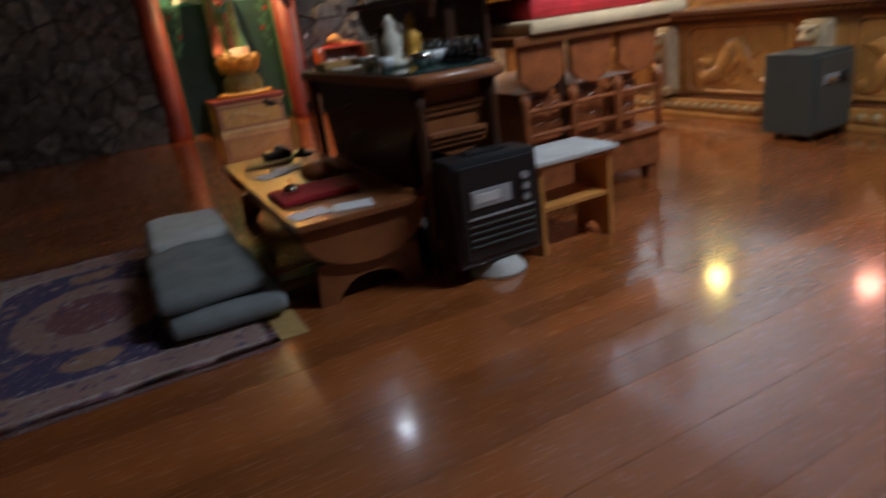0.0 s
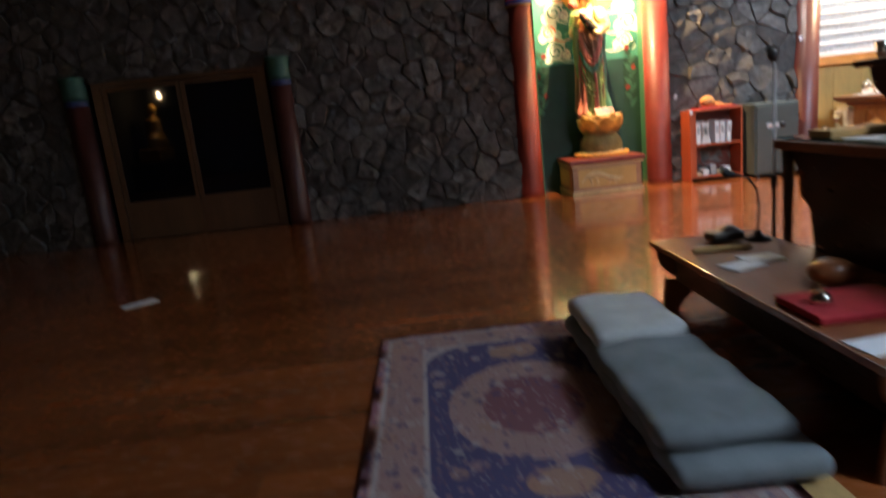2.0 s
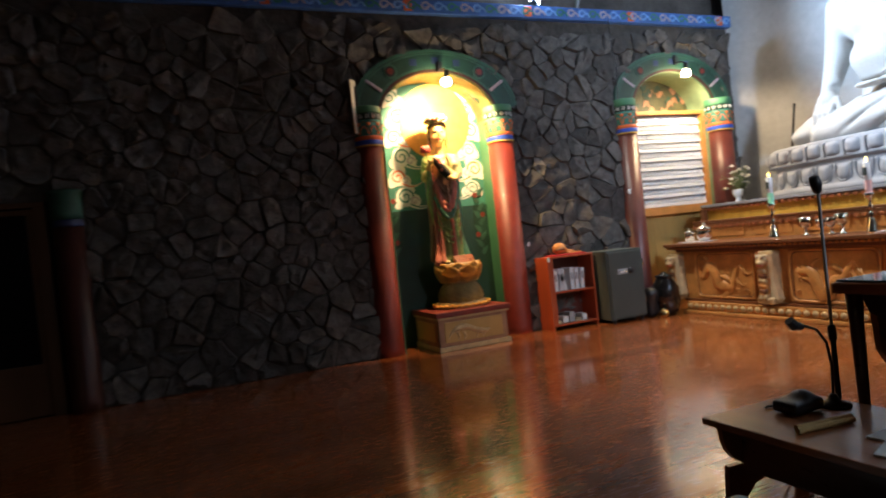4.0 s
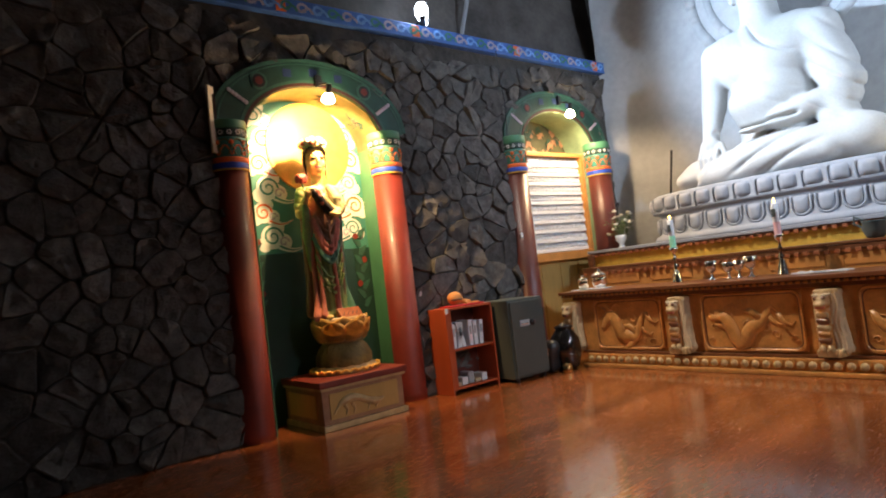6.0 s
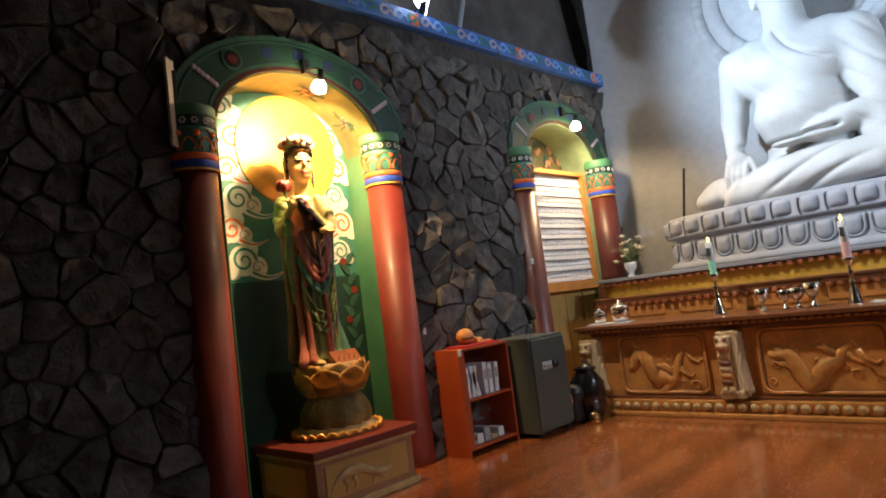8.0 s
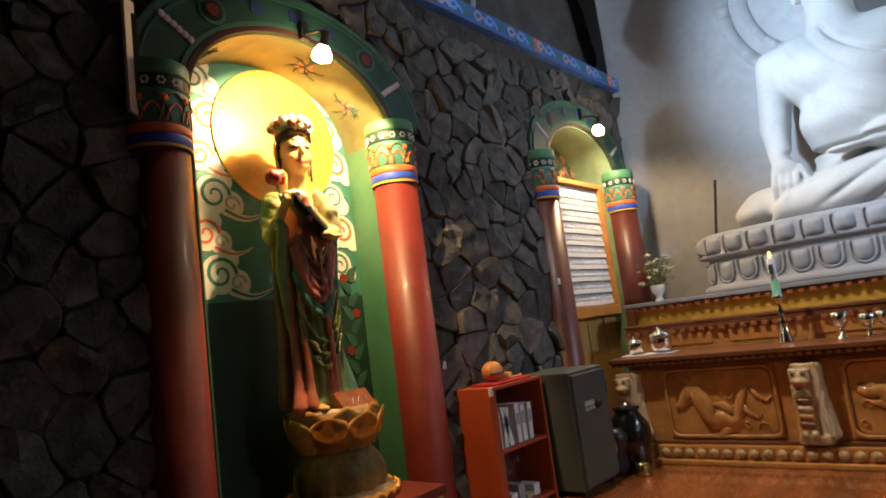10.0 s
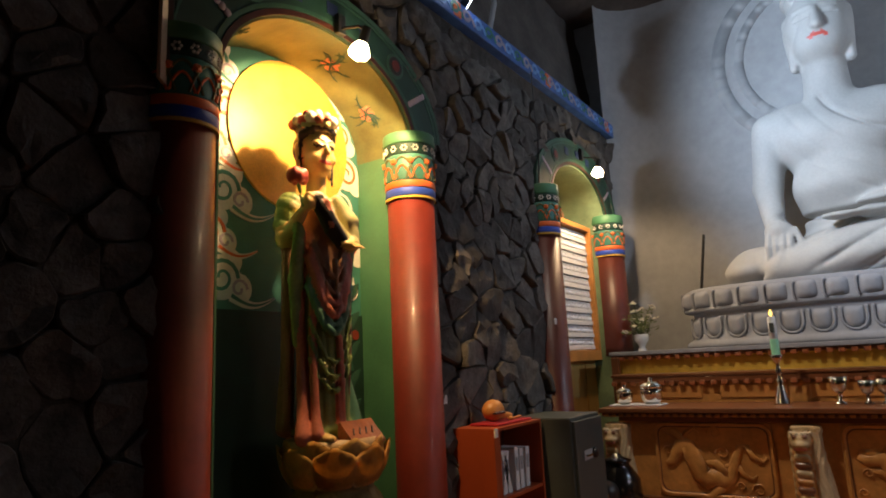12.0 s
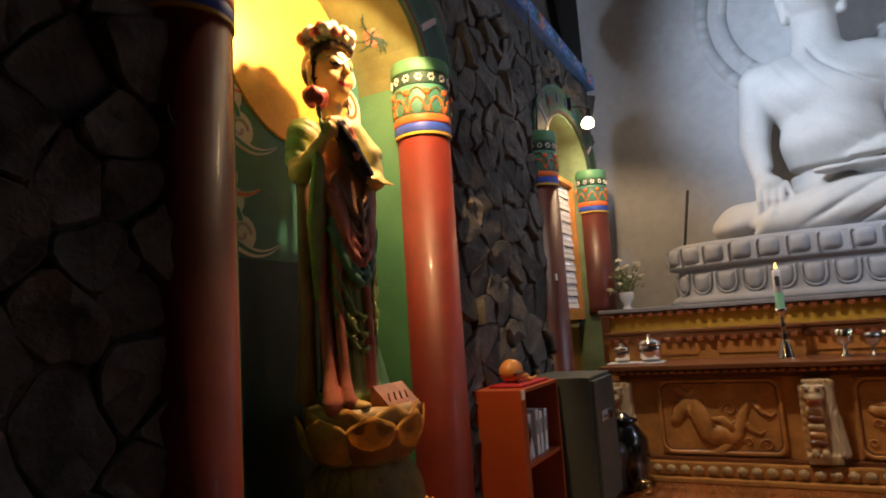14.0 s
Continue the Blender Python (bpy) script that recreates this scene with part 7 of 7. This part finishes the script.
# ---- stones of the wall ----
def clip(poly, n, c):
    """Keep the side of a polygon where n.p < c."""
    out = []
    for a, b in zip(poly, poly[1:] + poly[:1]):
        da, db = n[0] * a[0] + n[1] * a[1] - c, n[0] * b[0] + n[1] * b[1] - c
        if da < 0:
            out.append(a)
        if (da < 0) != (db < 0):
            t = da / (da - db)
            out.append((a[0] + (b[0] - a[0]) * t, a[1] + (b[1] - a[1]) * t))
    return out


rs = random.Random(21)
SX, SZ = 0.26, 0.195
nxs, nzs = int(17.5 / SX), int(TOP_Z / SZ)
seeds = {}
for i in range(-1, nxs + 1):
    for j in range(-1, nzs + 1):
        seeds[i, j] = (-10 + (i + 0.5 + (0.5 if j % 2 else 0) + rs.uniform(-0.36, 0.36)) * SX, (j + 0.5 + rs.uniform(-0.38, 0.38)) * SZ)
for key in list(seeds):
    if rs.random() < 0.27:
        del seeds[key]
stones = []
for (i, j), c in seeds.items():
    if not (0 <= j < nzs and -10 < c[0] < 7.5):
        continue
    poly = [(c[0] - 0.5, c[1] - 0.45), (c[0] + 0.5, c[1] - 0.45), (c[0] + 0.5, c[1] + 0.45), (c[0] - 0.5, c[1] + 0.45)]
    for di in range(-3, 4):
        for dj in range(-3, 4):
            o = seeds.get((i + di, j + dj))
            if o is None or (di, dj) == (0, 0):
                continue
            n = (o[0] - c[0], o[1] - c[1])
            ln = math.hypot(*n)
            poly = clip(poly, (n[0] / ln, n[1] / ln), (n[0] * (o[0] + c[0]) / 2 + n[1] * (o[1] + c[1]) / 2) / ln - 0.005)
            if len(poly) < 3:
                break
    poly = clip(poly, (0, -1), 0.0) if len(poly) > 2 else poly
    poly = clip(poly, (0, 1), TOP_Z - 0.02) if len(poly) > 2 else poly
    poly = clip(poly, (1, 0), 7.49) if len(poly) > 2 else poly
    # keep clear of the openings
    bad = False
    for n in (NICHE, WINDOW):
        oa, oh, oz = n["a"] + 0.27, n["h"] + 0.28, n["z0"]
        dx = c[0] - n["cx"]
        if c[1] <= oz:
            if abs(dx) < oa - 0.12:
                bad = True
            elif abs(dx) < oa + 0.6:
                s = math.copysign(1, dx)
                poly = clip(poly, (-s, 0), -s * (n["cx"] + s * (oa - 0.12)))
        else:
            k = math.hypot(dx / oa, (c[1] - oz) / oh)
            if k < 1:
                bad = True
            elif k < 1.8:
                px, pz = dx / k, (c[1] - oz) / k
                g = (px / oa ** 2, pz / oh ** 2)
                ln = math.hypot(*g)
                g = (-g[0] / ln, -g[1] / ln)
                poly = clip(poly, g, g[0] * (px + n["cx"]) + g[1] * (pz + oz))
        if len(poly) < 3:
            bad = True
            break
    if not bad and DOOR[0] < c[0] < DOOR[1] and c[1] < DOOR[2]:
        bad = True
    if not bad and c[1] < DOOR[2] + 0.1 and DOOR[0] - 0.6 < c[0] < DOOR[0] + 0.01:
        poly = clip(poly, (1, 0), DOOR[0])
    if not bad and c[1] < DOOR[2] + 0.1 and DOOR[1] - 0.01 < c[0] < DOOR[1] + 0.6:
        poly = clip(poly, (-1, 0), -DOOR[1])
    if not bad and c[1] >= DOOR[2] and DOOR[0] < c[0] < DOOR[1]:
        poly = clip(poly, (0, -1), -DOOR[2])
    if bad or len(poly) < 3:
        continue
    tidy = [p for p, q in zip(poly, poly[1:] + poly[:1]) if math.hypot(p[0] - q[0], p[1] - q[1]) > 0.012]
    if len(tidy) >= 3:
        stones.append((c, tidy))


def stone_faces(c, poly, r):
    """A rough block: outline at the wall, a rounded shoulder and a lumpy, slightly tilted face."""
    cx, cz = sum(p[0] for p in poly) / len(poly), sum(p[1] for p in poly) / len(poly)
    out = []
    for a, b in zip(poly, poly[1:] + poly[:1]):
        ln = math.hypot(a[0] - b[0], a[1] - b[1])
        # corners are knocked off, long edges bow a little
        cut = min(0.3, 0.022 / max(ln, 0.01))
        out.append((a[0] + (b[0] - a[0]) * cut, a[1] + (b[1] - a[1]) * cut))
        if ln > 0.14:
            out.append(((a[0] + b[0]) / 2 + r.uniform(-0.016, 0.016), (a[1] + b[1]) / 2 + r.uniform(-0.016, 0.016)))
        out.append((b[0] + (a[0] - b[0]) * cut, b[1] + (a[1] - b[1]) * cut))
    n = len(out)
    proud, tx, tz = r.uniform(0.018, 0.06), r.uniform(-0.2, 0.2), r.uniform(-0.24, 0.16)
    vs, fs = [], []
    for k, dep in ((1.0, 0.0), (0.985, 0.7), (0.93, 1.0), (0.5, 1.06)):
        for p in out:
            x, z = cx + (p[0] - cx) * k, cz + (p[1] - cz) * k
            d = proud * dep + (tx * (x - cx) + tz * (z - cz) + 0.045 * noise.noise(Vector((x * 10, z * 10, c[0])))) * (1 if dep else 0)
            vs.append((x, WALL_Y - max(d, 0.004 if dep else -0.02), z))
    for q in range(3):
        for i in range(n):
            fs.append((q * n + i, q * n + (i + 1) % n, (q + 1) * n + (i + 1) % n, (q + 1) * n + i))
    vs.append((cx, WALL_Y - proud * 1.1, cz))
    for i in range(n):
        fs.append((3 * n + i, 3 * n + (i + 1) % n, 4 * n))
    return vs, fs


near = sorted(range(len(stones)), key=lambda q: abs(stones[q][0][0] - 2.2) + 0.3 * abs(stones[q][0][1] - 2.0))[:290]
near_set = set(near)
rest_v, rest_f = [], []
for q, (c, poly) in enumerate(stones):
    vs, fs = stone_faces(c, poly, random.Random(q))
    if q in near_set:
        me = bpy.data.meshes.new("stone")
        me.from_pydata(vs, [], fs)
        me.materials.append(M["stone"])
        me.shade_smooth()
        me.set_sharp_from_angle(angle=radians(26))
        ob = new("stone", me)
        ob.parent = stone_wall
    else:
        k = len(rest_v)
        rest_v += vs
        rest_f += [tuple(i + k for i in f) for f in fs]
me = bpy.data.meshes.new("stone_rest")
me.from_pydata(rest_v, [], rest_f)
me.materials.append(M["stone"])
me.shade_smooth()
me.set_sharp_from_angle(angle=radians(26))
ob = new("stone_rest", me)
ob.parent = stone_wall
ob["kind"] = "stuff"

# ---- floor planks near the walk ----
for a, b, y0, y1, dz in near_planks:
    part("plank", boxed(a, b, y0, y1, -0.02, dz), M["plank"], floor)
